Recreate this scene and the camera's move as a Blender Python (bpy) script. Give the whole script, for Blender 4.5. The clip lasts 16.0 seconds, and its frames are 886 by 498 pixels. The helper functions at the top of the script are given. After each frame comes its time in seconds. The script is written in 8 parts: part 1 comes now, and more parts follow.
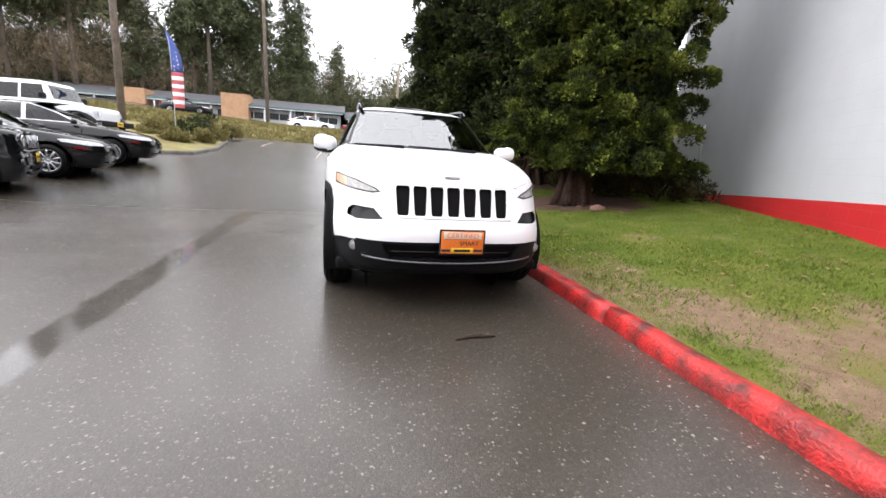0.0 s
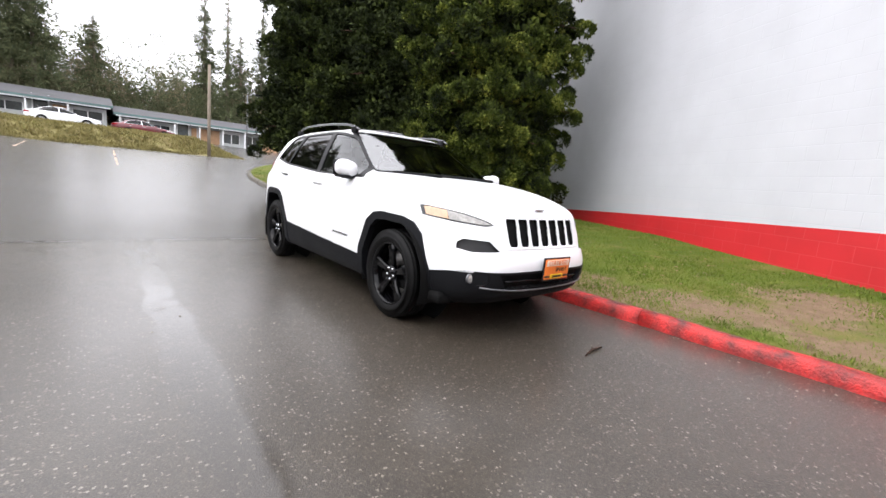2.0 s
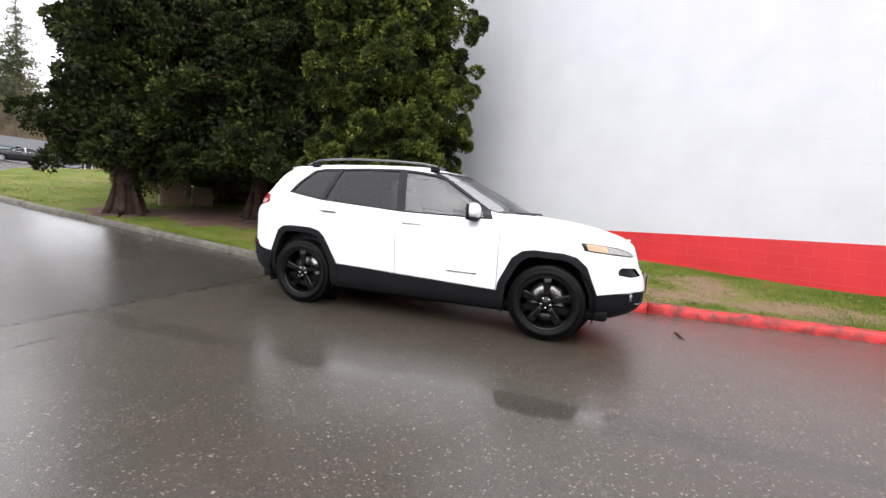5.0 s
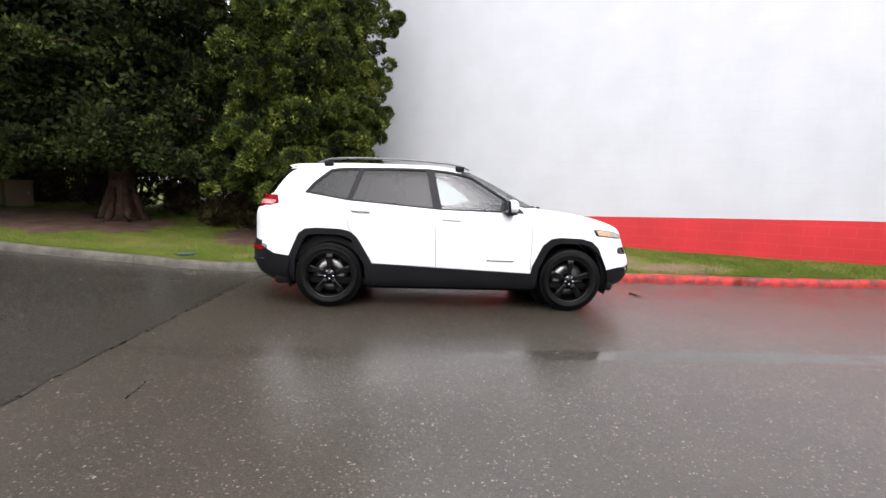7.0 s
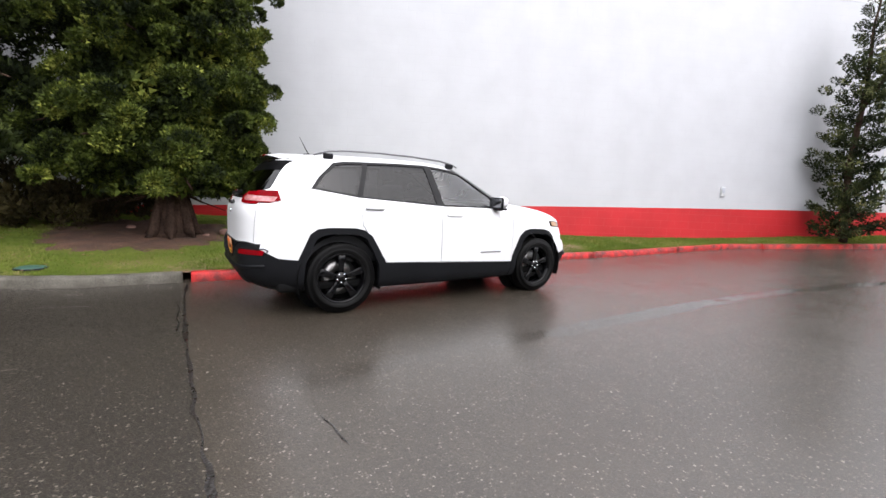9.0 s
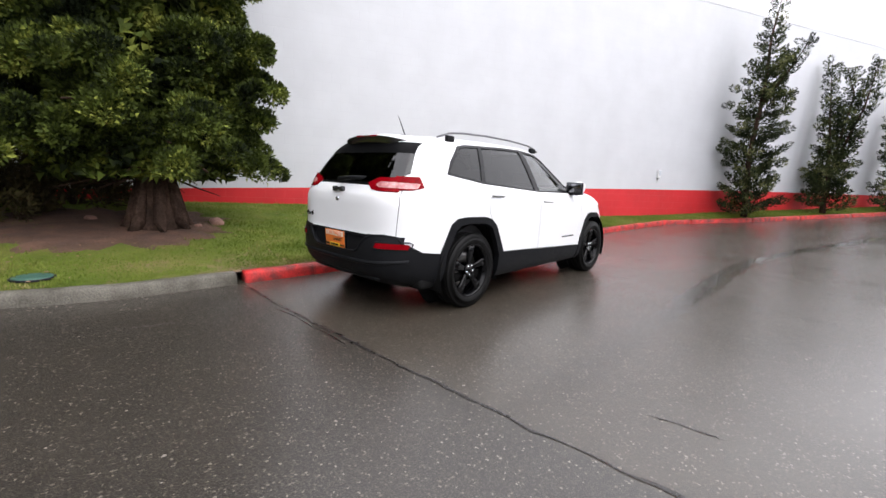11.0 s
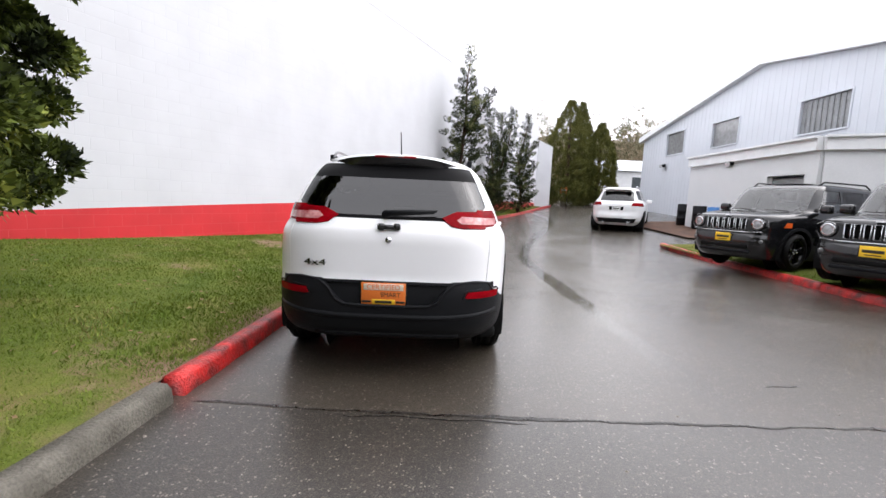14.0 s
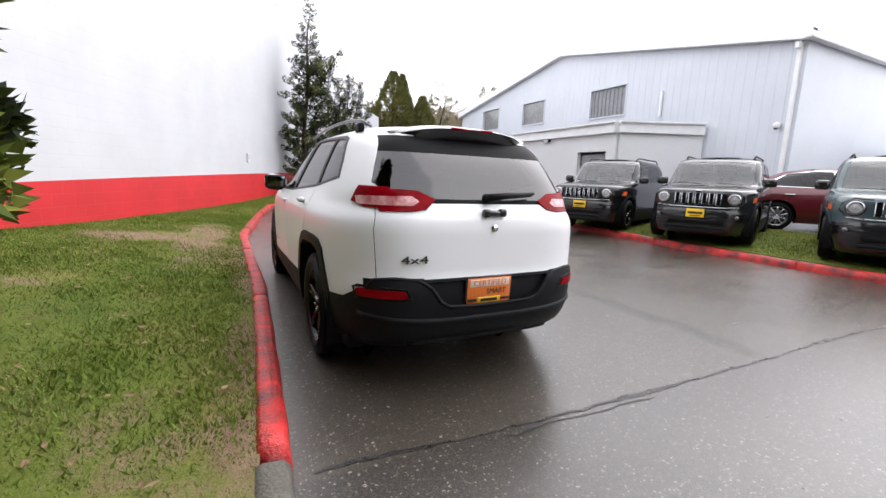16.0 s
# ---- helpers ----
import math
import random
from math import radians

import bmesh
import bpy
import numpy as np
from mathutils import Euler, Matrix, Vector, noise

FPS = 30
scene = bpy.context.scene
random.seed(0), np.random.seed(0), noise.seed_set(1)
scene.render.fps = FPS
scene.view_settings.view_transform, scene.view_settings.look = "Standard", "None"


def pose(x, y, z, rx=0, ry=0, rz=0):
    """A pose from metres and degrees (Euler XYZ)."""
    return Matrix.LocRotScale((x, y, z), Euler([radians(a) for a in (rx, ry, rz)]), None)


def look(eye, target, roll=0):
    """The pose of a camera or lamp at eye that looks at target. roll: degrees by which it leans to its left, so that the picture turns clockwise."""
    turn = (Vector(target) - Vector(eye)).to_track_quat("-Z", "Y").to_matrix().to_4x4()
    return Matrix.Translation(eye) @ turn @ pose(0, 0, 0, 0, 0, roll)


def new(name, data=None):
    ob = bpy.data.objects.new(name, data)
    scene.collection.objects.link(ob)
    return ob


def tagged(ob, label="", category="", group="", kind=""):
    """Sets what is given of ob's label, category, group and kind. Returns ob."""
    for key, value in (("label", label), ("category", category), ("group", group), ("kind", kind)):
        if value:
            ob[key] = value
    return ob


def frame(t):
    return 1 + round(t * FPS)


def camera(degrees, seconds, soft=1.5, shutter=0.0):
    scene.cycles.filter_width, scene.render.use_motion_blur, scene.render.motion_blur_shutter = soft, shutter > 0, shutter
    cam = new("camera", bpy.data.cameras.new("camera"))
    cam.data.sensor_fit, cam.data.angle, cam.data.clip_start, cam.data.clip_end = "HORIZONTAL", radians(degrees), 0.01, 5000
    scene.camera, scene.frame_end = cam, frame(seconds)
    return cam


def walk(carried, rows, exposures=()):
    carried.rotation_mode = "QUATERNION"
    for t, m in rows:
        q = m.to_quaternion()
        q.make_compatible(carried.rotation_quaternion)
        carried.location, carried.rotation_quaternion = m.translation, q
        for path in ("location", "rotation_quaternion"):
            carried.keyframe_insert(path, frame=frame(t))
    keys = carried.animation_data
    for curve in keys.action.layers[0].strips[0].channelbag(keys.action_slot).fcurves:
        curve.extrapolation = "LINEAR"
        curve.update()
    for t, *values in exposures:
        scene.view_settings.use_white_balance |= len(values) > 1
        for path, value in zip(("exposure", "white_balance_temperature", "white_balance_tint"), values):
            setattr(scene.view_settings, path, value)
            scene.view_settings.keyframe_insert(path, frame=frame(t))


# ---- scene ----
cam = camera(92.2, 16.0)
PATH = [
    (0, (-0.703, -3.699, 1.098), (-0.255, -1.795, 0.679), 3.71),
    (0.5, (-1.236, -3.614, 1.107), (-0.529, -1.774, 0.766), 4.59),
    (1, (-1.736, -3.437, 1.1), (-0.79, -1.721, 0.702), 3.79),
    (1.5, (-2.211, -3.183, 1.098), (-1.041, -1.586, 0.81), 3.86),
    (2, (-2.671, -2.861, 1.115), (-1.41, -1.34, 0.808), 5.04),
    (2.5, (-3.091, -2.492, 1.14), (-1.716, -1.072, 0.836), 6.52),
    (3, (-3.509, -2.111, 1.16), (-1.99, -0.847, 0.85), 4.63),
    (3.5, (-3.857, -1.663, 1.164), (-2.295, -0.458, 0.833), 3.71),
    (3.7, (-3.999, -1.485, 1.164), (-2.364, -0.365, 0.895), 3.51),
    (5.8, (-5.24, 0.464, 1.207), (-3.293, 0.859, 0.975), 4.23),
    (6, (-5.307, 0.682, 1.209), (-3.342, 0.985, 0.995), 4.14),
    (6.5, (-5.459, 1.234, 1.211), (-3.471, 1.243, 0.995), 3.48),
    (7, (-5.528, 1.803, 1.211), (-3.546, 1.656, 0.985), 2.22),
    (7.5, (-5.518, 2.394, 1.217), (-3.58, 1.937, 1.032), 1.02),
    (8, (-5.38, 2.982, 1.226), (-3.512, 2.299, 1.011), 0.98),
    (8.5, (-5.194, 3.567, 1.24), (-3.404, 2.692, 1.064), 1.93),
    (8.7, (-5.113, 3.795, 1.246), (-3.367, 2.842, 1.036), 2.22),
    (10.8, (-3.535, 5.691, 1.21), (-2.23, 4.2, 0.938), 2.32),
    (11, (-3.34, 5.813, 1.206), (-2.01, 4.355, 0.88), 2.75),
    (11.5, (-2.846, 6.08, 1.198), (-1.573, 4.582, 0.828), 2.07),
    (12, (-2.348, 6.323, 1.204), (-1.167, 4.741, 0.885), 3.89),
    (12.5, (-1.859, 6.473, 1.225), (-1.046, 4.671, 0.919), 2.97),
    (13, (-1.36, 6.53, 1.238), (-0.802, 4.625, 0.993), 3.69),
    (13.5, (-0.858, 6.533, 1.272), (-0.664, 4.556, 1.043), 3.15),
    (14, (-0.336, 6.457, 1.269), (-0.359, 4.47, 1.041), 2.57),
    (14.5, (0.182, 6.341, 1.24), (-0.127, 4.375, 1.037), 2.73),
    (15, (0.675, 6.175, 1.192), (0.312, 4.232, 0.888), 1.88),
    (15.5, (1.084, 5.98, 1.209), (0.499, 4.1, 0.857), 3.95),
    (16, (1.381, 5.695, 1.261), (0.498, 3.93, 0.936), 2.27),
]
walk(cam, [(t, look(eye, target, roll)) for t, eye, target, roll in PATH],
     exposures=[(t, stops, 6500, 14) for t, stops in ((0.0, 1.54), (2.0, 1.46), (3.5, 1.43), (7.0, 1.36), (11.0, 1.30), (12.5, 1.40), (14.0, 1.40), (14.8, 1.36), (15.4, 1.36), (16.0, 1.47))])

# ---- light: overcast sky, weak broad sun ----
world = bpy.data.worlds.new("overcast")
scene.world = world
world.use_nodes = True
wn, wl = world.node_tree.nodes, world.node_tree.links
wn.clear()
sky = wn.new("ShaderNodeTexSky")
sky.sky_type, sky.sun_disc = "NISHITA", False
sky.sun_elevation, sky.sun_rotation = radians(52), radians(262)
sky.air_density, sky.dust_density = 1.0, 4.0
grey = wn.new("ShaderNodeHueSaturation")
grey.inputs["Saturation"].default_value = 0.10
cloud = wn.new("ShaderNodeMixRGB")
cloud.blend_type, cloud.inputs[0].default_value = "MIX", 0.68
cloud.inputs[2].default_value = (9.2, 9.45, 9.9, 1)
bg = wn.new("ShaderNodeBackground")
bg.inputs["Strength"].default_value = 0.134
wo = wn.new("ShaderNodeOutputWorld")
wl.new(sky.outputs[0], grey.inputs["Color"])
wl.new(grey.outputs[0], cloud.inputs[1])
wl.new(cloud.outputs[0], bg.inputs["Color"])
wl.new(bg.outputs[0], wo.inputs["Surface"])
sun = new("sun", bpy.data.lights.new("sun", "SUN"))
sun.data.energy, sun.data.angle, sun.data.color = 0.30, radians(60), (1.0, 0.97, 0.93)
sun.matrix_world = look((-22, -3, 30), (0, 0, 0))


# ---- materials ----
def nodes_of(name):
    m = bpy.data.materials.new(name)
    m.use_nodes = True
    nt = m.node_tree
    return m, nt, nt.nodes["Principled BSDF"]


def rgb(c):
    return (c[0], c[1], c[2], 1.0)


def surf(name, base, var=0.15, scale=6.0, fine=60.0, rough=0.6, rvar=0.1, bump=0.15, metallic=0.0, coat=0.0, second=None, mix=0.5, world_pos=False, spec=0.5):
    """A surface with variation at two scales; second: a colour for stains."""
    m, nt, p = nodes_of(name)
    n, l = nt.nodes, nt.links
    if world_pos:
        pos = n.new("ShaderNodeNewGeometry").outputs["Position"]
    else:
        pos = n.new("ShaderNodeTexCoord").outputs["Object"]
    big = n.new("ShaderNodeTexNoise")
    big.inputs["Scale"].default_value, big.inputs["Detail"].default_value = scale, 5
    small = n.new("ShaderNodeTexNoise")
    small.inputs["Scale"].default_value, small.inputs["Detail"].default_value = fine, 3
    l.new(pos, big.inputs["Vector"])
    l.new(pos, small.inputs["Vector"])
    ramp = n.new("ShaderNodeValToRGB")
    dark = second or [c * (1 - var) for c in base]
    ramp.color_ramp.elements[0].position, ramp.color_ramp.elements[1].position = 0.5 - mix * 0.5, 0.5 + mix * 0.4
    ramp.color_ramp.elements[0].color, ramp.color_ramp.elements[1].color = rgb(dark), rgb([min(c * (1 + var * 0.4), 0.95) for c in base])
    l.new(big.outputs["Fac"], ramp.inputs["Fac"])
    mx = n.new("ShaderNodeMixRGB")
    mx.blend_type, mx.inputs[0].default_value = "OVERLAY", min(1.0, var * 1.6)
    l.new(ramp.outputs["Color"], mx.inputs[1])
    l.new(small.outputs["Fac"], mx.inputs[2])
    l.new(mx.outputs[0], p.inputs["Base Color"])
    rr = n.new("ShaderNodeMapRange")
    rr.inputs["To Min"].default_value, rr.inputs["To Max"].default_value = max(rough - rvar, 0.02), min(rough + rvar, 1)
    l.new(big.outputs["Fac"], rr.inputs["Value"])
    l.new(rr.outputs[0], p.inputs["Roughness"])
    p.inputs["Metallic"].default_value = metallic
    p.inputs["Specular IOR Level"].default_value = spec
    p.inputs["Coat Weight"].default_value = coat
    p.inputs["Coat Roughness"].default_value = 0.04
    if bump:
        b = n.new("ShaderNodeBump")
        b.inputs["Strength"].default_value, b.inputs["Distance"].default_value = bump, 0.02
        l.new(small.outputs["Fac"], b.inputs["Height"])
        l.new(b.outputs[0], p.inputs["Normal"])
    return m


def glass_mat(name, tint, gloss=1.45):
    m, nt, p = nodes_of(name)
    n, l = nt.nodes, nt.links
    out = n["Material Output"]
    n.remove(p)
    tr = n.new("ShaderNodeBsdfTransparent")
    tr.inputs["Color"].default_value = rgb(tint)
    gl = n.new("ShaderNodeBsdfGlossy")
    gl.inputs["Roughness"].default_value = 0.02
    fr = n.new("ShaderNodeFresnel")
    fr.inputs["IOR"].default_value = gloss
    mx = n.new("ShaderNodeMixShader")
    l.new(fr.outputs[0], mx.inputs["Fac"])
    l.new(tr.outputs[0], mx.inputs[1])
    l.new(gl.outputs[0], mx.inputs[2])
    l.new(mx.outputs[0], out.inputs["Surface"])
    return m


def leaf_mat(name, c1, c2, c3=None, lumps=1.0):
    """Foliage: the colour changes from clump to clump and along the crown; a near-black c1 paints shade into it."""
    m, nt, p = nodes_of(name)
    n, l = nt.nodes, nt.links
    geo = n.new("ShaderNodeNewGeometry")
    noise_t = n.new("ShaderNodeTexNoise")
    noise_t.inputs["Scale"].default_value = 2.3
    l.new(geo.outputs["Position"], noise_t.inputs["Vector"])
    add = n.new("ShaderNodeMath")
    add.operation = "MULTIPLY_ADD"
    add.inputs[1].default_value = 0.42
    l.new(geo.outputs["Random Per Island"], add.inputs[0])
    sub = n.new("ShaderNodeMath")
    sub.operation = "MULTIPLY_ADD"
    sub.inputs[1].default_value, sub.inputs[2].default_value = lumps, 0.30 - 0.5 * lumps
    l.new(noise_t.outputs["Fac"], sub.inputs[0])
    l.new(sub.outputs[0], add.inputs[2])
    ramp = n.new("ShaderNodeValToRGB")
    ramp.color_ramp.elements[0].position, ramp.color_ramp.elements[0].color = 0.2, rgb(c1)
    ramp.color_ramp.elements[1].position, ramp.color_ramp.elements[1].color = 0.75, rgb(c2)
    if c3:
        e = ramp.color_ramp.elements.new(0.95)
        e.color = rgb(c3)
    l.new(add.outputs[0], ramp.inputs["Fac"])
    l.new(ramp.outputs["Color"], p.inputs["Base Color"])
    p.inputs["Roughness"].default_value = 0.7
    p.inputs["Specular IOR Level"].default_value = 0.12
    return m


def asphalt_mat():
    m, nt, p = nodes_of("wet_asphalt")
    n, l = nt.nodes, nt.links
    pos = n.new("ShaderNodeNewGeometry").outputs["Position"]
    sep = n.new("ShaderNodeSeparateXYZ")
    l.new(pos, sep.inputs[0])

    def noise_at(scale, detail=4, rough=0.55):
        t = n.new("ShaderNodeTexNoise")
        t.inputs["Scale"].default_value, t.inputs["Detail"].default_value, t.inputs["Roughness"].default_value = scale, detail, rough
        l.new(pos, t.inputs["Vector"])
        return t.outputs["Fac"]

    def math_of(op, a, b=None, clamp=False):
        t = n.new("ShaderNodeMath")
        t.operation, t.use_clamp = op, clamp
        for i, v in enumerate((a, b)):
            if v is None:
                continue
            if isinstance(v, (int, float)):
                t.inputs[i].default_value = v
            else:
                l.new(v, t.inputs[i])
        return t.outputs[0]

    def span(v, a, b, c=0.0, d=1.0):
        t = n.new("ShaderNodeMapRange")
        t.interpolation_type = "SMOOTHSTEP"
        l.new(v, t.inputs["Value"])
        for k, w in (("From Min", a), ("From Max", b), ("To Min", c), ("To Max", d)):
            t.inputs[k].default_value = w
        return t.outputs[0]

    def cells(scale):
        t = n.new("ShaderNodeTexVoronoi")
        t.inputs["Scale"].default_value, t.inputs["Randomness"].default_value = scale, 1
        warp = n.new("ShaderNodeTexNoise")
        warp.inputs["Scale"].default_value, warp.inputs["Detail"].default_value = scale * 1.4, 2
        l.new(pos, warp.inputs["Vector"])
        push = n.new("ShaderNodeVectorMath")
        push.operation = "MULTIPLY_ADD"
        push.inputs[1].default_value = (1.3 / scale,) * 3
        l.new(warp.outputs["Color"], push.inputs[0])
        l.new(pos, push.inputs[2])
        l.new(push.outputs[0], t.inputs["Vector"])
        pick = n.new("ShaderNodeSeparateColor")
        l.new(t.outputs["Color"], pick.inputs[0])
        return t.outputs["Distance"], pick.outputs[0], pick.outputs[1]

    def blend(kind, fac, a, b):
        t = n.new("ShaderNodeMixRGB")
        t.blend_type = kind
        for i, v in enumerate((fac, a, b)):
            if isinstance(v, (int, float)):
                t.inputs[i].default_value = v
            elif isinstance(v, tuple):
                t.inputs[i].default_value = rgb(v)
            else:
                l.new(v, t.inputs[i])
        return t.outputs[0]

    d1, p1, h1 = cells(58)
    d2, p2, h2 = cells(135)
    grit = noise_at(260, 2)
    broad, patch, blot = noise_at(0.45, 3), noise_at(1.7, 5), noise_at(6, 4)
    c0 = n.new("ShaderNodeValToRGB")
    c0.color_ramp.elements[0].position, c0.color_ramp.elements[0].color = 0.30, (0.020, 0.0165, 0.0125, 1)
    c0.color_ramp.elements[1].position, c0.color_ramp.elements[1].color = 0.70, (0.038, 0.032, 0.0245, 1)
    l.new(math_of("ADD", math_of("MULTIPLY", patch, 0.6), math_of("MULTIPLY", blot, 0.4)), c0.inputs["Fac"])
    # the older, darker pavement behind the joint
    old = span(sep.outputs["Y"], 4.03, 4.07)
    base = blend("MULTIPLY", 1.0, c0.outputs["Color"], blend("MIX", old, (1.35, 1.28, 1.18), (0.62, 0.59, 0.54)))
    # small stones of many tones, and scattered larger pale ones
    tone = n.new("ShaderNodeValToRGB")
    tone.color_ramp.elements[0].position, tone.color_ramp.elements[0].color = 0.0, (0.014, 0.011, 0.008, 1)
    tone.color_ramp.elements[1].position, tone.color_ramp.elements[1].color = 1.0, (0.095, 0.079, 0.060, 1)
    l.new(h2, tone.inputs["Fac"])
    small = math_of("MULTIPLY", span(d2, 0.62, 0.38), 0.62)
    base = blend("MIX", small, base, tone.outputs["Color"])
    pale = math_of("MULTIPLY", span(p1, 0.68, 0.90), span(d1, 0.44, 0.26))
    base = blend("MIX", math_of("MULTIPLY", pale, 0.8), base, blend("MIX", h1, (0.095, 0.076, 0.057), (0.27, 0.24, 0.195)))
    c2 = n.new("ShaderNodeMixRGB")
    c2.blend_type, c2.inputs[0].default_value = "OVERLAY", 0.7
    l.new(base, c2.inputs[1])
    l.new(grit, c2.inputs[2])
    # standing water in the wheel rut and in shallow patches
    wob = math_of("MULTIPLY", math_of("SUBTRACT", patch, 0.5), 0.26)
    drift = math_of("MULTIPLY", span(sep.outputs["Y"], -2.0, -16.0), -3.6)
    rut = math_of("ABSOLUTE", math_of("SUBTRACT", math_of("SUBTRACT", sep.outputs["X"], math_of("ADD", wob, drift)), -2.27))
    rut = math_of("MULTIPLY", span(rut, 0.17, 0.07), span(patch, 0.31, 0.44))
    rut = math_of("MULTIPLY", rut, math_of("MULTIPLY", span(sep.outputs["Y"], 4.1, 3.9), span(sep.outputs["Y"], 0.9, 1.9, 1.0, 0.45)))
    film = span(math_of("ADD", broad, math_of("MULTIPLY", patch, 0.4)), 0.60, 0.82)
    worn = span(sep.outputs["Y"], 4.6, 3.4)
    film = math_of("MULTIPLY", film, math_of("ADD", math_of("MULTIPLY", worn, 0.75), 0.25))
    wet = math_of("MAXIMUM", rut, math_of("MULTIPLY", film, 0.22), True)
    c3 = n.new("ShaderNodeMixRGB")
    c3.blend_type = "MULTIPLY"
    c3.inputs[2].default_value = (0.72, 0.71, 0.70, 1)
    l.new(wet, c3.inputs[0])
    l.new(c2.outputs[0], c3.inputs[1])
    l.new(c3.outputs[0], p.inputs["Base Color"])
    p.inputs["Roughness"].default_value, p.inputs["Specular IOR Level"].default_value = 0.55, 0.30
    b = n.new("ShaderNodeBump")
    b.inputs["Distance"].default_value = 0.004
    b.inputs["Strength"].default_value = 0.5
    l.new(math_of("ADD", math_of("MULTIPLY", d2, -1.0), math_of("MULTIPLY", grit, 0.5)), b.inputs["Height"])
    l.new(b.outputs[0], p.inputs["Normal"])
    # the film of rain water over it
    p.inputs["Coat Weight"].default_value, p.inputs["Coat IOR"].default_value = 1.0, 1.45
    r = n.new("ShaderNodeMapRange")
    l.new(wet, r.inputs["Value"])
    r.inputs["To Min"].default_value, r.inputs["To Max"].default_value = 0.27, 0.05
    l.new(r.outputs[0], p.inputs["Coat Roughness"])
    cb = n.new("ShaderNodeBump")
    cb.inputs["Distance"].default_value = 0.003
    s = n.new("ShaderNodeMapRange")
    l.new(wet, s.inputs["Value"])
    s.inputs["To Min"].default_value, s.inputs["To Max"].default_value = 0.22, 0.03
    l.new(s.outputs[0], cb.inputs["Strength"])
    l.new(math_of("ADD", math_of("MULTIPLY", d2, -0.6), noise_at(30, 3)), cb.inputs["Height"])
    l.new(cb.outputs[0], p.inputs["Coat Normal"])
    return m


def block_mat(name, base, line, cw=0.4, ch=0.2, show=0.5, stain=None):
    """Painted concrete block: faint bed and head joints, roller texture."""
    m, nt, p = nodes_of(name)
    n, l = nt.nodes, nt.links
    uv = n.new("ShaderNodeTexCoord").outputs["Object"]
    sep = n.new("ShaderNodeSeparateXYZ")
    com = n.new("ShaderNodeCombineXYZ")
    l.new(uv, sep.inputs[0])
    l.new(sep.outputs["Y"], com.inputs["X"])
    l.new(sep.outputs["Z"], com.inputs["Y"])
    br = n.new("ShaderNodeTexBrick")
    br.inputs["Scale"].default_value = 1.0
    br.inputs["Brick Width"].default_value, br.inputs["Row Height"].default_value = cw, ch
    br.inputs["Mortar Size"].default_value, br.inputs["Mortar Smooth"].default_value = 0.006, 0.6
    br.inputs["Color1"].default_value = br.inputs["Color2"].default_value = (1, 1, 1, 1)
    br.inputs["Mortar"].default_value = (0, 0, 0, 1)
    l.new(com.outputs[0], br.inputs["Vector"])
    no = n.new("ShaderNodeTexNoise")
    no.inputs["Scale"].default_value, no.inputs["Detail"].default_value = 1.3, 6
    l.new(uv, no.inputs["Vector"])
    fi = n.new("ShaderNodeTexNoise")
    fi.inputs["Scale"].default_value = 45
    l.new(uv, fi.inputs["Vector"])
    ramp = n.new("ShaderNodeValToRGB")
    ramp.color_ramp.elements[0].position, ramp.color_ramp.elements[1].position = 0.3, 0.65
    ramp.color_ramp.elements[0].color, ramp.color_ramp.elements[1].color = rgb(stain or [c * 0.93 for c in base]), rgb(base)
    l.new(no.outputs["Fac"], ramp.inputs["Fac"])
    inv = n.new("ShaderNodeMath")
    inv.operation = "MULTIPLY_ADD"
    inv.inputs[1].default_value, inv.inputs[2].default_value = -show, show
    l.new(br.outputs["Color"], inv.inputs[0])
    mx = n.new("ShaderNodeMixRGB")
    l.new(inv.outputs[0], mx.inputs[0])
    l.new(ramp.outputs["Color"], mx.inputs[1])
    mx.inputs[2].default_value = rgb(line)
    l.new(mx.outputs[0], p.inputs["Base Color"])
    p.inputs["Roughness"].default_value = 0.55
    ad = n.new("ShaderNodeMath")
    ad.operation = "MULTIPLY_ADD"
    ad.inputs[1].default_value = 0.25
    l.new(fi.outputs["Fac"], ad.inputs[0])
    l.new(br.outputs["Color"], ad.inputs[2])
    b = n.new("ShaderNodeBump")
    b.inputs["Strength"].default_value, b.inputs["Distance"].default_value = 0.25, 0.008
    l.new(ad.outputs[0], b.inputs["Height"])
    l.new(b.outputs[0], p.inputs["Normal"])
    return m



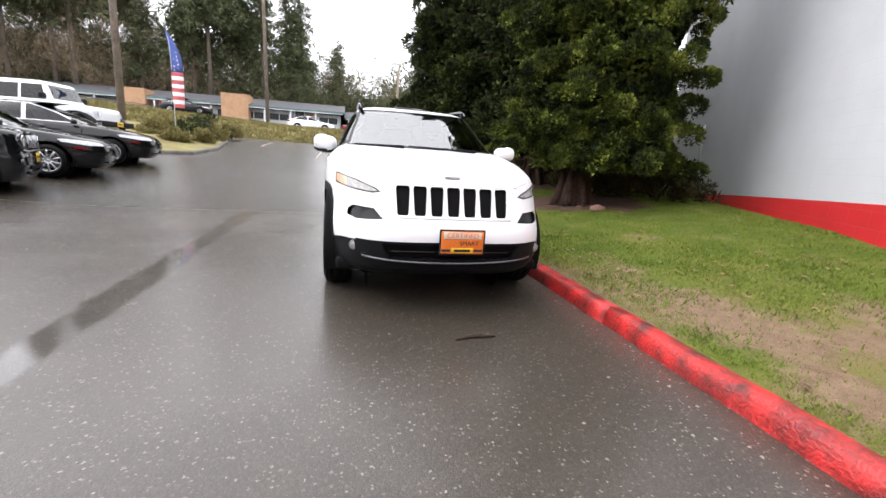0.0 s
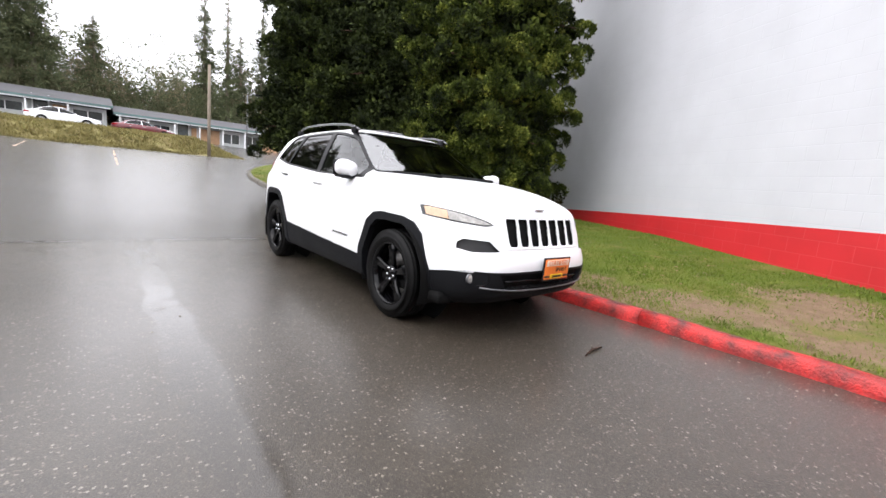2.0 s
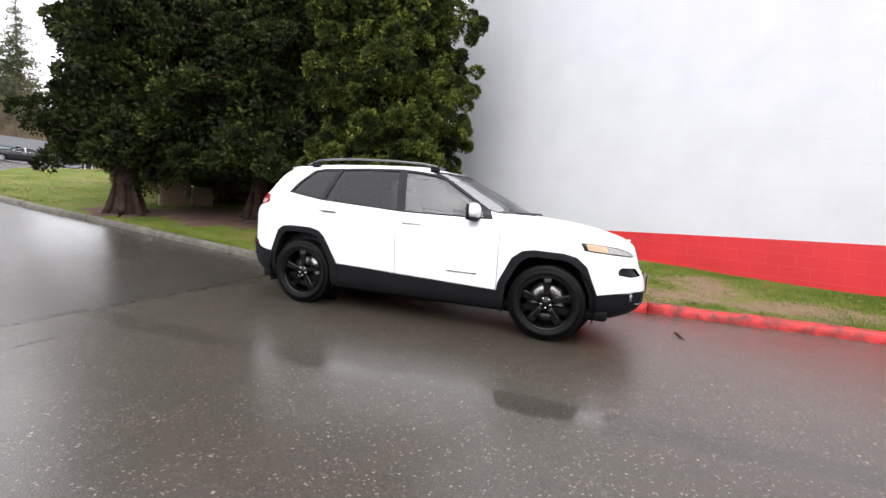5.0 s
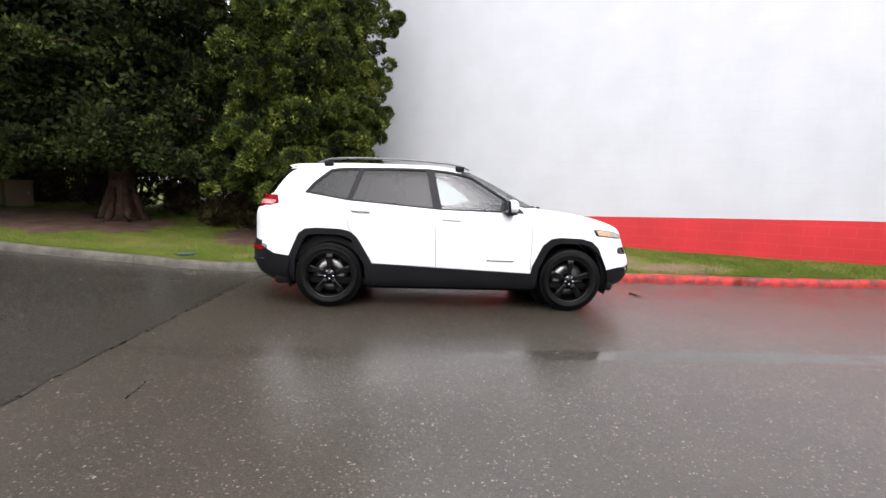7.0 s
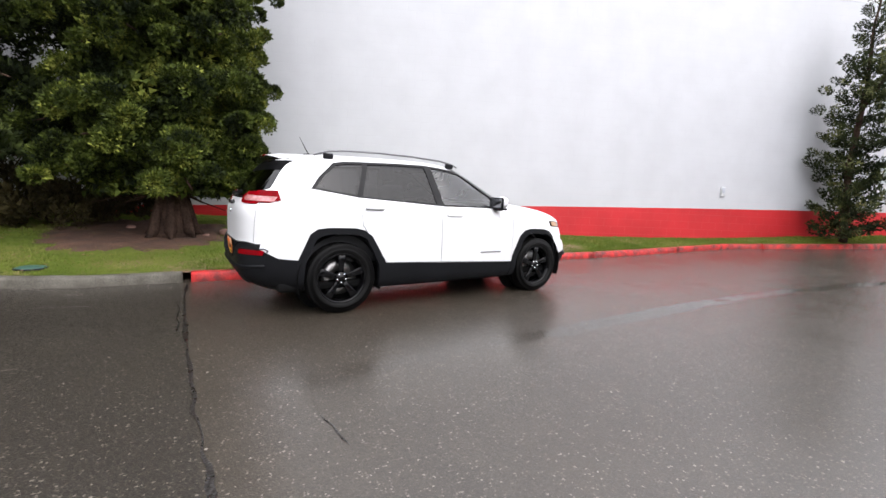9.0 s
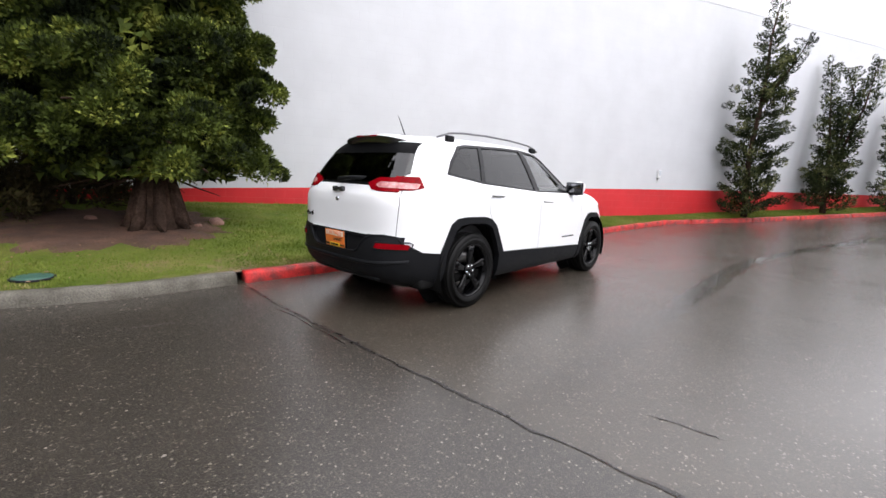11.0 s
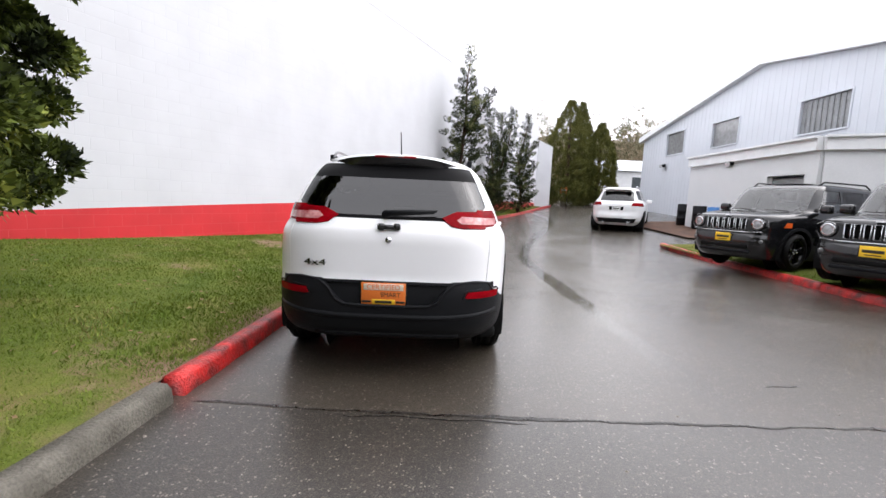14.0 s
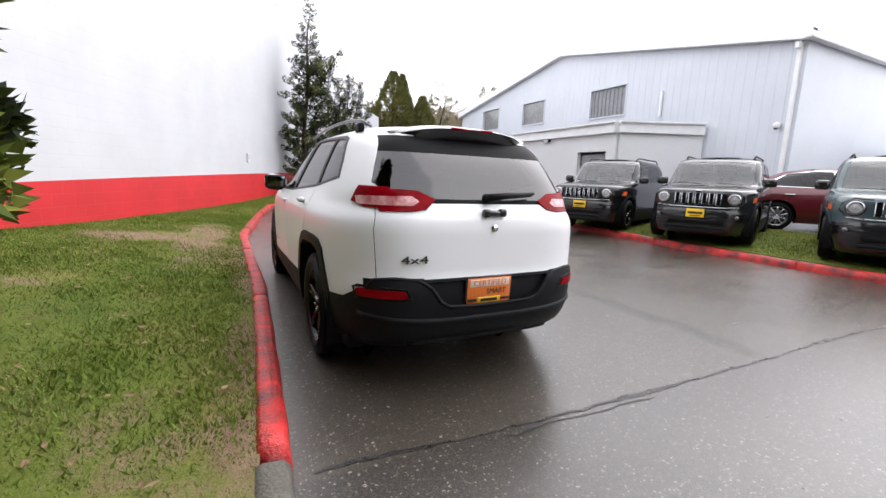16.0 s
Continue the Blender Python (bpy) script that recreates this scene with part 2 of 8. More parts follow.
def lawn_mat():
    """Thin lawn over wet soil: green turf with yellowed parts and bare brown spots, more of them beside the kerb."""
    m, nt, p = nodes_of("lawn_ground")
    n, l = nt.nodes, nt.links
    pos = n.new("ShaderNodeNewGeometry").outputs["Position"]

    def noise_at(scale, detail):
        t = n.new("ShaderNodeTexNoise")
        t.inputs["Scale"].default_value, t.inputs["Detail"].default_value, t.inputs["Roughness"].default_value = scale, detail, 0.62
        l.new(pos, t.inputs["Vector"])
        return t.outputs["Fac"]

    def ramp_of(fac, stops):
        r = n.new("ShaderNodeValToRGB")
        e = r.color_ramp.elements
        e[0].position, e[0].color = stops[0][0], rgb(stops[0][1])
        e[1].position, e[1].color = stops[-1][0], rgb(stops[-1][1])
        for a, c in stops[1:-1]:
            e.new(a).color = rgb(c)
        l.new(fac, r.inputs["Fac"])
        return r.outputs["Color"]

    turf = ramp_of(noise_at(1.1, 6), [(0.32, (0.078, 0.122, 0.018)), (0.50, (0.130, 0.160, 0.027)), (0.68, (0.21, 0.175, 0.060))])
    soil = ramp_of(noise_at(9, 5), [(0.3, (0.19, 0.125, 0.078)), (0.7, (0.29, 0.20, 0.130))])
    fleck = ramp_of(noise_at(130, 3), [(0.36, (0.55, 0.55, 0.55)), (0.64, (1.0, 1.0, 1.0))])
    bare = n.new("ShaderNodeMapRange")
    bare.interpolation_type = "SMOOTHSTEP"
    bare.inputs["From Min"].default_value, bare.inputs["From Max"].default_value = 0.545, 0.69
    mixed = n.new("ShaderNodeMath")
    mixed.operation = "MULTIPLY_ADD"
    mixed.inputs[1].default_value = 0.28
    l.new(noise_at(7, 5), mixed.inputs[0])
    sc = n.new("ShaderNodeMath")
    sc.operation = "MULTIPLY"
    sc.inputs[1].default_value = 0.72
    l.new(noise_at(0.85, 3), sc.inputs[0])
    l.new(sc.outputs[0], mixed.inputs[2])
    # the worn strip behind the red kerb
    sep = n.new("ShaderNodeSeparateXYZ")
    l.new(pos, sep.inputs[0])
    worn = None
    for box in ((("X", 1.80, 0.20, 0.40), ("Y", -2.5, 1.0, 1.4)), (("X", 1.28, 0.04, 0.22), ("Y", 1.6, 2.4, 1.2)), (("X", 2.55, 0.45, 0.55), ("Y", -2.1, 0.25, 0.6)), (("X", 2.95, 0.10, 0.35), ("Y", 0.95, 0.1, 0.4))):
        both = None
        for axis, centre, half, soft in box:
            off = n.new("ShaderNodeMath")
            off.operation = "SUBTRACT"
            off.inputs[1].default_value = centre
            l.new(sep.outputs[axis], off.inputs[0])
            ab = n.new("ShaderNodeMath")
            ab.operation = "ABSOLUTE"
            l.new(off.outputs[0], ab.inputs[0])
            mr = n.new("ShaderNodeMapRange")
            mr.inputs["From Min"].default_value, mr.inputs["From Max"].default_value = half + soft, half
            l.new(ab.outputs[0], mr.inputs["Value"])
            if both is None:
                both = mr.outputs[0]
            else:
                mu = n.new("ShaderNodeMath")
                mu.operation = "MULTIPLY"
                l.new(both, mu.inputs[0])
                l.new(mr.outputs[0], mu.inputs[1])
                both = mu.outputs[0]
        if worn is None:
            worn = both
        else:
            mu = n.new("ShaderNodeMath")
            mu.operation = "MAXIMUM"
            l.new(worn, mu.inputs[0])
            l.new(both, mu.inputs[1])
            worn = mu.outputs[0]
    wa = n.new("ShaderNodeMath")
    wa.operation = "MULTIPLY_ADD"
    wa.inputs[1].default_value = 0.17
    l.new(worn, wa.inputs[0])
    l.new(mixed.outputs[0], wa.inputs[2])
    l.new(wa.outputs[0], bare.inputs["Value"])
    a = n.new("ShaderNodeMixRGB")
    l.new(bare.outputs[0], a.inputs[0])
    l.new(turf, a.inputs[1])
    l.new(soil, a.inputs[2])
    b = n.new("ShaderNodeMixRGB")
    b.blend_type, b.inputs[0].default_value = "MULTIPLY", 0.75
    l.new(a.outputs[0], b.inputs[1])
    l.new(fleck, b.inputs[2])
    l.new(b.outputs[0], p.inputs["Base Color"])
    p.inputs["Roughness"].default_value, p.inputs["Specular IOR Level"].default_value = 0.9, 0.15
    bp = n.new("ShaderNodeBump")
    bp.inputs["Strength"].default_value, bp.inputs["Distance"].default_value = 0.7, 0.02
    l.new(noise_at(70, 4), bp.inputs["Height"])
    l.new(bp.outputs[0], p.inputs["Normal"])
    return m


ASPHALT = asphalt_mat()
WALL_WHITE = block_mat("white_block_paint", (0.59, 0.60, 0.625), (0.48, 0.49, 0.51), show=0.22)
WALL_RED = block_mat("red_block_paint", (0.62, 0.022, 0.028), (0.66, 0.16, 0.15), show=0.18, stain=(0.52, 0.018, 0.022))
METAL_WHITE = surf("white_sheet_metal", (0.55, 0.58, 0.63), 0.06, 0.8, 30, 0.45, 0.08, 0.05)
TRIM_WHITE = surf("white_trim_paint", (0.74, 0.75, 0.76), 0.1, 3, 50, 0.5)
KERB_RED = surf("red_kerb_paint", (0.50, 0.022, 0.020), 0.40, 7, 60, 0.40, 0.15, 0.6, second=(0.085, 0.016, 0.014), mix=0.36, world_pos=True)
KERB_GREY = surf("kerb_concrete", (0.128, 0.118, 0.097), 0.4, 5, 70, 0.7, 0.12, 0.7, second=(0.06, 0.054, 0.04), world_pos=True)
LAWN = lawn_mat()
MULCH = surf("bark_mulch", (0.12, 0.062, 0.040), 0.5, 3, 55, 0.9, 0.05, 1.0, second=(0.050, 0.028, 0.019), world_pos=True)
BERM = surf("berm_scrub", (0.19, 0.18, 0.06), 0.35, 1.1, 18, 0.95, 0.04, 0.8, second=(0.12, 0.075, 0.03), world_pos=True)
GRASS = leaf_mat("grass_blade", (0.100, 0.152, 0.021), (0.158, 0.195, 0.034), (0.25, 0.22, 0.09), 1.5)
DRY = leaf_mat("dry_scrub", (0.12, 0.105, 0.04), (0.24, 0.205, 0.08), (0.19, 0.21, 0.06))
# conifers: near-black to bright ramps paint shaded hollows and lit tips
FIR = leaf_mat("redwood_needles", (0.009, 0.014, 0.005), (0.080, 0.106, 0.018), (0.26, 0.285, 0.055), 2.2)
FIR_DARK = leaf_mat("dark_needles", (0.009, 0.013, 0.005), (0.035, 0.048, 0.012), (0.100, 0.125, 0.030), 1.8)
JUNIPER = leaf_mat("juniper_needles", (0.010, 0.015, 0.006), (0.050, 0.064, 0.022), (0.19, 0.20, 0.075), 2.4)
CYPRESS = leaf_mat("cypress_scales", (0.055, 0.062, 0.016), (0.13, 0.13, 0.034), (0.17, 0.155, 0.050))
# lightened needles: the haze of distance is mixed into their colour
FAR_FIR = leaf_mat("hazed_fir_needles", (0.042, 0.055, 0.028), (0.115, 0.128, 0.062))
FAR_TWIG = leaf_mat("bare_twigs", (0.17, 0.125, 0.080), (0.27, 0.21, 0.14), (0.30, 0.20, 0.125))
HEDGE = leaf_mat("hedge_leaves", (0.030, 0.026, 0.013), (0.080, 0.065, 0.026), (0.10, 0.11, 0.03))
BARK = surf("bark", (0.070, 0.043, 0.032), 0.5, 4, 25, 0.95, 0.04, 1.0, second=(0.022, 0.015, 0.012), spec=0.1)
BARK_GREY = surf("grey_bark", (0.15, 0.12, 0.095), 0.4, 3, 20, 0.95, 0.04, 0.8)
PAINT = surf("white_car_paint", (0.82, 0.825, 0.835), 0.02, 1.2, 8, 0.34, 0.04, 0.0, coat=0.3)
CLAD = surf("black_grained_plastic", (0.009, 0.0095, 0.011), 0.2, 3, 220, 0.5, 0.08, 0.12, spec=0.13)
GLOSS_BLACK = surf("gloss_black", (0.010, 0.010, 0.011), 0.1, 2, 30, 0.18, 0.05, 0.0, coat=0.4)
SATIN_BLACK = surf("gloss_black_wheel", (0.003, 0.003, 0.0035), 0.15, 3, 40, 0.16, 0.03, 0.0, coat=0.05, spec=0.22)
RUBBER = surf("wet_rubber", (0.005, 0.005, 0.005), 0.2, 5, 90, 0.55, 0.12, 0.25, spec=0.14)
# near-black: window edge, and the spoiler's shade painted over the pane top
BAND = surf("black_edge_and_spoiler_shade", (0.003, 0.003, 0.0035), 0.1, 3, 40, 0.5, 0.05, 0.0, spec=0.06)
PILLAR = surf("black_pillar_trim", (0.008, 0.008, 0.009), 0.15, 3, 60, 0.42, 0.06, 0.03, spec=0.2)
SHUT = surf("shaded_panel_gap", (0.12, 0.12, 0.125), 0.1, 4, 50, 0.6, 0.05, 0.0, spec=0.2)
POCKET = surf("black_pocket_plastic", (0.004, 0.004, 0.0045), 0.15, 4, 40, 0.22, 0.05, 0.0, spec=0.25)
MIRROR = surf("dark_mirror_glass", (0.16, 0.165, 0.175), 0.05, 3, 30, 0.06, 0.02, 0.0, metallic=1.0)
UNDER = surf("underbody", (0.007, 0.007, 0.007), 0.2, 3, 30, 0.8, 0.05, 0.2, spec=0.1)
TRIM_DARK = surf("cabin_trim", (0.030, 0.030, 0.032), 0.2, 3, 60, 0.7, 0.05, 0.1)
SEAT = surf("seat_cloth", (0.045, 0.045, 0.048), 0.25, 4, 120, 0.85, 0.05, 0.3)
CHROME = surf("bright_metal", (0.62, 0.63, 0.65), 0.1, 3, 30, 0.16, 0.06, 0.0, metallic=1.0)
STEEL = surf("brake_steel", (0.42, 0.41, 0.40), 0.2, 6, 60, 0.35, 0.08, 0.1, metallic=1.0)
RAIL = surf("rail_grey", (0.17, 0.17, 0.178), 0.1, 4, 40, 0.3, 0.06, 0.0, metallic=0.6)
LAMP_RED = surf("red_lens", (0.24, 0.002, 0.006), 0.15, 14, 90, 0.12, 0.04, 0.0, coat=0.0, spec=0.06, second=(0.13, 0.002, 0.004))
LAMP_CLEAR = surf("clear_lens", (0.60, 0.61, 0.62), 0.25, 18, 80, 0.12, 0.05, 0.05, coat=0.9, second=(0.32, 0.33, 0.34))
LAMP_AMBER = surf("amber_lens", (0.62, 0.40, 0.25), 0.15, 14, 80, 0.15, 0.05, 0.0, coat=0.8)
LAMP_HEAD = surf("headlamp_lens", (0.40, 0.385, 0.36), 0.3, 22, 80, 0.14, 0.05, 0.05, coat=0.4, second=(0.16, 0.16, 0.16))
LAMP_PINK = surf("pale_red_lens", (0.62, 0.34, 0.33), 0.25, 18, 80, 0.2, 0.05, 0.05, coat=0.4, second=(0.34, 0.06, 0.07))
GLASS_TINT = glass_mat("privacy_glass", (0.12, 0.12, 0.13), 1.5)
GLASS_CLEAR = glass_mat("clear_car_glass", (0.66, 0.76, 0.74), 1.95)
GLASS_REAR = glass_mat("rear_privacy_glass", (0.05, 0.05, 0.055), 1.75)
# IOR raised beyond real glass to brighten the sky's reflection
GLASS_BRIGHT = glass_mat("boosted_reflection_glass", (0.66, 0.74, 0.72), 3.6)
GLASS_SCREEN = glass_mat("windscreen_glass", (0.66, 0.74, 0.72), 2.0)
SHED_PANE = surf("hazy_window_pane", (0.20, 0.205, 0.21), 0.4, 0.9, 9, 0.10, 0.03, 0.0, spec=0.8)
WINDOW = surf("window_pane", (0.055, 0.065, 0.07), 0.4, 1.2, 9, 0.06, 0.03, 0.0, spec=0.8)
SIGN_ORANGE = surf("orange_plate", (0.78, 0.19, 0.03), 0.08, 8, 60, 0.4)
SIGN_YELLOW = surf("yellow_plate", (0.80, 0.50, 0.02), 0.08, 8, 60, 0.4)
SIGN_PALE = surf("pale_lettering", (0.75, 0.66, 0.55), 0.05, 8, 60, 0.4)
INK = surf("dark_lettering", (0.02, 0.015, 0.012), 0.1, 8, 60, 0.5)
CRACK = surf("asphalt_crack", (0.020, 0.017, 0.015), 0.3, 9, 60, 0.3, 0.15, 0.4, world_pos=True)
SEAL = surf("tar_seal", (0.022, 0.020, 0.019), 0.3, 5, 60, 0.22, 0.1, 0.3, world_pos=True)
ROOF_GREY = surf("grey_shingles", (0.085, 0.085, 0.09), 0.25, 0.8, 9, 0.85, 0.05, 0.5)
BRICK = surf("tan_brick", (0.42, 0.25, 0.14), 0.2, 2, 14, 0.85, 0.05, 0.4)
LEAN = surf("pale_lean_to_paint", (0.60, 0.61, 0.62), 0.07, 0.8, 25, 0.6)
STUCCO = surf("pale_siding", (0.50, 0.52, 0.52), 0.1, 1, 20, 0.7)
TEAL = surf("teal_fascia", (0.10, 0.17, 0.165), 0.15, 1, 20, 0.6)
WOOD_POLE = surf("weathered_pole", (0.22, 0.18, 0.14), 0.3, 2, 40, 0.85, 0.05, 0.5)
BLUE_PLASTIC = surf("blue_plastic", (0.03, 0.16, 0.42), 0.15, 3, 30, 0.4)
ROCK = surf("reddish_stone", (0.34, 0.19, 0.15), 0.3, 6, 50, 0.85, 0.05, 0.6)
YELLOW_LINE = surf("worn_orange_line", (0.52, 0.36, 0.24), 0.4, 3, 40, 0.6, 0.1, 0.2, second=(0.16, 0.13, 0.11), world_pos=True)


# ---- building helpers ----
def finish(name, mesh, mat, parent=None, label="", smooth=True):
    for f in (mesh.polygons if smooth else ()):
        f.use_smooth = True
    for m in mat if isinstance(mat, (list, tuple)) else [mat]:
        mesh.materials.append(m)
    ob = new(name, mesh)
    if parent is not None:
        ob.parent = parent
    if label:
        ob["label"] = label
    return ob


def part(name, bm, material, parent=None, label="", smooth=True):
    mesh = bpy.data.meshes.new(name)
    bm.to_mesh(mesh)
    bm.free()
    return finish(name, mesh, material, parent, label, smooth)


def raw(name, verts, faces, material, parent=None, label="", smooth=False):
    mesh = bpy.data.meshes.new(name)
    mesh.from_pydata([tuple(v) for v in verts], [], faces)
    return finish(name, mesh, material, parent, label, smooth)


def thing(name, m, label, category, group="", kind=""):
    ob = new(name)
    ob.matrix_basis = m
    ob.empty_display_size = 0.1
    return tagged(ob, label, category, group, kind)


def box_bm(x0, x1, y0, y1, z0, z1, bevel=0.0, seg=2):
    bm = bmesh.new()
    bmesh.ops.create_cube(bm, size=1.0)
    for v in bm.verts:
        v.co = Vector(((x0 + x1) / 2 + v.co.x * (x1 - x0), (y0 + y1) / 2 + v.co.y * (y1 - y0), (z0 + z1) / 2 + v.co.z * (z1 - z0)))
    if bevel:
        bmesh.ops.bevel(bm, geom=bm.edges[:], offset=bevel, segments=seg, affect="EDGES", profile=0.5)
    return bm


def merge(*bms):
    out = bms[0]
    for b in bms[1:]:
        me = bpy.data.meshes.new("tmp")
        b.to_mesh(me)
        b.free()
        out.from_mesh(me)
        bpy.data.meshes.remove(me)
    return out


def moved(bm, m):
    bmesh.ops.transform(bm, matrix=m, verts=bm.verts[:])
    return bm


def lathe(profile, n=40, axis="x", centre=(0, 0, 0)):
    """profile: (along, radius) pairs; turned about the axis."""
    verts, faces = [], []
    for i in range(n):
        a = 2 * math.pi * i / n
        for s, r in profile:
            u, v = r * math.cos(a), r * math.sin(a)
            p = (s, u, v) if axis == "x" else ((u, s, v) if axis == "y" else (u, v, s))
            verts.append((p[0] + centre[0], p[1] + centre[1], p[2] + centre[2]))
    k = len(profile)
    for i in range(n):
        j = (i + 1) % n
        for q in range(k - 1):
            faces.append((i * k + q, j * k + q, j * k + q + 1, i * k + q + 1))
    return verts, faces


def bm_of(verts, faces):
    bm = bmesh.new()
    vs = [bm.verts.new(v) for v in verts]
    for f in faces:
        try:
            bm.faces.new([vs[i] for i in f])
        except ValueError:
            pass
    bmesh.ops.recalc_face_normals(bm, faces=bm.faces[:])
    return bm


def tube(points, radius, n=8, closed_ends=True):
    """A round bar along points; radius: a number or one for each point."""
    pts = [Vector(p) for p in points]
    rad = radius if isinstance(radius, (list, tuple)) else [radius] * len(pts)
    verts, faces = [], []
    for i, p in enumerate(pts):
        d = (pts[min(i + 1, len(pts) - 1)] - pts[max(i - 1, 0)]).normalized()
        side = d.cross(Vector((0, 0, 1)) if abs(d.z) < 0.9 else Vector((1, 0, 0))).normalized()
        up = side.cross(d)
        for k in range(n):
            a = 2 * math.pi * k / n
            verts.append(p + rad[i] * (math.cos(a) * side + math.sin(a) * up))
    for i in range(len(pts) - 1):
        for k in range(n):
            faces.append((i * n + k, i * n + (k + 1) % n, (i + 1) * n + (k + 1) % n, (i + 1) * n + k))
    if closed_ends:
        faces.append(tuple(range(n))[::-1])
        faces.append(tuple((len(pts) - 1) * n + k for k in range(n)))
    return bm_of(verts, faces)


def prism(outline, x0, x1, axis="x"):
    """Extrudes a closed outline of (u, v) pairs along the axis: x -> (y, z), y -> (x, z), z -> (x, y)."""
    def place(s, u, v):
        return (s, u, v) if axis == "x" else ((u, s, v) if axis == "y" else (u, v, s))
    k = len(outline)
    verts = [place(x0, *p) for p in outline] + [place(x1, *p) for p in outline]
    faces = [tuple(range(k)), tuple(range(2 * k - 1, k - 1, -1))] + [(i, (i + 1) % k, k + (i + 1) % k, k + i) for i in range(k)]
    return bm_of(verts, faces)


def lettering(text, size, depth, material, parent, m, name="lettering"):
    cu = bpy.data.curves.new(name, "FONT")
    cu.body, cu.size, cu.extrude, cu.align_x, cu.align_y = text, size, depth, "CENTER", "CENTER"
    tmp = bpy.data.objects.new("tmp_text", cu)
    mesh = bpy.data.meshes.new_from_object(tmp)
    bpy.data.objects.remove(tmp)
    mesh.transform(m)
    return finish(name, mesh, material, parent, "", False)


def smoothed(pts):
    """A smooth curve through (t, value) pairs that does not overshoot."""
    t, v = np.array(pts, float).T
    h = np.diff(t)
    d = np.diff(v) / h
    s = np.zeros(len(t))
    for i in range(1, len(t) - 1):
        if d[i - 1] * d[i] > 0:
            w1, w2 = 2 * h[i] + h[i - 1], h[i] + 2 * h[i - 1]
            s[i] = (w1 + w2) / (w1 / d[i - 1] + w2 / d[i])
    s[0], s[-1] = d[0], d[-1]

    def at(q):
        q = min(max(q, t[0]), t[-1])
        i = min(max(int(np.searchsorted(t, q)) - 1, 0), len(h) - 1)
        u = (q - t[i]) / h[i]
        return float((1 + 2 * u) * (1 - u) ** 2 * v[i] + u * (1 - u) ** 2 * h[i] * s[i] + u * u * (3 - 2 * u) * v[i + 1] + u * u * (u - 1) * h[i] * s[i + 1])
    return at


# ---- ground ----
def road_z(x, y):
    """Height of the asphalt: level round the parked car, rising gently away from it."""
    z = 0.0
    if y < -3:
        q = -3 - max(y, -48)
        z += 0.048 * (q - 1.5 * (1 - math.exp(-q / 1.5)))
    if y > 5:
        q = min(y, 62) - 5
        z += 0.078 * (q - 2 * (1 - math.exp(-q / 2)))
    if y > 28:
        z -= 0.03 * min(max(x + 5, -30), 30) * min((y - 28) / 20, 1.0)
    if x < -4:
        q = -4 - max(x, -26)
        z += 0.05 * (q - (1 - math.exp(-q)))
    return z


KERB_RED_LINE = [(1.18, 3.95), (1.12, 2.5), (1.07, 1.0), (1.11, -1.0), (1.12, -2.0), (1.13, -3.0), (0.94, -4.5), (0.70, -6.0), (0.30, -8.0), (-1.45, -10.9), (-2.45, -12.9), (-4.55, -16.9), (-7.35, -22.6), (-8.4, -24.6)]
KERB_GREY_LINE = [(1.19, 4.03), (1.24, 5.0), (1.36, 5.5), (1.53, 6.1), (1.70, 7.5), (1.85, 9.2), (1.88, 10.8), (1.86, 13.0), (1.95, 14.6), (2.35, 16.6), (3.2, 18.8), (4.6, 21.4), (6.6, 24.6), (9.5, 28.5)]
ALL_KERB = sorted(KERB_RED_LINE + KERB_GREY_LINE, key=lambda p: p[1])


def kerb_x(y):
    return float(np.interp(y, [p[1] for p in ALL_KERB], [p[0] for p in ALL_KERB]))


WALL_X, WALL_LEAN = 0.922, 0.51


def wall_x(y):
    return WALL_X + WALL_LEAN * (y + 8.5)


def lawn_z(x, y):
    d = max(x - kerb_x(y), 0.0)
    return road_z(max(x, 0), y) + 0.115 + 0.078 * min(d, 4.6) + 0.018 * noise.noise(Vector((x * 0.9, y * 0.9, 0))) * min(d, 1.0)


def sheet(xs, ys, z_of, keep=None):
    verts = [(x, y, z_of(x, y)) for y in ys for x in xs]
    k = len(xs)
    faces = []
    for j in range(len(ys) - 1):
        for i in range(k - 1):
            if keep is None or keep((xs[i] + xs[i + 1]) / 2, (ys[j] + ys[j + 1]) / 2):
                faces.append((j * k + i, j * k + i + 1, (j + 1) * k + i + 1, (j + 1) * k + i))
    return verts, faces


def spread(lo, hi, dense_lo, dense_hi, step, far):
    out = list(np.arange(dense_lo, dense_hi + 1e-6, step))
    s, v = step, dense_hi
    while v < hi:
        s = min(s * 1.35, far)
        v += s
        out.append(v)
    s, v = step, dense_lo
    while v > lo:
        s = min(s * 1.35, far)
        v -= s
        out.insert(0, v)
    return [float(a) for a in out]


v, f = sheet(spread(-420, 420, -9, 4, 0.5, 60), spread(-420, 420, -9, 16, 0.5, 60), road_z)
tagged(raw("ground", v, f, ASPHALT, smooth=True), "wet dark grey asphalt lot with pale stones and puddles", "ground", kind="structure")

# lawn between the kerb and the white wall, banked up to the wall
rows_y = [float(y) for y in np.arange(-24.6, 28.6, 0.35)]
v, f = [], []
for y in rows_y:
    x0 = kerb_x(y) + 0.13
    x1 = max(wall_x(y), x0 + 0.3) if y < 7 else 40.0
    for i in range(15):
        u = (i / 14) ** (1.0 if y < 7 else 2.2)
        x = x0 + (x1 - x0) * u
        v.append((x, y, lawn_z(x, y) - (0.02 if i == 0 else 0)))
for j in range(len(rows_y) - 1):
    for i in range(14):
        f.append((j * 15 + i, j * 15 + i + 1, (j + 1) * 15 + i + 1, (j + 1) * 15 + i))
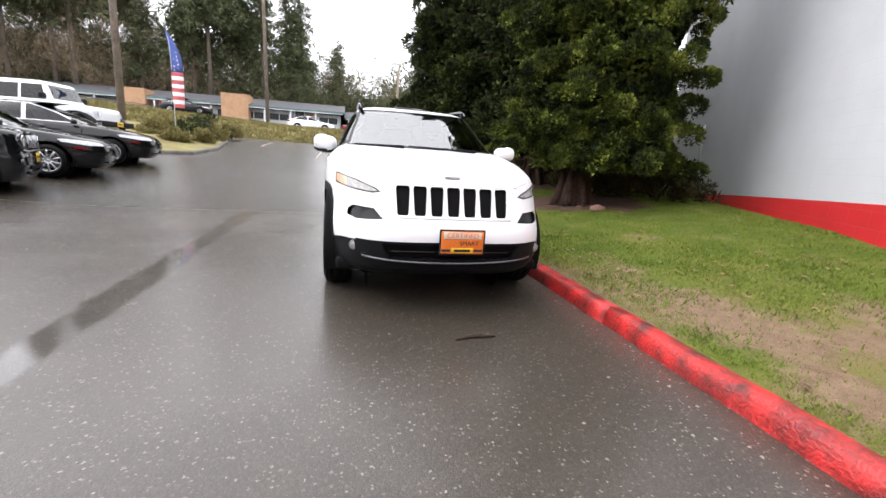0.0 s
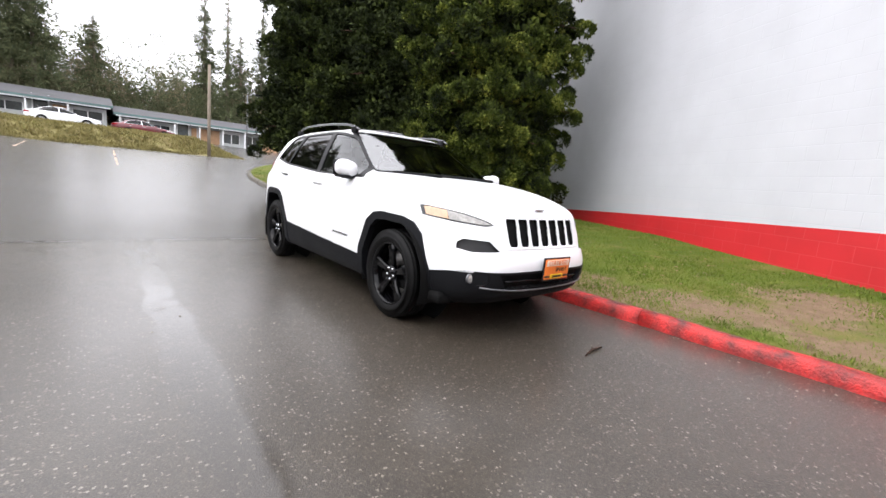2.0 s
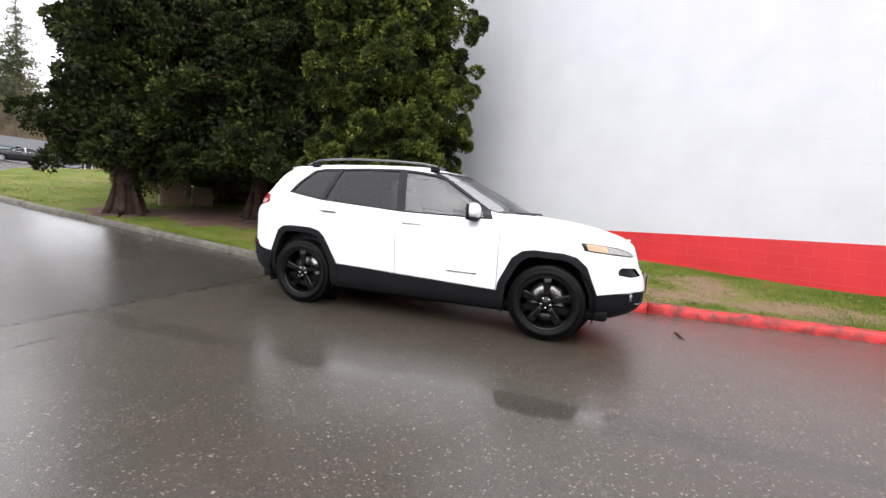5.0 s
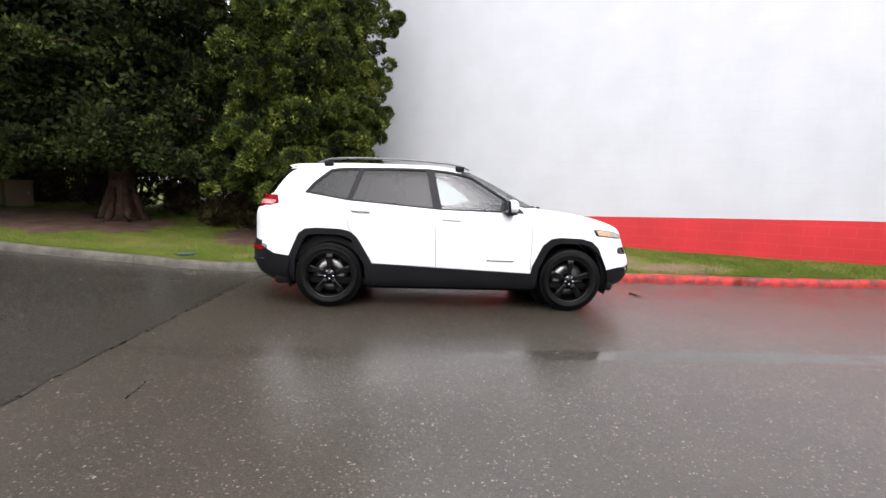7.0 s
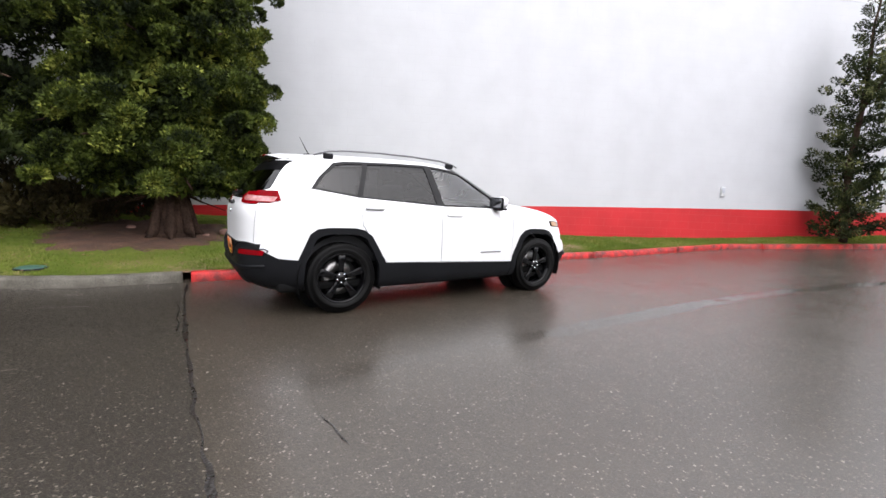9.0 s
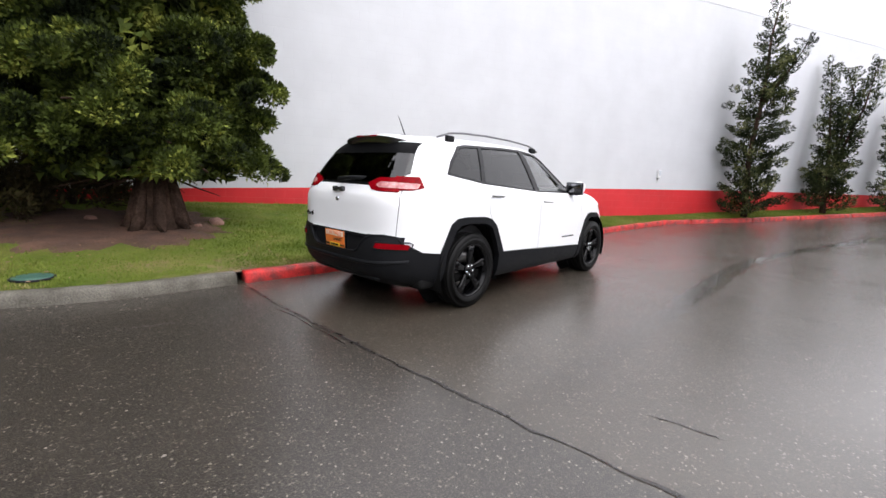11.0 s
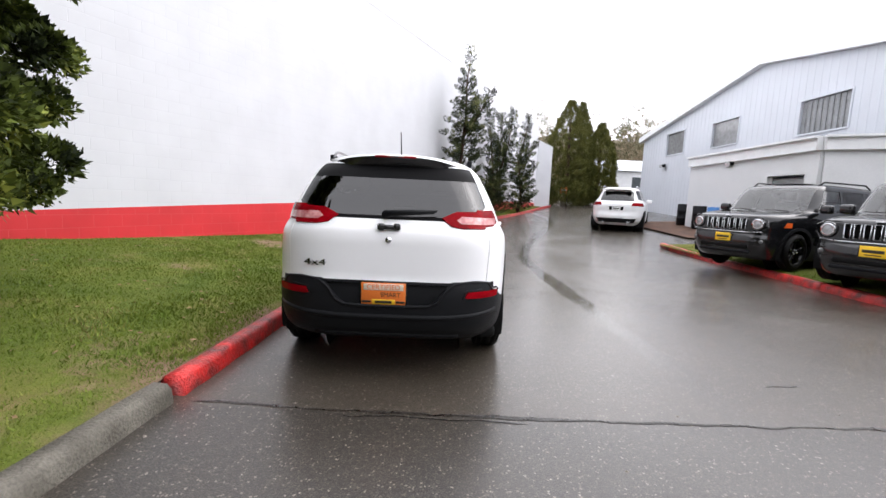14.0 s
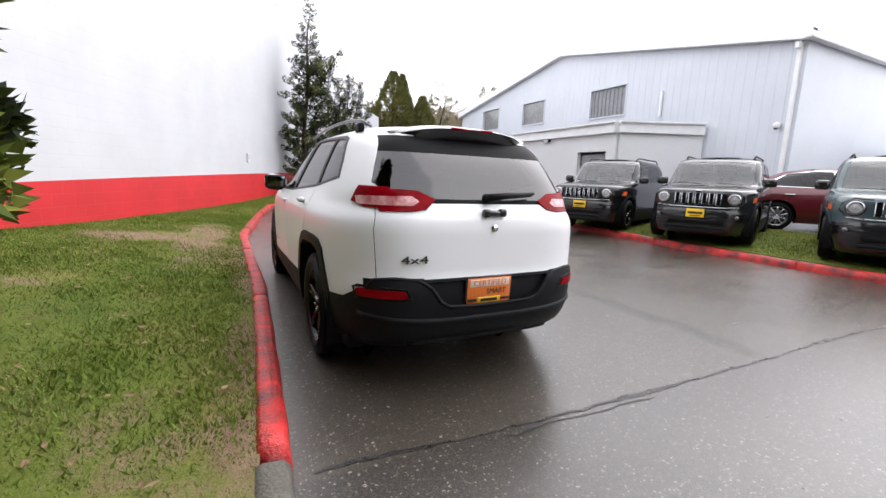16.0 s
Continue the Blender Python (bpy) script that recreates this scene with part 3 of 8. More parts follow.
tagged(raw("lawn", v, f, LAWN, smooth=True), "patchy green lawn with bare brown spots along the kerb", "lawn", kind="structure")


def ground_patch(name, cx, cy, rx, ry, material, lift, label, turn=0.0, z_of=lawn_z, seed=1):
    """A thin uneven patch that lies on the lawn."""
    ring = 72
    verts, faces = [(cx, cy, z_of(cx, cy) + lift)], []
    for k in range(1, 5):
        for i in range(ring):
            a = 2 * math.pi * i / ring
            w = 1 + 0.34 * noise.noise(Vector((math.cos(a) * 1.7 + seed * 7, math.sin(a) * 1.7, seed))) + 0.30 * noise.noise(Vector((math.cos(a) * 6 + seed * 3, math.sin(a) * 6, seed)))
            px, py = rx * w * k / 4 * math.cos(a), ry * w * k / 4 * math.sin(a)
            x, y = cx + px * math.cos(turn) - py * math.sin(turn), cy + px * math.sin(turn) + py * math.cos(turn)
            x = max(x, kerb_x(y) + 0.14)
            verts.append((x, y, z_of(x, y) + lift * (1.0 if k < 4 else -0.5)))
    for i in range(ring):
        faces.append((0, 1 + i, 1 + (i + 1) % ring))
        for k in range(3):
            a, b = 1 + k * ring + i, 1 + k * ring + (i + 1) % ring
            faces.append((a, a + ring, b + ring, b))
    return tagged(raw(name, verts, faces, material, smooth=True), label, "ground cover", kind="structure")


ground_patch("mulch_bed", 4.1, 4.6, 1.6, 1.5, MULCH, 0.03, "dark brown bark mulch under the big conifer", seed=2)
ground_patch("mulch_bed", 4.2, 9.2, 1.6, 2.0, MULCH, 0.03, "dark brown bark mulch under the trees", seed=3)
ground_patch("mulch_bed", 2.9, 11.0, 0.9, 1.0, MULCH, 0.03, "dark brown bark mulch round a trunk", seed=5)


# ---- kerbs, in cast sections ----
def kerb_run(line, material, name, label, length, width=0.15, height=0.125, seed=1, side=1):
    root = thing(name, pose(0, 0, 0), label, "kerb", kind="structure")
    pts = [Vector((p[0], p[1], 0)) for p in line]
    dist = [0.0]
    for a, b in zip(pts, pts[1:]):
        dist.append(dist[-1] + (b - a).length)
    rnd = random.Random(seed)
    s = 0.0
    while s < dist[-1] - 0.05:
        e = min(s + length * rnd.uniform(0.9, 1.1), dist[-1])
        n = max(3, int((e - s) / 0.16))
        verts, faces = [], []
        for i in range(n + 1):
            q = s + 0.008 + (e - s - 0.016) * i / n
            x, y = np.interp(q, dist, [p.x for p in pts]), np.interp(q, dist, [p.y for p in pts])
            q2 = q + 0.05
            x2, y2 = np.interp(q2, dist, [p.x for p in pts]), np.interp(q2, dist, [p.y for p in pts])
            if q2 > dist[-1]:
                x2, y2 = 2 * x - np.interp(q - 0.05, dist, [p.x for p in pts]), 2 * y - np.interp(q - 0.05, dist, [p.y for p in pts])
            t = Vector((x2 - x, y2 - y, 0)).normalized()
            out = Vector((t.y, -t.x, 0)) * side
            z = road_z(x, y)
            chip = 0.012 * noise.noise(Vector((x * 3.1, y * 3.1, seed))) + 0.006 * noise.noise(Vector((x * 11, y * 11, seed)))
            prof = [(0.0, -0.06), (0.004 + chip, 0.03), (0.012 + chip, height - 0.035 + chip), (0.038, height - 0.004 + chip), (width - 0.03, height + chip * 0.6), (width, height - 0.02), (width, -0.06)]
            for u, w in prof:
                verts.append(Vector((x, y, z + w)) + out * u)
        k = 7
        for i in range(n):
            for j in range(k - 1):
                faces.append((i * k + j, i * k + j + 1, (i + 1) * k + j + 1, (i + 1) * k + j))
        faces += [tuple(range(k))[::-1], tuple(n * k + j for j in range(k))]
        bm = bm_of(verts, faces)
        part("kerb_section", bm, material, root)
        s = e
    return root


kerb_run(KERB_RED_LINE, KERB_RED, "red_kerb", "chipped red-painted concrete kerb beside the lawn", 2.6, seed=3, side=-1)
kerb_run(KERB_GREY_LINE, KERB_GREY, "grey_kerb", "weathered bare concrete kerb beside the lawn", 2.2, seed=5, side=1)
RED2 = [(-6.85, -6.0), (-6.78, -4.4), (-6.70, -2.4), (-6.50, 0.3), (-6.47, 2.0), (-6.58, 3.6), (-6.66, 5.0)]
kerb_run(RED2, KERB_RED, "red_kerb", "red-painted concrete kerb in front of the parked cars", 2.8, seed=8, side=-1)
GREY2 = [(-7.0, 13.4), (-6.2, 14.0), (-6.0, 16.5), (-6.6, 20.5), (-7.9, 25.2)]
kerb_run(GREY2, KERB_GREY, "grey_kerb", "weathered concrete kerb round a planted island", 2.4, seed=9, side=-1)


# display lawn under the parked cars
def island_z(x, y):
    return road_z(x, y) + 0.11


v, f = sheet([-10.4, -9.5, -8.5, -7.6, -6.72], [float(y) for y in np.arange(-5.8, 5.2, 0.5)], island_z)
tagged(raw("display_lawn", v, f, LAWN, smooth=True), "strip of green lawn under the parked cars", "lawn", kind="structure")
v, f = [], []
isl_y = [float(y) for y in np.arange(13.5, 26.0, 0.5)]
for y in isl_y:
    xk = float(np.interp(y, [p[1] for p in GREY2], [p[0] for p in GREY2])) - 0.10
    for k in range(9):
        x = xk + (-15.0 - xk) * k / 8
        d = xk - x
        v.append((x, y, road_z(x, y) + 0.10 + 0.30 * min(d / 2.5, 1.0) * max(0.0, 1 - ((y - 19.7) / 6.3) ** 2) + (-0.25 if k == 8 else 0) + 0.05 * noise.noise(Vector((x, y, 2))) * min(d, 1)))
for j in range(len(isl_y) - 1):
    for k in range(8):
        f.append((j * 9 + k, j * 9 + k + 1, (j + 1) * 9 + k + 1, (j + 1) * 9 + k))
tagged(raw("island_ground", v, f, BERM, smooth=True), "overgrown yellow-green island planted with small shrubs", "planting bed", kind="structure")


# grassy berm at the end of the lot
def berm_z(x, y):
    u = min(max((y - 25.2) / 3.2, 0), 1)
    w = min(max((36 - y) / 5.5, 0), 1)
    e = min(max((4.6 - x) / 2.2, 0), 1)
    return road_z(x, y) - 0.03 + 0.80 * (u * u * (3 - 2 * u)) * (w * w * (3 - 2 * w)) * e + 0.06 * noise.noise(Vector((x * 0.8, y * 0.8, 3))) * min(u * 3, 1) * e


v, f = sheet([float(a) for a in np.arange(-40, 5.2, 0.6)], [float(a) for a in np.arange(25.2, 36.5, 0.55)], berm_z)
tagged(raw("berm", v, f, BERM, smooth=True), "low bank of yellow-brown scrub at the end of the lot", "bank", kind="structure")


# ---- long white wall with the red band ----
def band_top(y):
    return 0.886 - 0.043 * y - 0.00097 * y * y


WY0, WY1, WTOP = -24.1, 9.2, 6.78
wall = thing("wall_east", pose(0, 0, 0), "tall white-painted block wall with a red band at its foot", "wall", kind="structure")
ks = math.sqrt(1 + WALL_LEAN ** 2)
turn_w = Matrix.Translation((WALL_X, -8.5, 0)) @ Matrix.Rotation(-math.atan(WALL_LEAN), 4, "Z")


def on_wall(y):
    return (y + 8.5) * ks


a0, a1 = on_wall(WY0), on_wall(WY1)
segs = 24
ys_w = [a0 + (a1 - a0) * i / segs for i in range(segs + 1)]
out = [(0.0, s, band_top(s / ks - 8.5)) for s in ys_w] + [(0.0, s, WTOP) for s in ys_w] + [(0.3, s, -0.6) for s in ys_w] + [(0.3, s, WTOP) for s in ys_w]
m1 = segs + 1
fc = []
for i in range(segs):
    fc += [(i, i + 1, m1 + i + 1, m1 + i), (2 * m1 + i, 3 * m1 + i, 3 * m1 + i + 1, 2 * m1 + i + 1), (m1 + i, m1 + i + 1, 3 * m1 + i + 1, 3 * m1 + i)]
w = raw("wall_face", out, fc, WALL_WHITE, wall, "white painted concrete block")
w.matrix_basis = turn_w
out = [(-0.004, s, -0.6) for s in ys_w] + [(-0.004, s, band_top(s / ks - 8.5)) for s in ys_w] + [(0.02, s, band_top(s / ks - 8.5)) for s in ys_w]
fc = []
for i in range(segs):
    fc += [(i, i + 1, m1 + i + 1, m1 + i), (m1 + i, m1 + i + 1, 2 * m1 + i + 1, 2 * m1 + i)]
w = raw("red_band", out, fc, WALL_RED, wall, "red painted band of concrete block")
w.matrix_basis = turn_w
bm = box_bm(-0.012, 0.34, a0 - 0.02, a1 + 0.02, WTOP, WTOP + 0.07, 0.01)
w = part("coping", bm, TRIM_WHITE, wall, "pale metal coping", False)
w.matrix_basis = turn_w
# the wall's far return and the lower wall that goes on behind it
bm = prism([(-8.10, 0.2), (-7.03, 0.2), (-7.03, 5.78), (-8.10, 5.32)], -24.6, -24.12, "y")
tagged(part("wall_return", bm, WALL_WHITE, smooth=False), "white-painted wall stepping out at the end of the building", "wall", kind="structure")
bm = box_bm(0.3, 12, a1 - 0.3, a1, -0.6, WTOP)
w = part("wall_north", bm, WALL_WHITE, smooth=False)
tagged(w, "white-painted end wall of the long building", "wall", kind="structure")
w.matrix_basis = turn_w
bm = box_bm(0.3, 12, a0, a1 - 0.3, WTOP - 0.15, WTOP - 0.03)
w = part("building_roof", bm, ROOF_GREY, smooth=False)
tagged(w, "flat grey roof of the long white building", "roof", kind="structure")
w.matrix_basis = turn_w
outlet = thing("wall_outlet", turn_w @ pose(-0.01, on_wall(-8.56), 1.66), "small grey weatherproof electrical box on the white wall", "electrical box")
part("box", box_bm(-0.045, 0.01, -0.055, 0.055, -0.14, 0.12, 0.012), TRIM_WHITE, outlet)
part("cover", box_bm(-0.056, -0.046, -0.045, 0.045, -0.05, 0.10, 0.005), METAL_WHITE, outlet)


# ---- cars: a shell of level slices, from which panels, panes and lamps are cut ----
def car_shell(spec, around=176):
    F, R, W = smoothed(spec["front"]), smoothed(spec["rear"]), smoothed(spec["width"])
    NF, NR = smoothed(spec["nf"]), smoothed(spec["nr"])
    zs, yc = spec["zs"], spec["yc"]
    half = around // 2
    verts, faces = [], []
    for z in zs:
        yf, yr, wd, nf, nr = F(z), R(z), W(z), NF(z), NR(z)
        for i in range(around):
            a = 2 * math.pi * (i + 0.5) / around
            s, c = math.sin(a), math.cos(a)
            n, ln = (nf, yc - yf) if c > 0 else (nr, yr - yc)
            verts.append((math.copysign(wd * abs(s) ** (2 / n), s), yc - math.copysign(ln * abs(c) ** (2 / n), c), z))
    for k in range(len(zs) - 1):
        for i in range(around):
            j = (i + 1) % around
            faces.append((k * around + i, k * around + j, (k + 1) * around + j, (k + 1) * around + i))
    top = (len(zs) - 1) * around
    faces.append(tuple(top + i for i in range(around)))
    bm = bm_of(verts, faces)
    big = [f for f in bm.faces if len(f.verts) > 4]
    bmesh.ops.triangulate(bm, faces=big)
    for f in bm.faces:
        if f.calc_center_median().z > zs[-1] - 1e-4 and f.normal.z < 0:
            f.normal_flip()
    lay = bm.faces.layers.int.new("region")
    return bm, lay


def carve(bm, lay, region, poly, axis, side, lim=0.3, only=None):
    """Cuts a convex outline through the shell, seen along an axis, and gives what lies inside to a region."""
    def uv(p):
        return (p.y, p.z) if axis == "x" else ((p.x, p.z) if axis == "y" else (p.x, p.y))

    def depth(p):
        return (p.x if axis == "x" else p.y if axis == "y" else p.z) * side
    area = sum(a[0] * b[1] - a[1] * b[0] for a, b in zip(poly, poly[1:] + poly[:1]))
    if area < 0:
        poly = poly[::-1]
    u0, u1 = min(p[0] for p in poly), max(p[0] for p in poly)
    v0, v1 = min(p[1] for p in poly), max(p[1] for p in poly)
    faces = []
    for f in bm.faces:
        pts = [uv(v.co) for v in f.verts]
        if depth(f.calc_center_median()) < lim or max(p[0] for p in pts) < u0 or min(p[0] for p in pts) > u1 or max(p[1] for p in pts) < v0 or min(p[1] for p in pts) > v1:
            continue
        if only is None or f[lay] in only:
            faces.append(f)
    for a, b in zip(poly, poly[1:] + poly[:1]):
        if not faces:
            return
        nu, nv = -(b[1] - a[1]), b[0] - a[0]
        if axis == "x":
            co, no = (0, a[0], a[1]), (0, nu, nv)
        elif axis == "y":
            co, no = (a[0], 0, a[1]), (nu, 0, nv)
        else:
            co, no = (a[0], a[1], 0), (nu, nv, 0)
        geom = list({e for f in faces for e in f.edges}) + list({v for f in faces for v in f.verts}) + faces
        got = bmesh.ops.bisect_plane(bm, geom=geom, dist=1e-5, plane_co=co, plane_no=no)
        co_v, no_v = Vector(co), Vector(no)
        faces = [g for g in got["geom"] if isinstance(g, bmesh.types.BMFace) and (g.calc_center_median() - co_v).dot(no_v) > 0]
    for f in faces:
        f[lay] = region


def cut_out(bm, lay, region, name, material, parent, label="", push=0.0, rim=0.012, where=None, only_rim=False):
    """One region as a mesh of its own, moved along its normals by push, with its rim turned inwards."""
    normals, index, verts, faces, edges = {}, {}, [], [], {}
    for f in bm.faces:
        if f[lay] != region or (where and not where(f.calc_center_median())):
            continue
        for v in f.verts:
            normals[v] = normals.get(v, Vector()) + f.normal * f.calc_area()
        faces.append([v for v in f.verts])
    if not faces:
        return None
    for v in normals:
        index[v] = len(verts)
        nn = normals[v].normalized()
        normals[v] = nn
        verts.append(v.co + nn * push)
    out = []
    for f in faces:
        ids = [index[v] for v in f]
        out.append(tuple(ids))
        for a, b in zip(f, f[1:] + f[:1]):
            key = (min(index[a], index[b]), max(index[a], index[b]))
            edges.setdefault(key, []).append((a, b))
    if rim:
        inner = {}
        for es in edges.values():
            if len(es) == 1:
                a, b = es[0]
                for v in (a, b):
                    if v not in inner:
                        inner[v] = len(verts)
                        verts.append(v.co + normals[v] * (push - rim))
                out.append((index[b], index[a], inner[a], inner[b]))
    ob = raw(name, verts, out, material, parent, label, smooth=True)
    ob.data.set_sharp_from_angle(angle=radians(38))
    return ob


def strip(a, b, w):
    """A narrow four-sided outline along the line from a to b."""
    d = Vector((b[0] - a[0], b[1] - a[1])).normalized() * (w / 2)
    return [(a[0] - d.y, a[1] + d.x), (b[0] - d.y, b[1] + d.x), (b[0] + d.y, b[1] - d.x), (a[0] + d.y, a[1] - d.x)]


def flip(poly):
    return [(-u, w) for u, w in poly][::-1]


def wheel(parent, x, y, z, radius, width, side, rim_mat, spokes=5, rim_r=0.235, style="split"):
    """A wheel whose outer face looks along side * x: the rim carries tyre, spokes, disc, cap and nuts."""
    def put(verts):
        return [(x + side * vx, y + vy, z + vz) for vx, vy, vz in verts]
    w = width / 2
    v, f = lathe([(w * 0.86, rim_r), (w * 0.90, rim_r - 0.008), (w * 0.80, rim_r - 0.022), (w * 0.2, rim_r - 0.035), (-w * 0.8, rim_r - 0.03), (-w * 0.8, rim_r - 0.005)], 48)
    rim = part("wheel", bm_of(put(v), f), rim_mat, parent)
    r = radius
    prof = [(-w * 0.85, rim_r - 0.004), (-w, rim_r + 0.03), (-w, r - 0.06), (-w * 0.9, r - 0.016)]
    for a in (-0.72, -0.3, 0.3, 0.72):
        prof += [((a - 0.09) * w, r), ((a - 0.03) * w, r), ((a - 0.03) * w, r - 0.009), ((a + 0.05) * w, r - 0.009), ((a + 0.05) * w, r)]
    prof += [(w * 0.9, r - 0.014), (w, r - 0.055), (w * 1.02, (r + rim_r) / 2), (w, rim_r + 0.03), (w * 0.93, rim_r + 0.004), (w * 0.86, rim_r - 0.004)]
    v, f = lathe(prof, 64 if rim_r > 0.25 and radius > 0.35 else 36)
    part("tyre", bm_of(put(v), f), RUBBER, rim, "black wet rubber tyre")
    v, f = lathe([(0.0, 0.06), (0.012, 0.07), (0.012, rim_r * 0.72), (-0.012, rim_r * 0.72), (-0.012, 0.06)], 40)
    part("brake_disc", bm_of(put([(a - 0.02, b, c) for a, b, c in v]), f), STEEL, rim, "bright steel brake disc")
    v, f = lathe([(-0.02, rim_r - 0.03), (-0.02, 0.02)], 32)
    part("barrel", bm_of(put([(a - 0.05, b, c) for a, b, c in v]), f), UNDER, rim)
    for k in range(spokes):
        a = 2 * math.pi * k / spokes + math.pi / 2
        ca, sa = math.cos(a), math.sin(a)
        if style == "split":
            shape = [(0.035, -0.030, 0.030), (0.10, -0.026, 0.026), (0.17, -0.036, 0.036), (rim_r - 0.012, -0.048, 0.048)]
            deep = [w * 0.62, w * 0.70, w * 0.80, w * 0.84]
        else:
            shape = [(0.03, -0.02, 0.02), (0.09, -0.016, 0.016), (0.16, -0.018, 0.018), (rim_r - 0.012, -0.024, 0.024)]
            deep = [w * 0.7, w * 0.8, w * 0.84, w * 0.84]
        vv = []
        for (rad, lo, hi), d in zip(shape, deep):
            mid = (lo + hi) / 2
            for t, dx in ((lo, -0.012), (lo * 0.55, 0.0), (mid, -0.010 if style == "split" else 0.004), (hi * 0.55, 0.0), (hi, -0.012), (hi * 0.8, -0.04), (lo * 0.8, -0.04)):
                vv.append((d + dx, rad * ca - t * sa, rad * sa + t * ca))
        ff = []
        for i in range(3):
            for j in range(7):
                ff.append((i * 7 + j, i * 7 + (j + 1) % 7, (i + 1) * 7 + (j + 1) % 7, (i + 1) * 7 + j))
        ff += [tuple(range(7)), tuple(range(21, 28))]
        part("spoke", bm_of(put(vv), ff), rim_mat, rim)
    v, f = lathe([(w * 0.6, 0.062), (w * 0.68, 0.058), (w * 0.70, 0.03), (w * 0.74, 0.027), (w * 0.75, 0.001)], 24)
    part("hub_cap", bm_of(put(v), f), rim_mat, rim)
    for k in range(5):
        a = 2 * math.pi * (k + 0.5) / 5 + math.pi / 2
        v, f = lathe([(w * 0.6, 0.011), (w * 0.74, 0.011), (w * 0.76, 0.001)], 8)
        part("lug_nut", bm_of(put([(p[0], p[1] + 0.046 * math.cos(a), p[2] + 0.046 * math.sin(a)) for p in v]), f), CHROME, rim, "bright wheel nut")
    return rim


def plate(parent, m, wide=0.30, high=0.155, words=True, back=None):
    """A dealer's plate in a black frame; it looks along -y of m."""
    fr = part("plate_frame", moved(box_bm(-wide / 2 - 0.012, wide / 2 + 0.012, -0.008, 0.006, -high / 2 - 0.012, high / 2 + 0.012, 0.004), m), GLOSS_BLACK, parent)
    part("plate", moved(box_bm(-wide / 2, wide / 2, -0.012, -0.002, -high / 2, high / 2, 0.003), m), back or SIGN_ORANGE, fr, "orange dealer plate" if words else "yellow dealer plate")
    if words:
        up = m @ Matrix.Rotation(radians(90), 4, "X")
        part("plate_band", moved(box_bm(-wide * 0.26, wide * 0.26, -0.0145, -0.004, -high / 2 + 0.006, -high * 0.24, 0.002), m), SIGN_YELLOW, fr)
        part("plate_bar", moved(box_bm(-wide * 0.19, wide * 0.19, -0.0165, -0.004, -high * 0.41, -high * 0.30, 0.001), m), INK, fr)
        part("plate_bar", moved(box_bm(-wide / 2 + 0.004, -wide * 0.28, -0.0145, -0.004, -high * 0.40, -high * 0.30, 0.001), m), INK, fr)
        part("plate_bar", moved(box_bm(wide * 0.28, wide / 2 - 0.004, -0.0145, -0.004, -high * 0.40, -high * 0.30, 0.001), m), INK, fr)
        part("plate_top_bar", moved(box_bm(-wide * 0.45, wide * 0.45, -0.0145, -0.004, high * 0.17, high * 0.46, 0.002), m), SIGN_PALE, fr)
        lettering("CERTIFIED", 0.049, 0.0015, SIGN_ORANGE, fr, m @ Matrix.Translation((0, -0.0155, high * 0.315)) @ Matrix.Rotation(radians(90), 4, "X"))
        lettering("SMART", 0.044, 0.0015, INK, fr, m @ Matrix.Translation((wide * 0.16, -0.0135, -high * 0.03)) @ Matrix.Rotation(radians(90), 4, "X"))
    else:
        part("plate_bar", moved(box_bm(-wide * 0.4, wide * 0.4, -0.0145, -0.004, -high * 0.12, high * 0.16, 0.002), m), INK, fr)
        part("plate_bar", moved(box_bm(-wide * 0.3, wide * 0.3, -0.0145, -0.004, -high * 0.36, -high * 0.26, 0.002), m), INK, fr)
    return fr


def seat(parent, x, y, z, high=0.62, head=True):
    b = part("seat", merge(box_bm(x - 0.25, x + 0.25, y - 0.27, y + 0.25, z, z + 0.17, 0.05), moved(box_bm(x - 0.24, x + 0.24, -0.07, 0.07, 0, high, 0.05), Matrix.Translation((0, y + 0.25, z + 0.1)) @ Matrix.Rotation(radians(-14), 4, "X"))), SEAT, parent)
    if head:
        part("headrest", moved(box_bm(x - 0.13, x + 0.13, -0.045, 0.055, 0, 0.19, 0.04), Matrix.Translation((0, y + 0.41, z + 0.13 + high)) @ Matrix.Rotation(radians(-8), 4, "X")), SEAT, b)


def cabin(parent, x, y0, y1, floor, belt, wheel_x=None):
    """Dark floor, door linings, dashboard, seats and steering wheel, seen through the panes."""
    part("cabin_floor", box_bm(-x, x, y0 - 0.5, y1 + 0.7, floor - 0.04, floor, 0.01), UNDER, parent)
    for s in (-1, 1):
        part("door_lining", box_bm(min(s * x, s * (x + 0.03)), max(s * x, s * (x + 0.03)), y0 - 0.3, y1 + 0.7, floor, belt - 0.02, 0.01), TRIM_DARK, parent)
    part("dashboard", moved(prism([(y0 - 0.30, belt - 0.34), (y0 + 0.16, belt - 0.40), (y0 + 0.12, belt - 0.03), (y0 - 0.06, belt + 0.03), (y0 - 0.30, belt + 0.0)], -x, x), pose(0, 0, 0)), TRIM_DARK, parent)
    for s in (-1, 1):
        seat(parent, s * 0.37, y0 + 0.85, floor + 0.12)
        seat(parent, s * 0.37, y0 + 1.75, floor + 0.14, 0.56)
    if wheel_x is not None:
        ring = [(wheel_x + 0.18 * math.cos(a), 0, 0.18 * math.sin(a)) for a in np.linspace(0, 2 * math.pi, 25)]
        part("steering_wheel", moved(tube(ring, 0.014, 6, False), Matrix.Translation((0, y0 + 0.32, belt - 0.03)) @ Matrix.Rotation(radians(-28), 4, "X")), TRIM_DARK, parent)


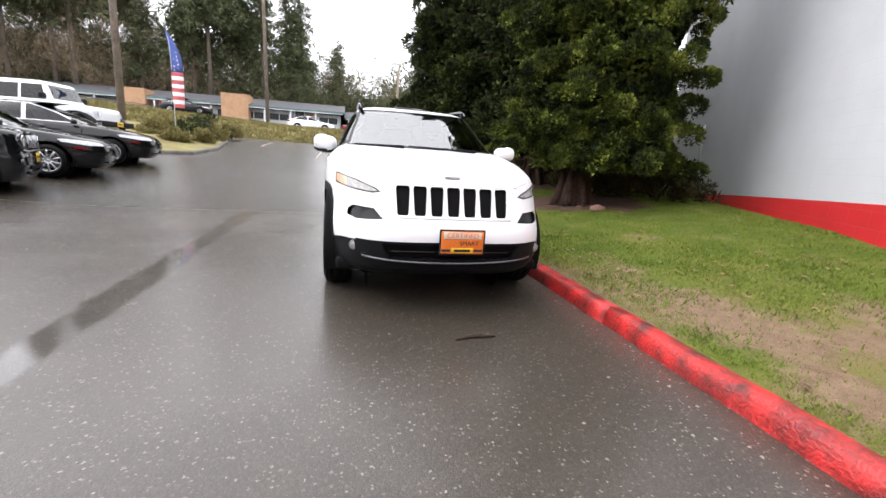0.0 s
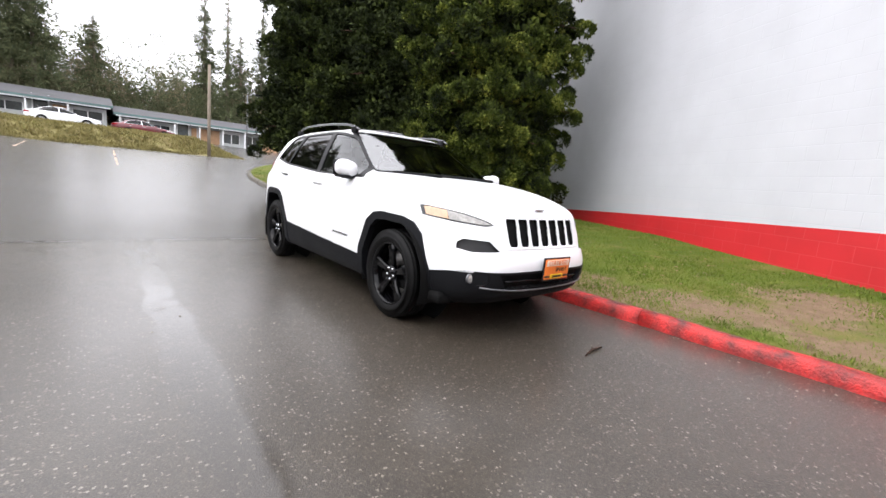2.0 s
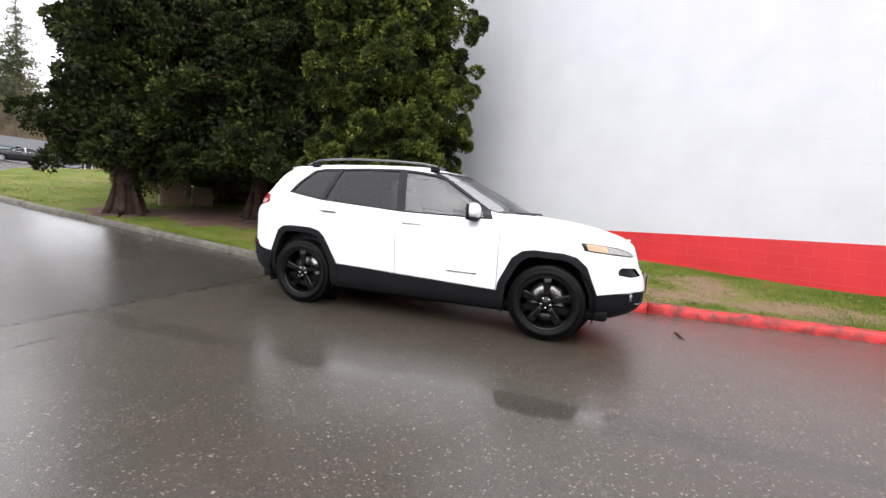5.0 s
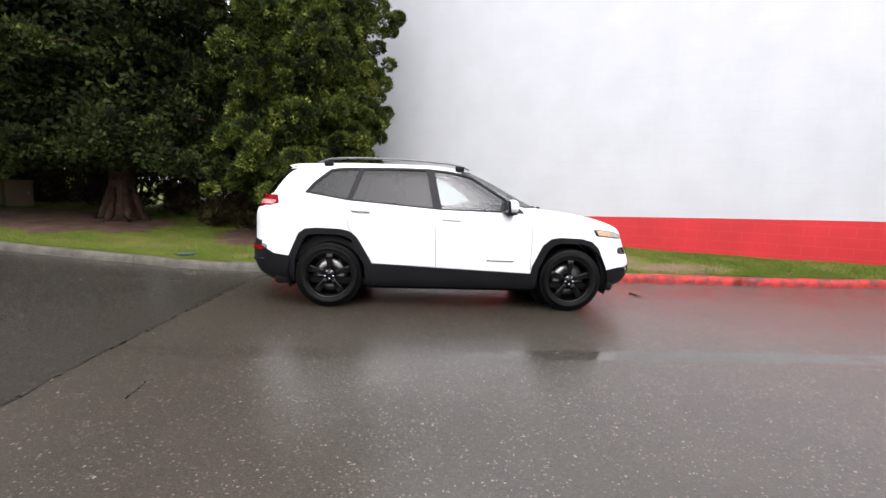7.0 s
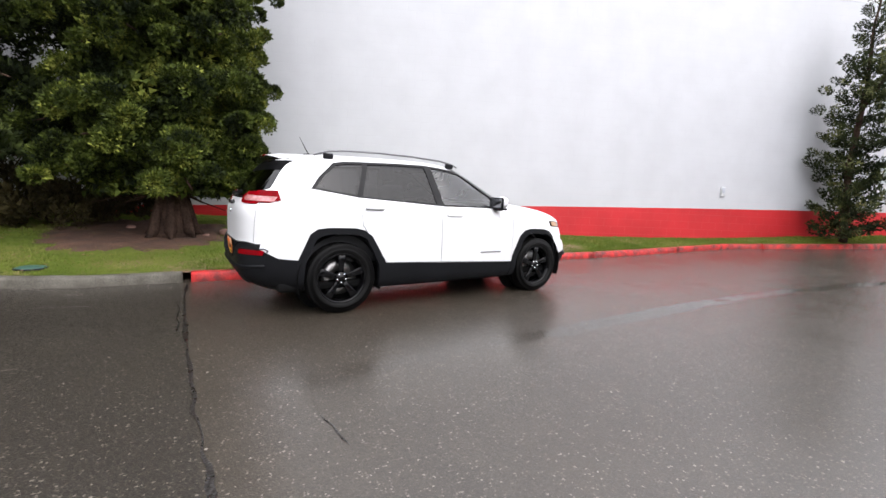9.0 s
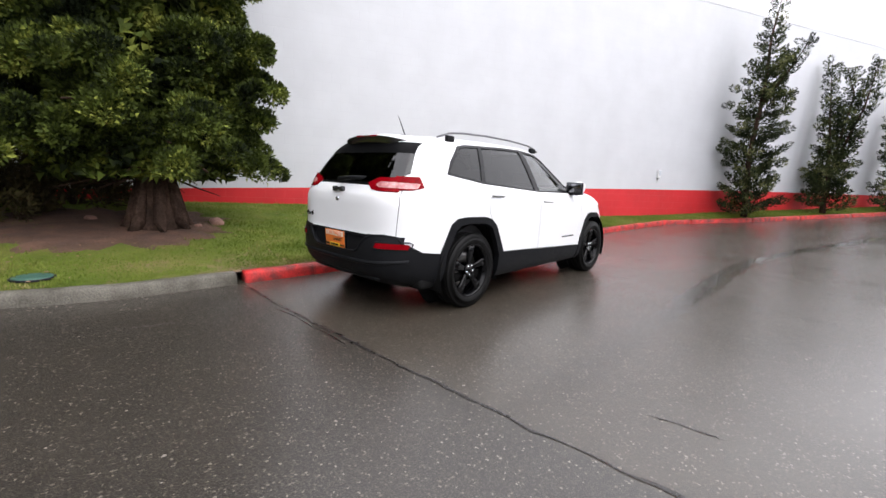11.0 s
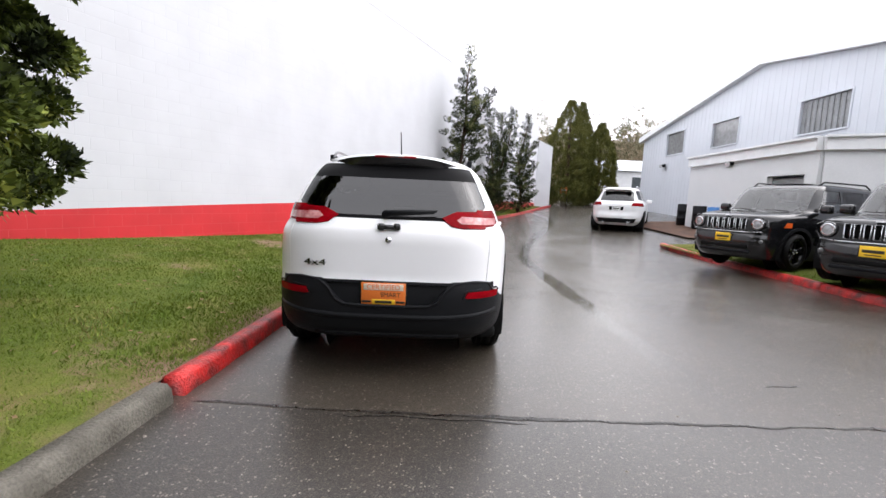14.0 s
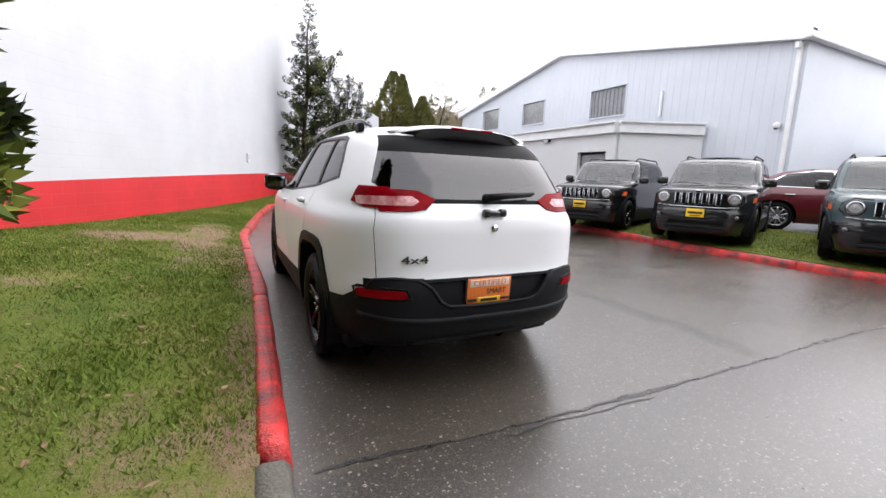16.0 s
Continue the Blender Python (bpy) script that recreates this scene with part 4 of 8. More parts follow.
def arch_bay(parent, y, z, r, x0, x1, side):
    """Dark liner inside a wheel arch."""
    v, f = lathe([(x0, r * 0.97), (x0, 0.0)], 24)
    part("wheel_arch_liner", bm_of([(side * a, y + b, z + c) for a, b, c in v if True], f), UNDER, parent)
    ang = np.linspace(radians(-20), radians(200), 22)
    v, f = [], []
    for a in ang:
        v += [(side * x0, y + r * math.cos(a), z + r * math.sin(a)), (side * x1, y + r * math.cos(a), z + r * math.sin(a))]
    for i in range(len(ang) - 1):
        f.append((2 * i, 2 * i + 1, 2 * i + 3, 2 * i + 2))
    part("wheel_arch_liner", bm_of(v, f), UNDER, parent)


def hero_car():
    car = thing("suv", pose(0.025, 0, 0, 0, 0, 0.4), "white mid-size SUV with black wheels and black lower cladding", "car")
    zs = [0.25, 0.27, 0.30, 0.34, 0.39, 0.44, 0.49, 0.54, 0.59, 0.64, 0.68, 0.72, 0.76, 0.80, 0.84, 0.88, 0.91, 0.935, 0.955, 0.97, 0.985, 1.0, 1.015, 1.03, 1.045, 1.06, 1.075, 1.09, 1.105, 1.12, 1.135, 1.148, 1.16, 1.18, 1.20, 1.23, 1.26, 1.29, 1.32, 1.35, 1.38, 1.41, 1.44, 1.465, 1.49, 1.51, 1.53, 1.545, 1.56, 1.572, 1.584, 1.594, 1.603, 1.611, 1.618, 1.624, 1.629, 1.632]
    spec = {
        "yc": 1.6, "zs": zs,
        "front": [(0.25, -0.69), (0.30, -0.79), (0.36, -0.855), (0.44, -0.885), (0.55, -0.893), (0.64, -0.87), (0.70, -0.84), (0.85, -0.795), (0.92, -0.765), (0.96, -0.72), (0.985, -0.67), (1.02, -0.57), (1.06, -0.42), (1.10, -0.21), (1.13, 0.02), (1.155, 0.26), (1.17, 0.32), (1.20, 0.375), (1.30, 0.57), (1.40, 0.77), (1.50, 0.98), (1.55, 1.11), (1.58, 1.23), (1.60, 1.36), (1.618, 1.52), (1.632, 1.75)],
        "rear": [(0.25, 3.40), (0.30, 3.50), (0.36, 3.575), (0.46, 3.615), (0.58, 3.625), (0.66, 3.62), (0.71, 3.60), (0.85, 3.60), (0.95, 3.60), (1.03, 3.59), (1.08, 3.565), (1.12, 3.54), (1.20, 3.485), (1.30, 3.42), (1.40, 3.35), (1.48, 3.28), (1.535, 3.22), (1.57, 3.12), (1.595, 2.97), (1.61, 2.76), (1.622, 2.48), (1.632, 2.1)],
        "width": [(0.25, 0.855), (0.30, 0.885), (0.40, 0.902), (0.47, 0.908), (0.60, 0.912), (0.78, 0.918), (0.92, 0.916), (1.0, 0.908), (1.06, 0.882), (1.10, 0.858), (1.15, 0.828), (1.25, 0.782), (1.35, 0.735), (1.45, 0.683), (1.51, 0.648), (1.545, 0.618), (1.572, 0.58), (1.594, 0.52), (1.611, 0.43), (1.624, 0.31), (1.632, 0.16)],
        "nf": [(0.25, 4.6), (0.5, 4.6), (0.7, 4.3), (0.9, 4.0), (1.0, 4.0), (1.08, 4.2), (1.14, 4.2), (1.2, 3.5), (1.45, 3.5), (1.56, 3.4), (1.632, 3.0)],
        "nr": [(0.25, 4.8), (0.7, 5.0), (1.0, 5.0), (1.08, 5.0), (1.2, 6.2), (1.45, 6.4), (1.56, 4.4), (1.632, 3.0)],
    }
    bm, lay = car_shell(spec)

    def on_nose(x, z, out=0.0):
        """The y of the front face at x, z."""
        n, w, f = smoothed(spec["nf"])(z), smoothed(spec["width"])(z), smoothed(spec["front"])(z)
        return 1.6 - (1.6 - f) * (1 - min(abs(x) / w, 0.999) ** n) ** (1 / n) - out

    def on_tail(x, z, out=0.0):
        """The y of the rear face at x, z."""
        n, w, r = smoothed(spec["nr"])(z), smoothed(spec["width"])(z), smoothed(spec["rear"])(z)
        return 1.6 + (r - 1.6) * (1 - min(abs(x) / w, 0.999) ** n) ** (1 / n) + out

    BODY, OPEN, CLADR, WTRIM, WF, WR, WQ, SCREEN, BACK, TAIL, TAILW, HEAD, AMBER, FOG, SLOT, GAP, LOWG, RECESS, FDOOR, RDOOR, GATE, HOOD, REFL, SURR = range(24)
    fdoor = [(0.475, 0.43), (1.53, 0.475), (1.545, 1.11), (0.60, 1.09), (0.475, 1.02)]
    rdoor = [(1.555, 0.475), (2.22, 0.50), (2.34, 0.66), (2.50, 0.90), (2.52, 1.175), (1.565, 1.11)]
    carve(bm, lay, BACK, [(-0.40, 1.122), (0.40, 1.122), (0.64, 1.20), (0.672, 1.228), (0.64, 1.32), (0.56, 1.51), (-0.56, 1.51), (-0.64, 1.32), (-0.672, 1.228), (-0.64, 1.20)], "y", 1, 3.0, only=(BODY,))
    for s in (-1, 1):
        for reg, poly in ((FDOOR, fdoor), (RDOOR, rdoor)):
            carve(bm, lay, reg, poly, "x", s, 0.5)
        for poly in ([(0.40, 0.2), (2.34, 0.2), (2.34, 0.507), (0.40, 0.425)],
                     [(3.1, 0.2), (3.30, 0.2), (3.30, 0.575), (3.1, 0.555)], [(3.30, 0.2), (3.9, 0.2), (3.9, 0.72), (3.56, 0.712), (3.30, 0.575)],
                     [(-1.2, 0.2), (-0.36, 0.2), (-0.36, 0.465), (-0.60, 0.505), (-1.2, 0.53)]):
            carve(bm, lay, CLADR, poly, "x", s, 0.42)
        for a, b in ((fdoor[0], fdoor[4]), (fdoor[4], fdoor[3]), ((1.543, 0.475), (1.556, 1.10)), (rdoor[1], rdoor[2]), (rdoor[2], rdoor[3]), (rdoor[3], rdoor[4]), ((0.475, 0.43), (1.54, 0.478)), ((1.54, 0.478), (2.22, 0.502))):
            carve(bm, lay, GAP, strip(a, b, 0.006), "x", s, 0.5)
        carve(bm, lay, WTRIM, [(0.56, 1.097), (1.5, 1.104), (2.5, 1.170), (2.985, 1.240), (2.90, 1.357), (2.73, 1.509), (2.6, 1.534), (2.02, 1.557), (1.65, 1.562), (1.4, 1.542), (1.19, 1.512), (0.97, 1.437), (0.69, 1.287)], "x", s, 0.4)
        carve(bm, lay, WF, [(0.66, 1.114), (1.49, 1.122), (1.575, 1.534), (1.40, 1.518), (1.2, 1.490), (0.99, 1.417), (0.745, 1.277)], "x", s, 0.4)
        carve(bm, lay, WR, [(1.585, 1.127), (2.47, 1.188), (2.36, 1.520), (2.02, 1.534), (1.665, 1.538)], "x", s, 0.4)
        carve(bm, lay, WQ, [(2.525, 1.194), (2.94, 1.255), (2.865, 1.349), (2.71, 1.488), (2.60, 1.510), (2.415, 1.517)], "x", s, 0.4)
        # tail lamp: one piece on the rear face, one round the corner
        carve(bm, lay, TAIL, [(3.26, 1.118), (3.36, 1.092), (3.9, 1.078), (3.9, 1.194), (3.42, 1.202), (3.28, 1.206)], "x", s, 0.60)
        lamp = [(0.355, 1.140), (0.42, 1.088), (0.50, 1.076), (0.66, 1.074), (0.66, 1.195), (0.45, 1.185)]
        carve(bm, lay, TAIL, lamp if s > 0 else flip(lamp), "y", 1, 3.4)
        lamp = [(0.455, 1.128), (0.49, 1.104), (0.74, 1.102), (0.74, 1.150), (0.49, 1.154)]
        carve(bm, lay, TAILW, lamp if s > 0 else flip(lamp), "y", 1, 3.3)
        lamp = [(0.497, 0.842), (0.56, 0.830), (0.70, 0.844), (0.79, 0.864), (0.808, 0.872), (0.808, 0.940), (0.79, 0.944), (0.66, 0.914), (0.535, 0.868)]
        carve(bm, lay, SURR, lamp if s > 0 else flip(lamp), "y", -1, 0.0)
        lamp = [(0.520, 0.846), (0.57, 0.841), (0.70, 0.855), (0.725, 0.860), (0.725, 0.920), (0.66, 0.903), (0.55, 0.863)]
        carve(bm, lay, HEAD, lamp if s > 0 else flip(lamp), "y", -1, 0.0)
        lamp = [(0.727, 0.861), (0.785, 0.874), (0.797, 0.880), (0.797, 0.932), (0.785, 0.935), (0.727, 0.921)]
        carve(bm, lay, AMBER, lamp if s > 0 else flip(lamp), "y", -1, 0.0)
        lamp = [(0.485, 0.664), (0.66, 0.652), (0.725, 0.668), (0.715, 0.712), (0.685, 0.738), (0.545, 0.732)]
        carve(bm, lay, FOG, lamp if s > 0 else flip(lamp), "y", -1, 0.0)
    carve(bm, lay, CLADR, [(-0.66, 0.2), (0.66, 0.2), (0.66, 0.522), (-0.66, 0.522)], "y", -1, 0.0)
    carve(bm, lay, CLADR, [(-0.74, 0.2), (0.74, 0.2), (0.74, 0.706), (-0.74, 0.706)], "y", 1, 3.0)
    carve(bm, lay, LOWG, [(-0.44, 0.40), (0.44, 0.40), (0.50, 0.505), (-0.50, 0.505)], "y", -1, 0.0)
    carve(bm, lay, RECESS, [(-0.27, 0.535), (0.27, 0.535), (0.33, 0.575), (0.42, 0.690), (-0.42, 0.690), (-0.33, 0.575)], "y", 1, 3.0)
    for s in (-1, 1):
        lamp = [(0.53, 0.610), (0.55, 0.605), (0.76, 0.605), (0.77, 0.640), (0.755, 0.650), (0.55, 0.645)]
        carve(bm, lay, REFL, lamp if s > 0 else flip(lamp), "y", 1, 3.0)
    carve(bm, lay, WTRIM, [(-0.72, 1.160), (0.72, 1.160), (0.68, 1.30), (0.59, 1.552), (-0.59, 1.552), (-0.68, 1.30)], "y", -1, -1.45)
    carve(bm, lay, SCREEN, [(-0.70, 1.172), (0.70, 1.172), (0.66, 1.30), (0.57, 1.540), (-0.57, 1.540), (-0.66, 1.30)], "y", -1, -1.45)
    for i in range(7):
        c = (i - 3) * 0.118
        carve(bm, lay, SLOT, [(c - 0.038, 0.712), (c - 0.030, 0.698), (c + 0.030, 0.698), (c + 0.038, 0.712), (c + 0.047, 0.876), (c + 0.039, 0.894), (c - 0.039, 0.894), (c - 0.047, 0.876)], "y", -1, 0.0)
    # bonnet and tailgate shut lines
    for s in (-1, 1):
        for a, b in (((0.47, 0.907), (0.60, 0.941)), ((0.60, 0.941), (0.74, 1.018))):
            st = strip(a, b, 0.003)
            carve(bm, lay, GAP, st if s > 0 else flip(st), "y", -1, 0.0, only=(BODY,))
        for a, b in (((0.650, 1.205), (0.70, 0.98)), ((0.70, 0.98), (0.685, 0.70))):
            st = strip(a, b, 0.005)
            carve(bm, lay, GAP, st if s > 0 else flip(st), "y", 1, 3.0, only=(BODY,))
    carve(bm, lay, GAP, strip((-0.50, 0.905), (0.50, 0.905), 0.003), "y", -1, 0.0, only=(BODY,))
    carve(bm, lay, GATE, [(-0.684, 0.70), (0.684, 0.70), (0.696, 0.98), (0.645, 1.21), (-0.645, 1.21), (-0.696, 0.98)], "y", 1, 3.2, only=(BODY,))
    carve(bm, lay, HOOD, [(-0.735, 1.02), (-0.60, 0.945), (-0.465, 0.91), (0.465, 0.91), (0.60, 0.945), (0.735, 1.02), (0.735, 1.159), (-0.735, 1.159)], "y", -1, -0.36, only=(BODY,))
    # wheel arches: flared ring, then the opening
    ro = [(2.21, 0.2), (2.23, 0.49), (2.31, 0.635), (2.40, 0.785), (2.48, 0.845), (2.58, 0.868), (2.84, 0.872), (2.95, 0.858), (3.02, 0.81), (3.125, 0.57), (3.15, 0.2)]
    ri = [(2.30, 0.2), (2.315, 0.48), (2.38, 0.62), (2.46, 0.755), (2.52, 0.79), (2.60, 0.805), (2.82, 0.808), (2.91, 0.795), (2.965, 0.755), (3.06, 0.54), (3.085, 0.2)]
    fo = [(-0.47, 0.2), (-0.445, 0.47), (-0.33, 0.73), (-0.24, 0.805), (-0.12, 0.835), (0.14, 0.845), (0.25, 0.828), (0.345, 0.755), (0.46, 0.51), (0.50, 0.2)]
    fi = [(-0.395, 0.2), (-0.375, 0.47), (-0.27, 0.695), (-0.20, 0.75), (-0.10, 0.774), (0.12, 0.782), (0.20, 0.77), (0.275, 0.71), (0.385, 0.49), (0.415, 0.2)]
    for s in (-1, 1):
        for o, i in ((ro, ri), (fo, fi)):
            carve(bm, lay, 30, o, "x", s, 0.55)
            carve(bm, lay, OPEN, i, "x", s, 0.55)
    left, right = (lambda p: p.x > 0), (lambda p: p.x < 0)
    body = cut_out(bm, lay, BODY, "body", PAINT, car, "white painted bodywork", 0.0, 0.004)
    cut_out(bm, lay, HOOD, "bonnet", PAINT, car, "", 0.0, 0.02)
    gate = cut_out(bm, lay, GATE, "tailgate", PAINT, car, "", 0.0, 0.02)
    cut_out(bm, lay, CLADR, "front_bumper_cladding", CLAD, car, "black grained plastic bumper", 0.006, 0.03, lambda p: p.y < 0)
    cut_out(bm, lay, CLADR, "rear_bumper_cladding", CLAD, car, "black grained plastic bumper", 0.006, 0.03, lambda p: p.y > 2.8)
    for wh in (left, right):
        cut_out(bm, lay, CLADR, "sill_cladding", CLAD, car, "black grained plastic sill", 0.006, 0.03, lambda p, wh=wh: wh(p) and 0 < p.y < 2.8)
    for yy in (0.0, 2.7):
        for wh in (left, right):
            cut_out(bm, lay, 30, "arch_flare", CLAD, car, "black plastic arch flare", 0.012, 0.06, lambda p, wh=wh, yy=yy: wh(p) and abs(p.y - yy) < 0.9)
    for wh in (left, right):
        d = cut_out(bm, lay, FDOOR, "front_door", PAINT, car, "", 0.001, 0.02, wh)
        cut_out(bm, lay, WF, "front_door_pane", GLASS_CLEAR, d, "clear glass pane", -0.006, 0, wh)
        e = cut_out(bm, lay, RDOOR, "rear_door", PAINT, car, "", 0.001, 0.02, wh)
        cut_out(bm, lay, WR, "rear_door_pane", GLASS_TINT, e, "dark privacy glass", -0.006, 0, wh)
        cut_out(bm, lay, WQ, "quarter_pane", GLASS_TINT, car, "dark privacy glass", -0.005, 0, wh)
        t = cut_out(bm, lay, TAIL, "tail_lamp", LAMP_RED, car, "red tail lamp", 0.010, 0.03, wh)
        cut_out(bm, lay, TAILW, "reversing_lens", LAMP_PINK, t, "paler lens strip", 0.012, 0.02, wh)
        h = cut_out(bm, lay, SURR, "headlamp", GLOSS_BLACK, car, "black headlamp housing", 0.001, 0.02, wh)
        cut_out(bm, lay, HEAD, "headlamp_lens", LAMP_HEAD, h, "clear lens", 0.006, 0.02, wh)
        cut_out(bm, lay, AMBER, "side_marker", LAMP_AMBER, h, "amber lens", 0.006, 0.02, wh)
        cut_out(bm, lay, FOG, "bumper_pocket", POCKET, car, "gloss black lamp pocket", -0.018, -0.019, wh)
        cut_out(bm, lay, REFL, "rear_reflector", LAMP_RED, car, "red reflector", 0.016, 0.03, wh)
    cut_out(bm, lay, WTRIM, "window_surround", PILLAR, car, "black window surround", 0.002, 0.02)
    cut_out(bm, lay, SCREEN, "windscreen", GLASS_BRIGHT, car, "clear curved windscreen", -0.001, 0)
    cut_out(bm, lay, BACK, "rear_window", GLASS_REAR, gate, "dark rear window", -0.004, 0)
    # low strip is the pane's edge; top strip paints the spoiler's shade
    cut_out(bm, lay, BACK, "rear_window_band", BAND, gate, "black edge of the rear window with spoiler shade above", -0.003, 0, lambda p: p.z < 1.145 or p.z > 1.41)
    tagged(cut_out(bm, lay, GAP, "shut_line", SHUT, car, "", -0.004, 0), kind="stuff")
    cut_out(bm, lay, LOWG, "lower_grille", UNDER, car, "black lower grille", -0.03, -0.03)
    cut_out(bm, lay, RECESS, "plate_recess", CLAD, car, "", -0.028, -0.03)
    for i in range(7):
        c = (i - 3) * 0.118
        cut_out(bm, lay, SLOT, "grille_slot", UNDER, car, "black grille slot", -0.022, -0.024, lambda p, c=c: abs(p.x - c) < 0.05)
    bm.free()
    # underside
    part("underbody", merge(box_bm(-0.80, 0.80, -0.55, 3.3, 0.235, 0.33, 0.03), box_bm(-0.62, 0.62, -0.40, 3.1, 0.165, 0.25, 0.04)), UNDER, car)
    for yy in (0.0, 2.7):
        for s in (-1, 1):
            arch_bay(car, yy, 0.36, 0.44, 0.55, 0.88, s)
            wheel(car, s * 0.782, yy, 0.358, 0.358, 0.225, s, SATIN_BLACK, 5, 0.258)
    cabin(car, 0.72, 0.72, 2.55, 0.50, 1.06, 0.36)
    # lower grille bars and fog lamps
    lip = [(x, on_nose(x, 0.40, 0.012), 0.375 + 0.03 * (x / 0.6) ** 2) for x in np.linspace(-0.62, 0.62, 17)]
    part("chin_trim", tube(lip, 0.007, 8), RAIL, car, "thin grey trim under the lower grille")
    bar = [(x, on_nose(x, 0.45, -0.012), 0.452) for x in np.linspace(-0.44, 0.44, 13)]
    part("grille_bar", tube(bar, 0.010, 6), SATIN_BLACK, car)
    edge = [(x, on_nose(x, 0.695, 0.002), 0.682 + 0.004 * abs(x)) for x in np.linspace(-0.43, 0.43, 13)]
    part("grille_sill", tube(edge, 0.010, 8), PAINT, car, "white lip under the grille slots")
    for s in (-1, 1):
        fx, fz = s * 0.672, 0.470
        fy = on_nose(fx, fz)
        hole = []
        for a in np.linspace(0, 2 * math.pi, 19)[:-1]:
            hx, hz = fx + 0.098 * math.copysign(abs(math.cos(a)) ** 0.7, math.cos(a)), fz + 0.050 * math.copysign(abs(math.sin(a)) ** 0.8, math.sin(a))
            hole.append((hx, on_nose(hx, hz, 0.0085), hz))
        bowl = [(fx + (p[0] - fx) * 0.80, p[1] + 0.022, fz + (p[2] - fz) * 0.80) for p in hole]
        k = len(hole)
        part("fog_pocket", bm_of(hole + bowl, [(i, (i + 1) % k, k + (i + 1) % k, k + i) for i in range(k)] + [tuple(range(k, 2 * k))]), POCKET, car, "gloss black fog lamp pocket")
        v, f = lathe([(-0.03, 0.05), (0.0, 0.052), (0.012, 0.045), (0.004, 0.036), (0.001, 0.0)], 24, "y")
        fog = part("fog_lamp", bm_of([(fx + a * 0.72, fy - 0.004 - b * 0.5, fz + c * 0.72) for a, b, c in v], f), RAIL, car, "round fog lamp with a grey rim")
        v, f = lathe([(0.0, 0.036), (0.006, 0.03), (0.009, 0.0)], 20, "y")
        part("fog_lens", bm_of([(fx + a * 0.8, fy - 0.009 - b * 0.5, fz + c * 0.8) for a, b, c in v], f), LAMP_HEAD, fog)
    plate(car, Matrix.Translation((0.05, -0.925, 0.535)) @ Matrix.Rotation(radians(2), 4, "X"))
    plate(car, Matrix.Translation((0.022, 3.604, 0.618)) @ Matrix.Rotation(radians(180), 4, "Z") @ Matrix.Rotation(radians(4), 4, "X"))
    # badges as plain shapes
    part("badge", merge(box_bm(-0.078, -0.030, 3.57, 3.612, 1.052, 1.098, 0.012), box_bm(-0.036, 0.036, 3.57, 3.611, 1.056, 1.088, 0.012), box_bm(0.028, 0.078, 3.57, 3.612, 1.048, 1.096, 0.012)), GLOSS_BLACK, gate, "black maker's badge")
    lettering("4x4", 0.060, 0.005, GLOSS_BLACK, gate, Matrix.Translation((0.495, on_tail(0.495, 0.815, 0.004), 0.815)) @ Matrix.Rotation(radians(172), 4, "Z") @ Matrix.Rotation(radians(90), 4, "X") @ Matrix.Diagonal((1.75, 1, 1, 1)))
    part("badge", box_bm(-0.058, 0.058, -0.748, -0.705, 0.957, 0.972, 0.006), CHROME, car, "small bright maker's badge")
    v, f = lathe([(0.0, 0.022), (0.012, 0.020), (0.014, 0.0)], 20, "y")
    part("camera_button", bm_of([(a, 3.598 + b, 0.985 + c) for a, b, c in v], f), CHROME, gate)
    for s in (-1, 1):
        part("name_badge", box_bm(min(s * 0.908, s * 0.918), max(s * 0.908, s * 0.918), 0.67, 0.98, 0.560, 0.578, 0.003), CHROME, car, "thin dark nameplate")
        for y0, z0 in ((1.27, 1.008), (2.26, 1.072)):
            y1 = y0 + 0.22
            h = part("door_handle", moved(box_bm(-0.016, 0.016, -0.11, 0.11, -0.016, 0.016, 0.012), Matrix.Translation((s * 0.910, (y0 + y1) / 2, z0)) @ Matrix.Rotation(radians(2), 4, "X")), PAINT, car, "white door handle")
            # thin dark strip that stands for the shade under the handle
            part("handle_shade_strip", moved(box_bm(-0.006, 0.006, -0.10, 0.10, -0.022, -0.014, 0.003), Matrix.Translation((s * 0.905, (y0 + y1) / 2, z0)) @ Matrix.Rotation(radians(2), 4, "X")), UNDER, h)
        # mirror
        mb = bmesh.new()
        bmesh.ops.create_uvsphere(mb, u_segments=20, v_segments=12, radius=1)
        for w in mb.verts:
            c = w.co
            c.x, c.y, c.z = 0.112 * math.copysign(abs(c.x) ** 0.7, c.x), 0.07 * c.y, 0.075 * math.copysign(abs(c.z) ** 0.75, c.z)
            c.z += 0.018 * (1 if c.x * s > 0 else 0.4)
        mi = part("door_mirror", moved(mb, Matrix.Translation((s * 0.925, 0.735, 1.155)) @ Matrix.Rotation(radians(-12 * s), 4, "Z")), PAINT, car, "white door mirror shell")
        part("mirror_base", merge(box_bm(min(s * 0.82, s * 0.96), max(s * 0.82, s * 0.96), 0.70, 0.78, 1.075, 1.11, 0.012), box_bm(min(s * 0.90, s * 1.01), max(s * 0.90, s * 1.01), 0.675, 0.80, 1.083, 1.108, 0.012)), CLAD, mi)
        part("mirror_housing", moved(box_bm(-0.104, 0.104, -0.004, 0.022, -0.064, 0.070, 0.012), Matrix.Translation((s * 0.930, 0.783, 1.164)) @ Matrix.Rotation(radians(-12 * s), 4, "Z")), CLAD, mi, "black back of the mirror shell")
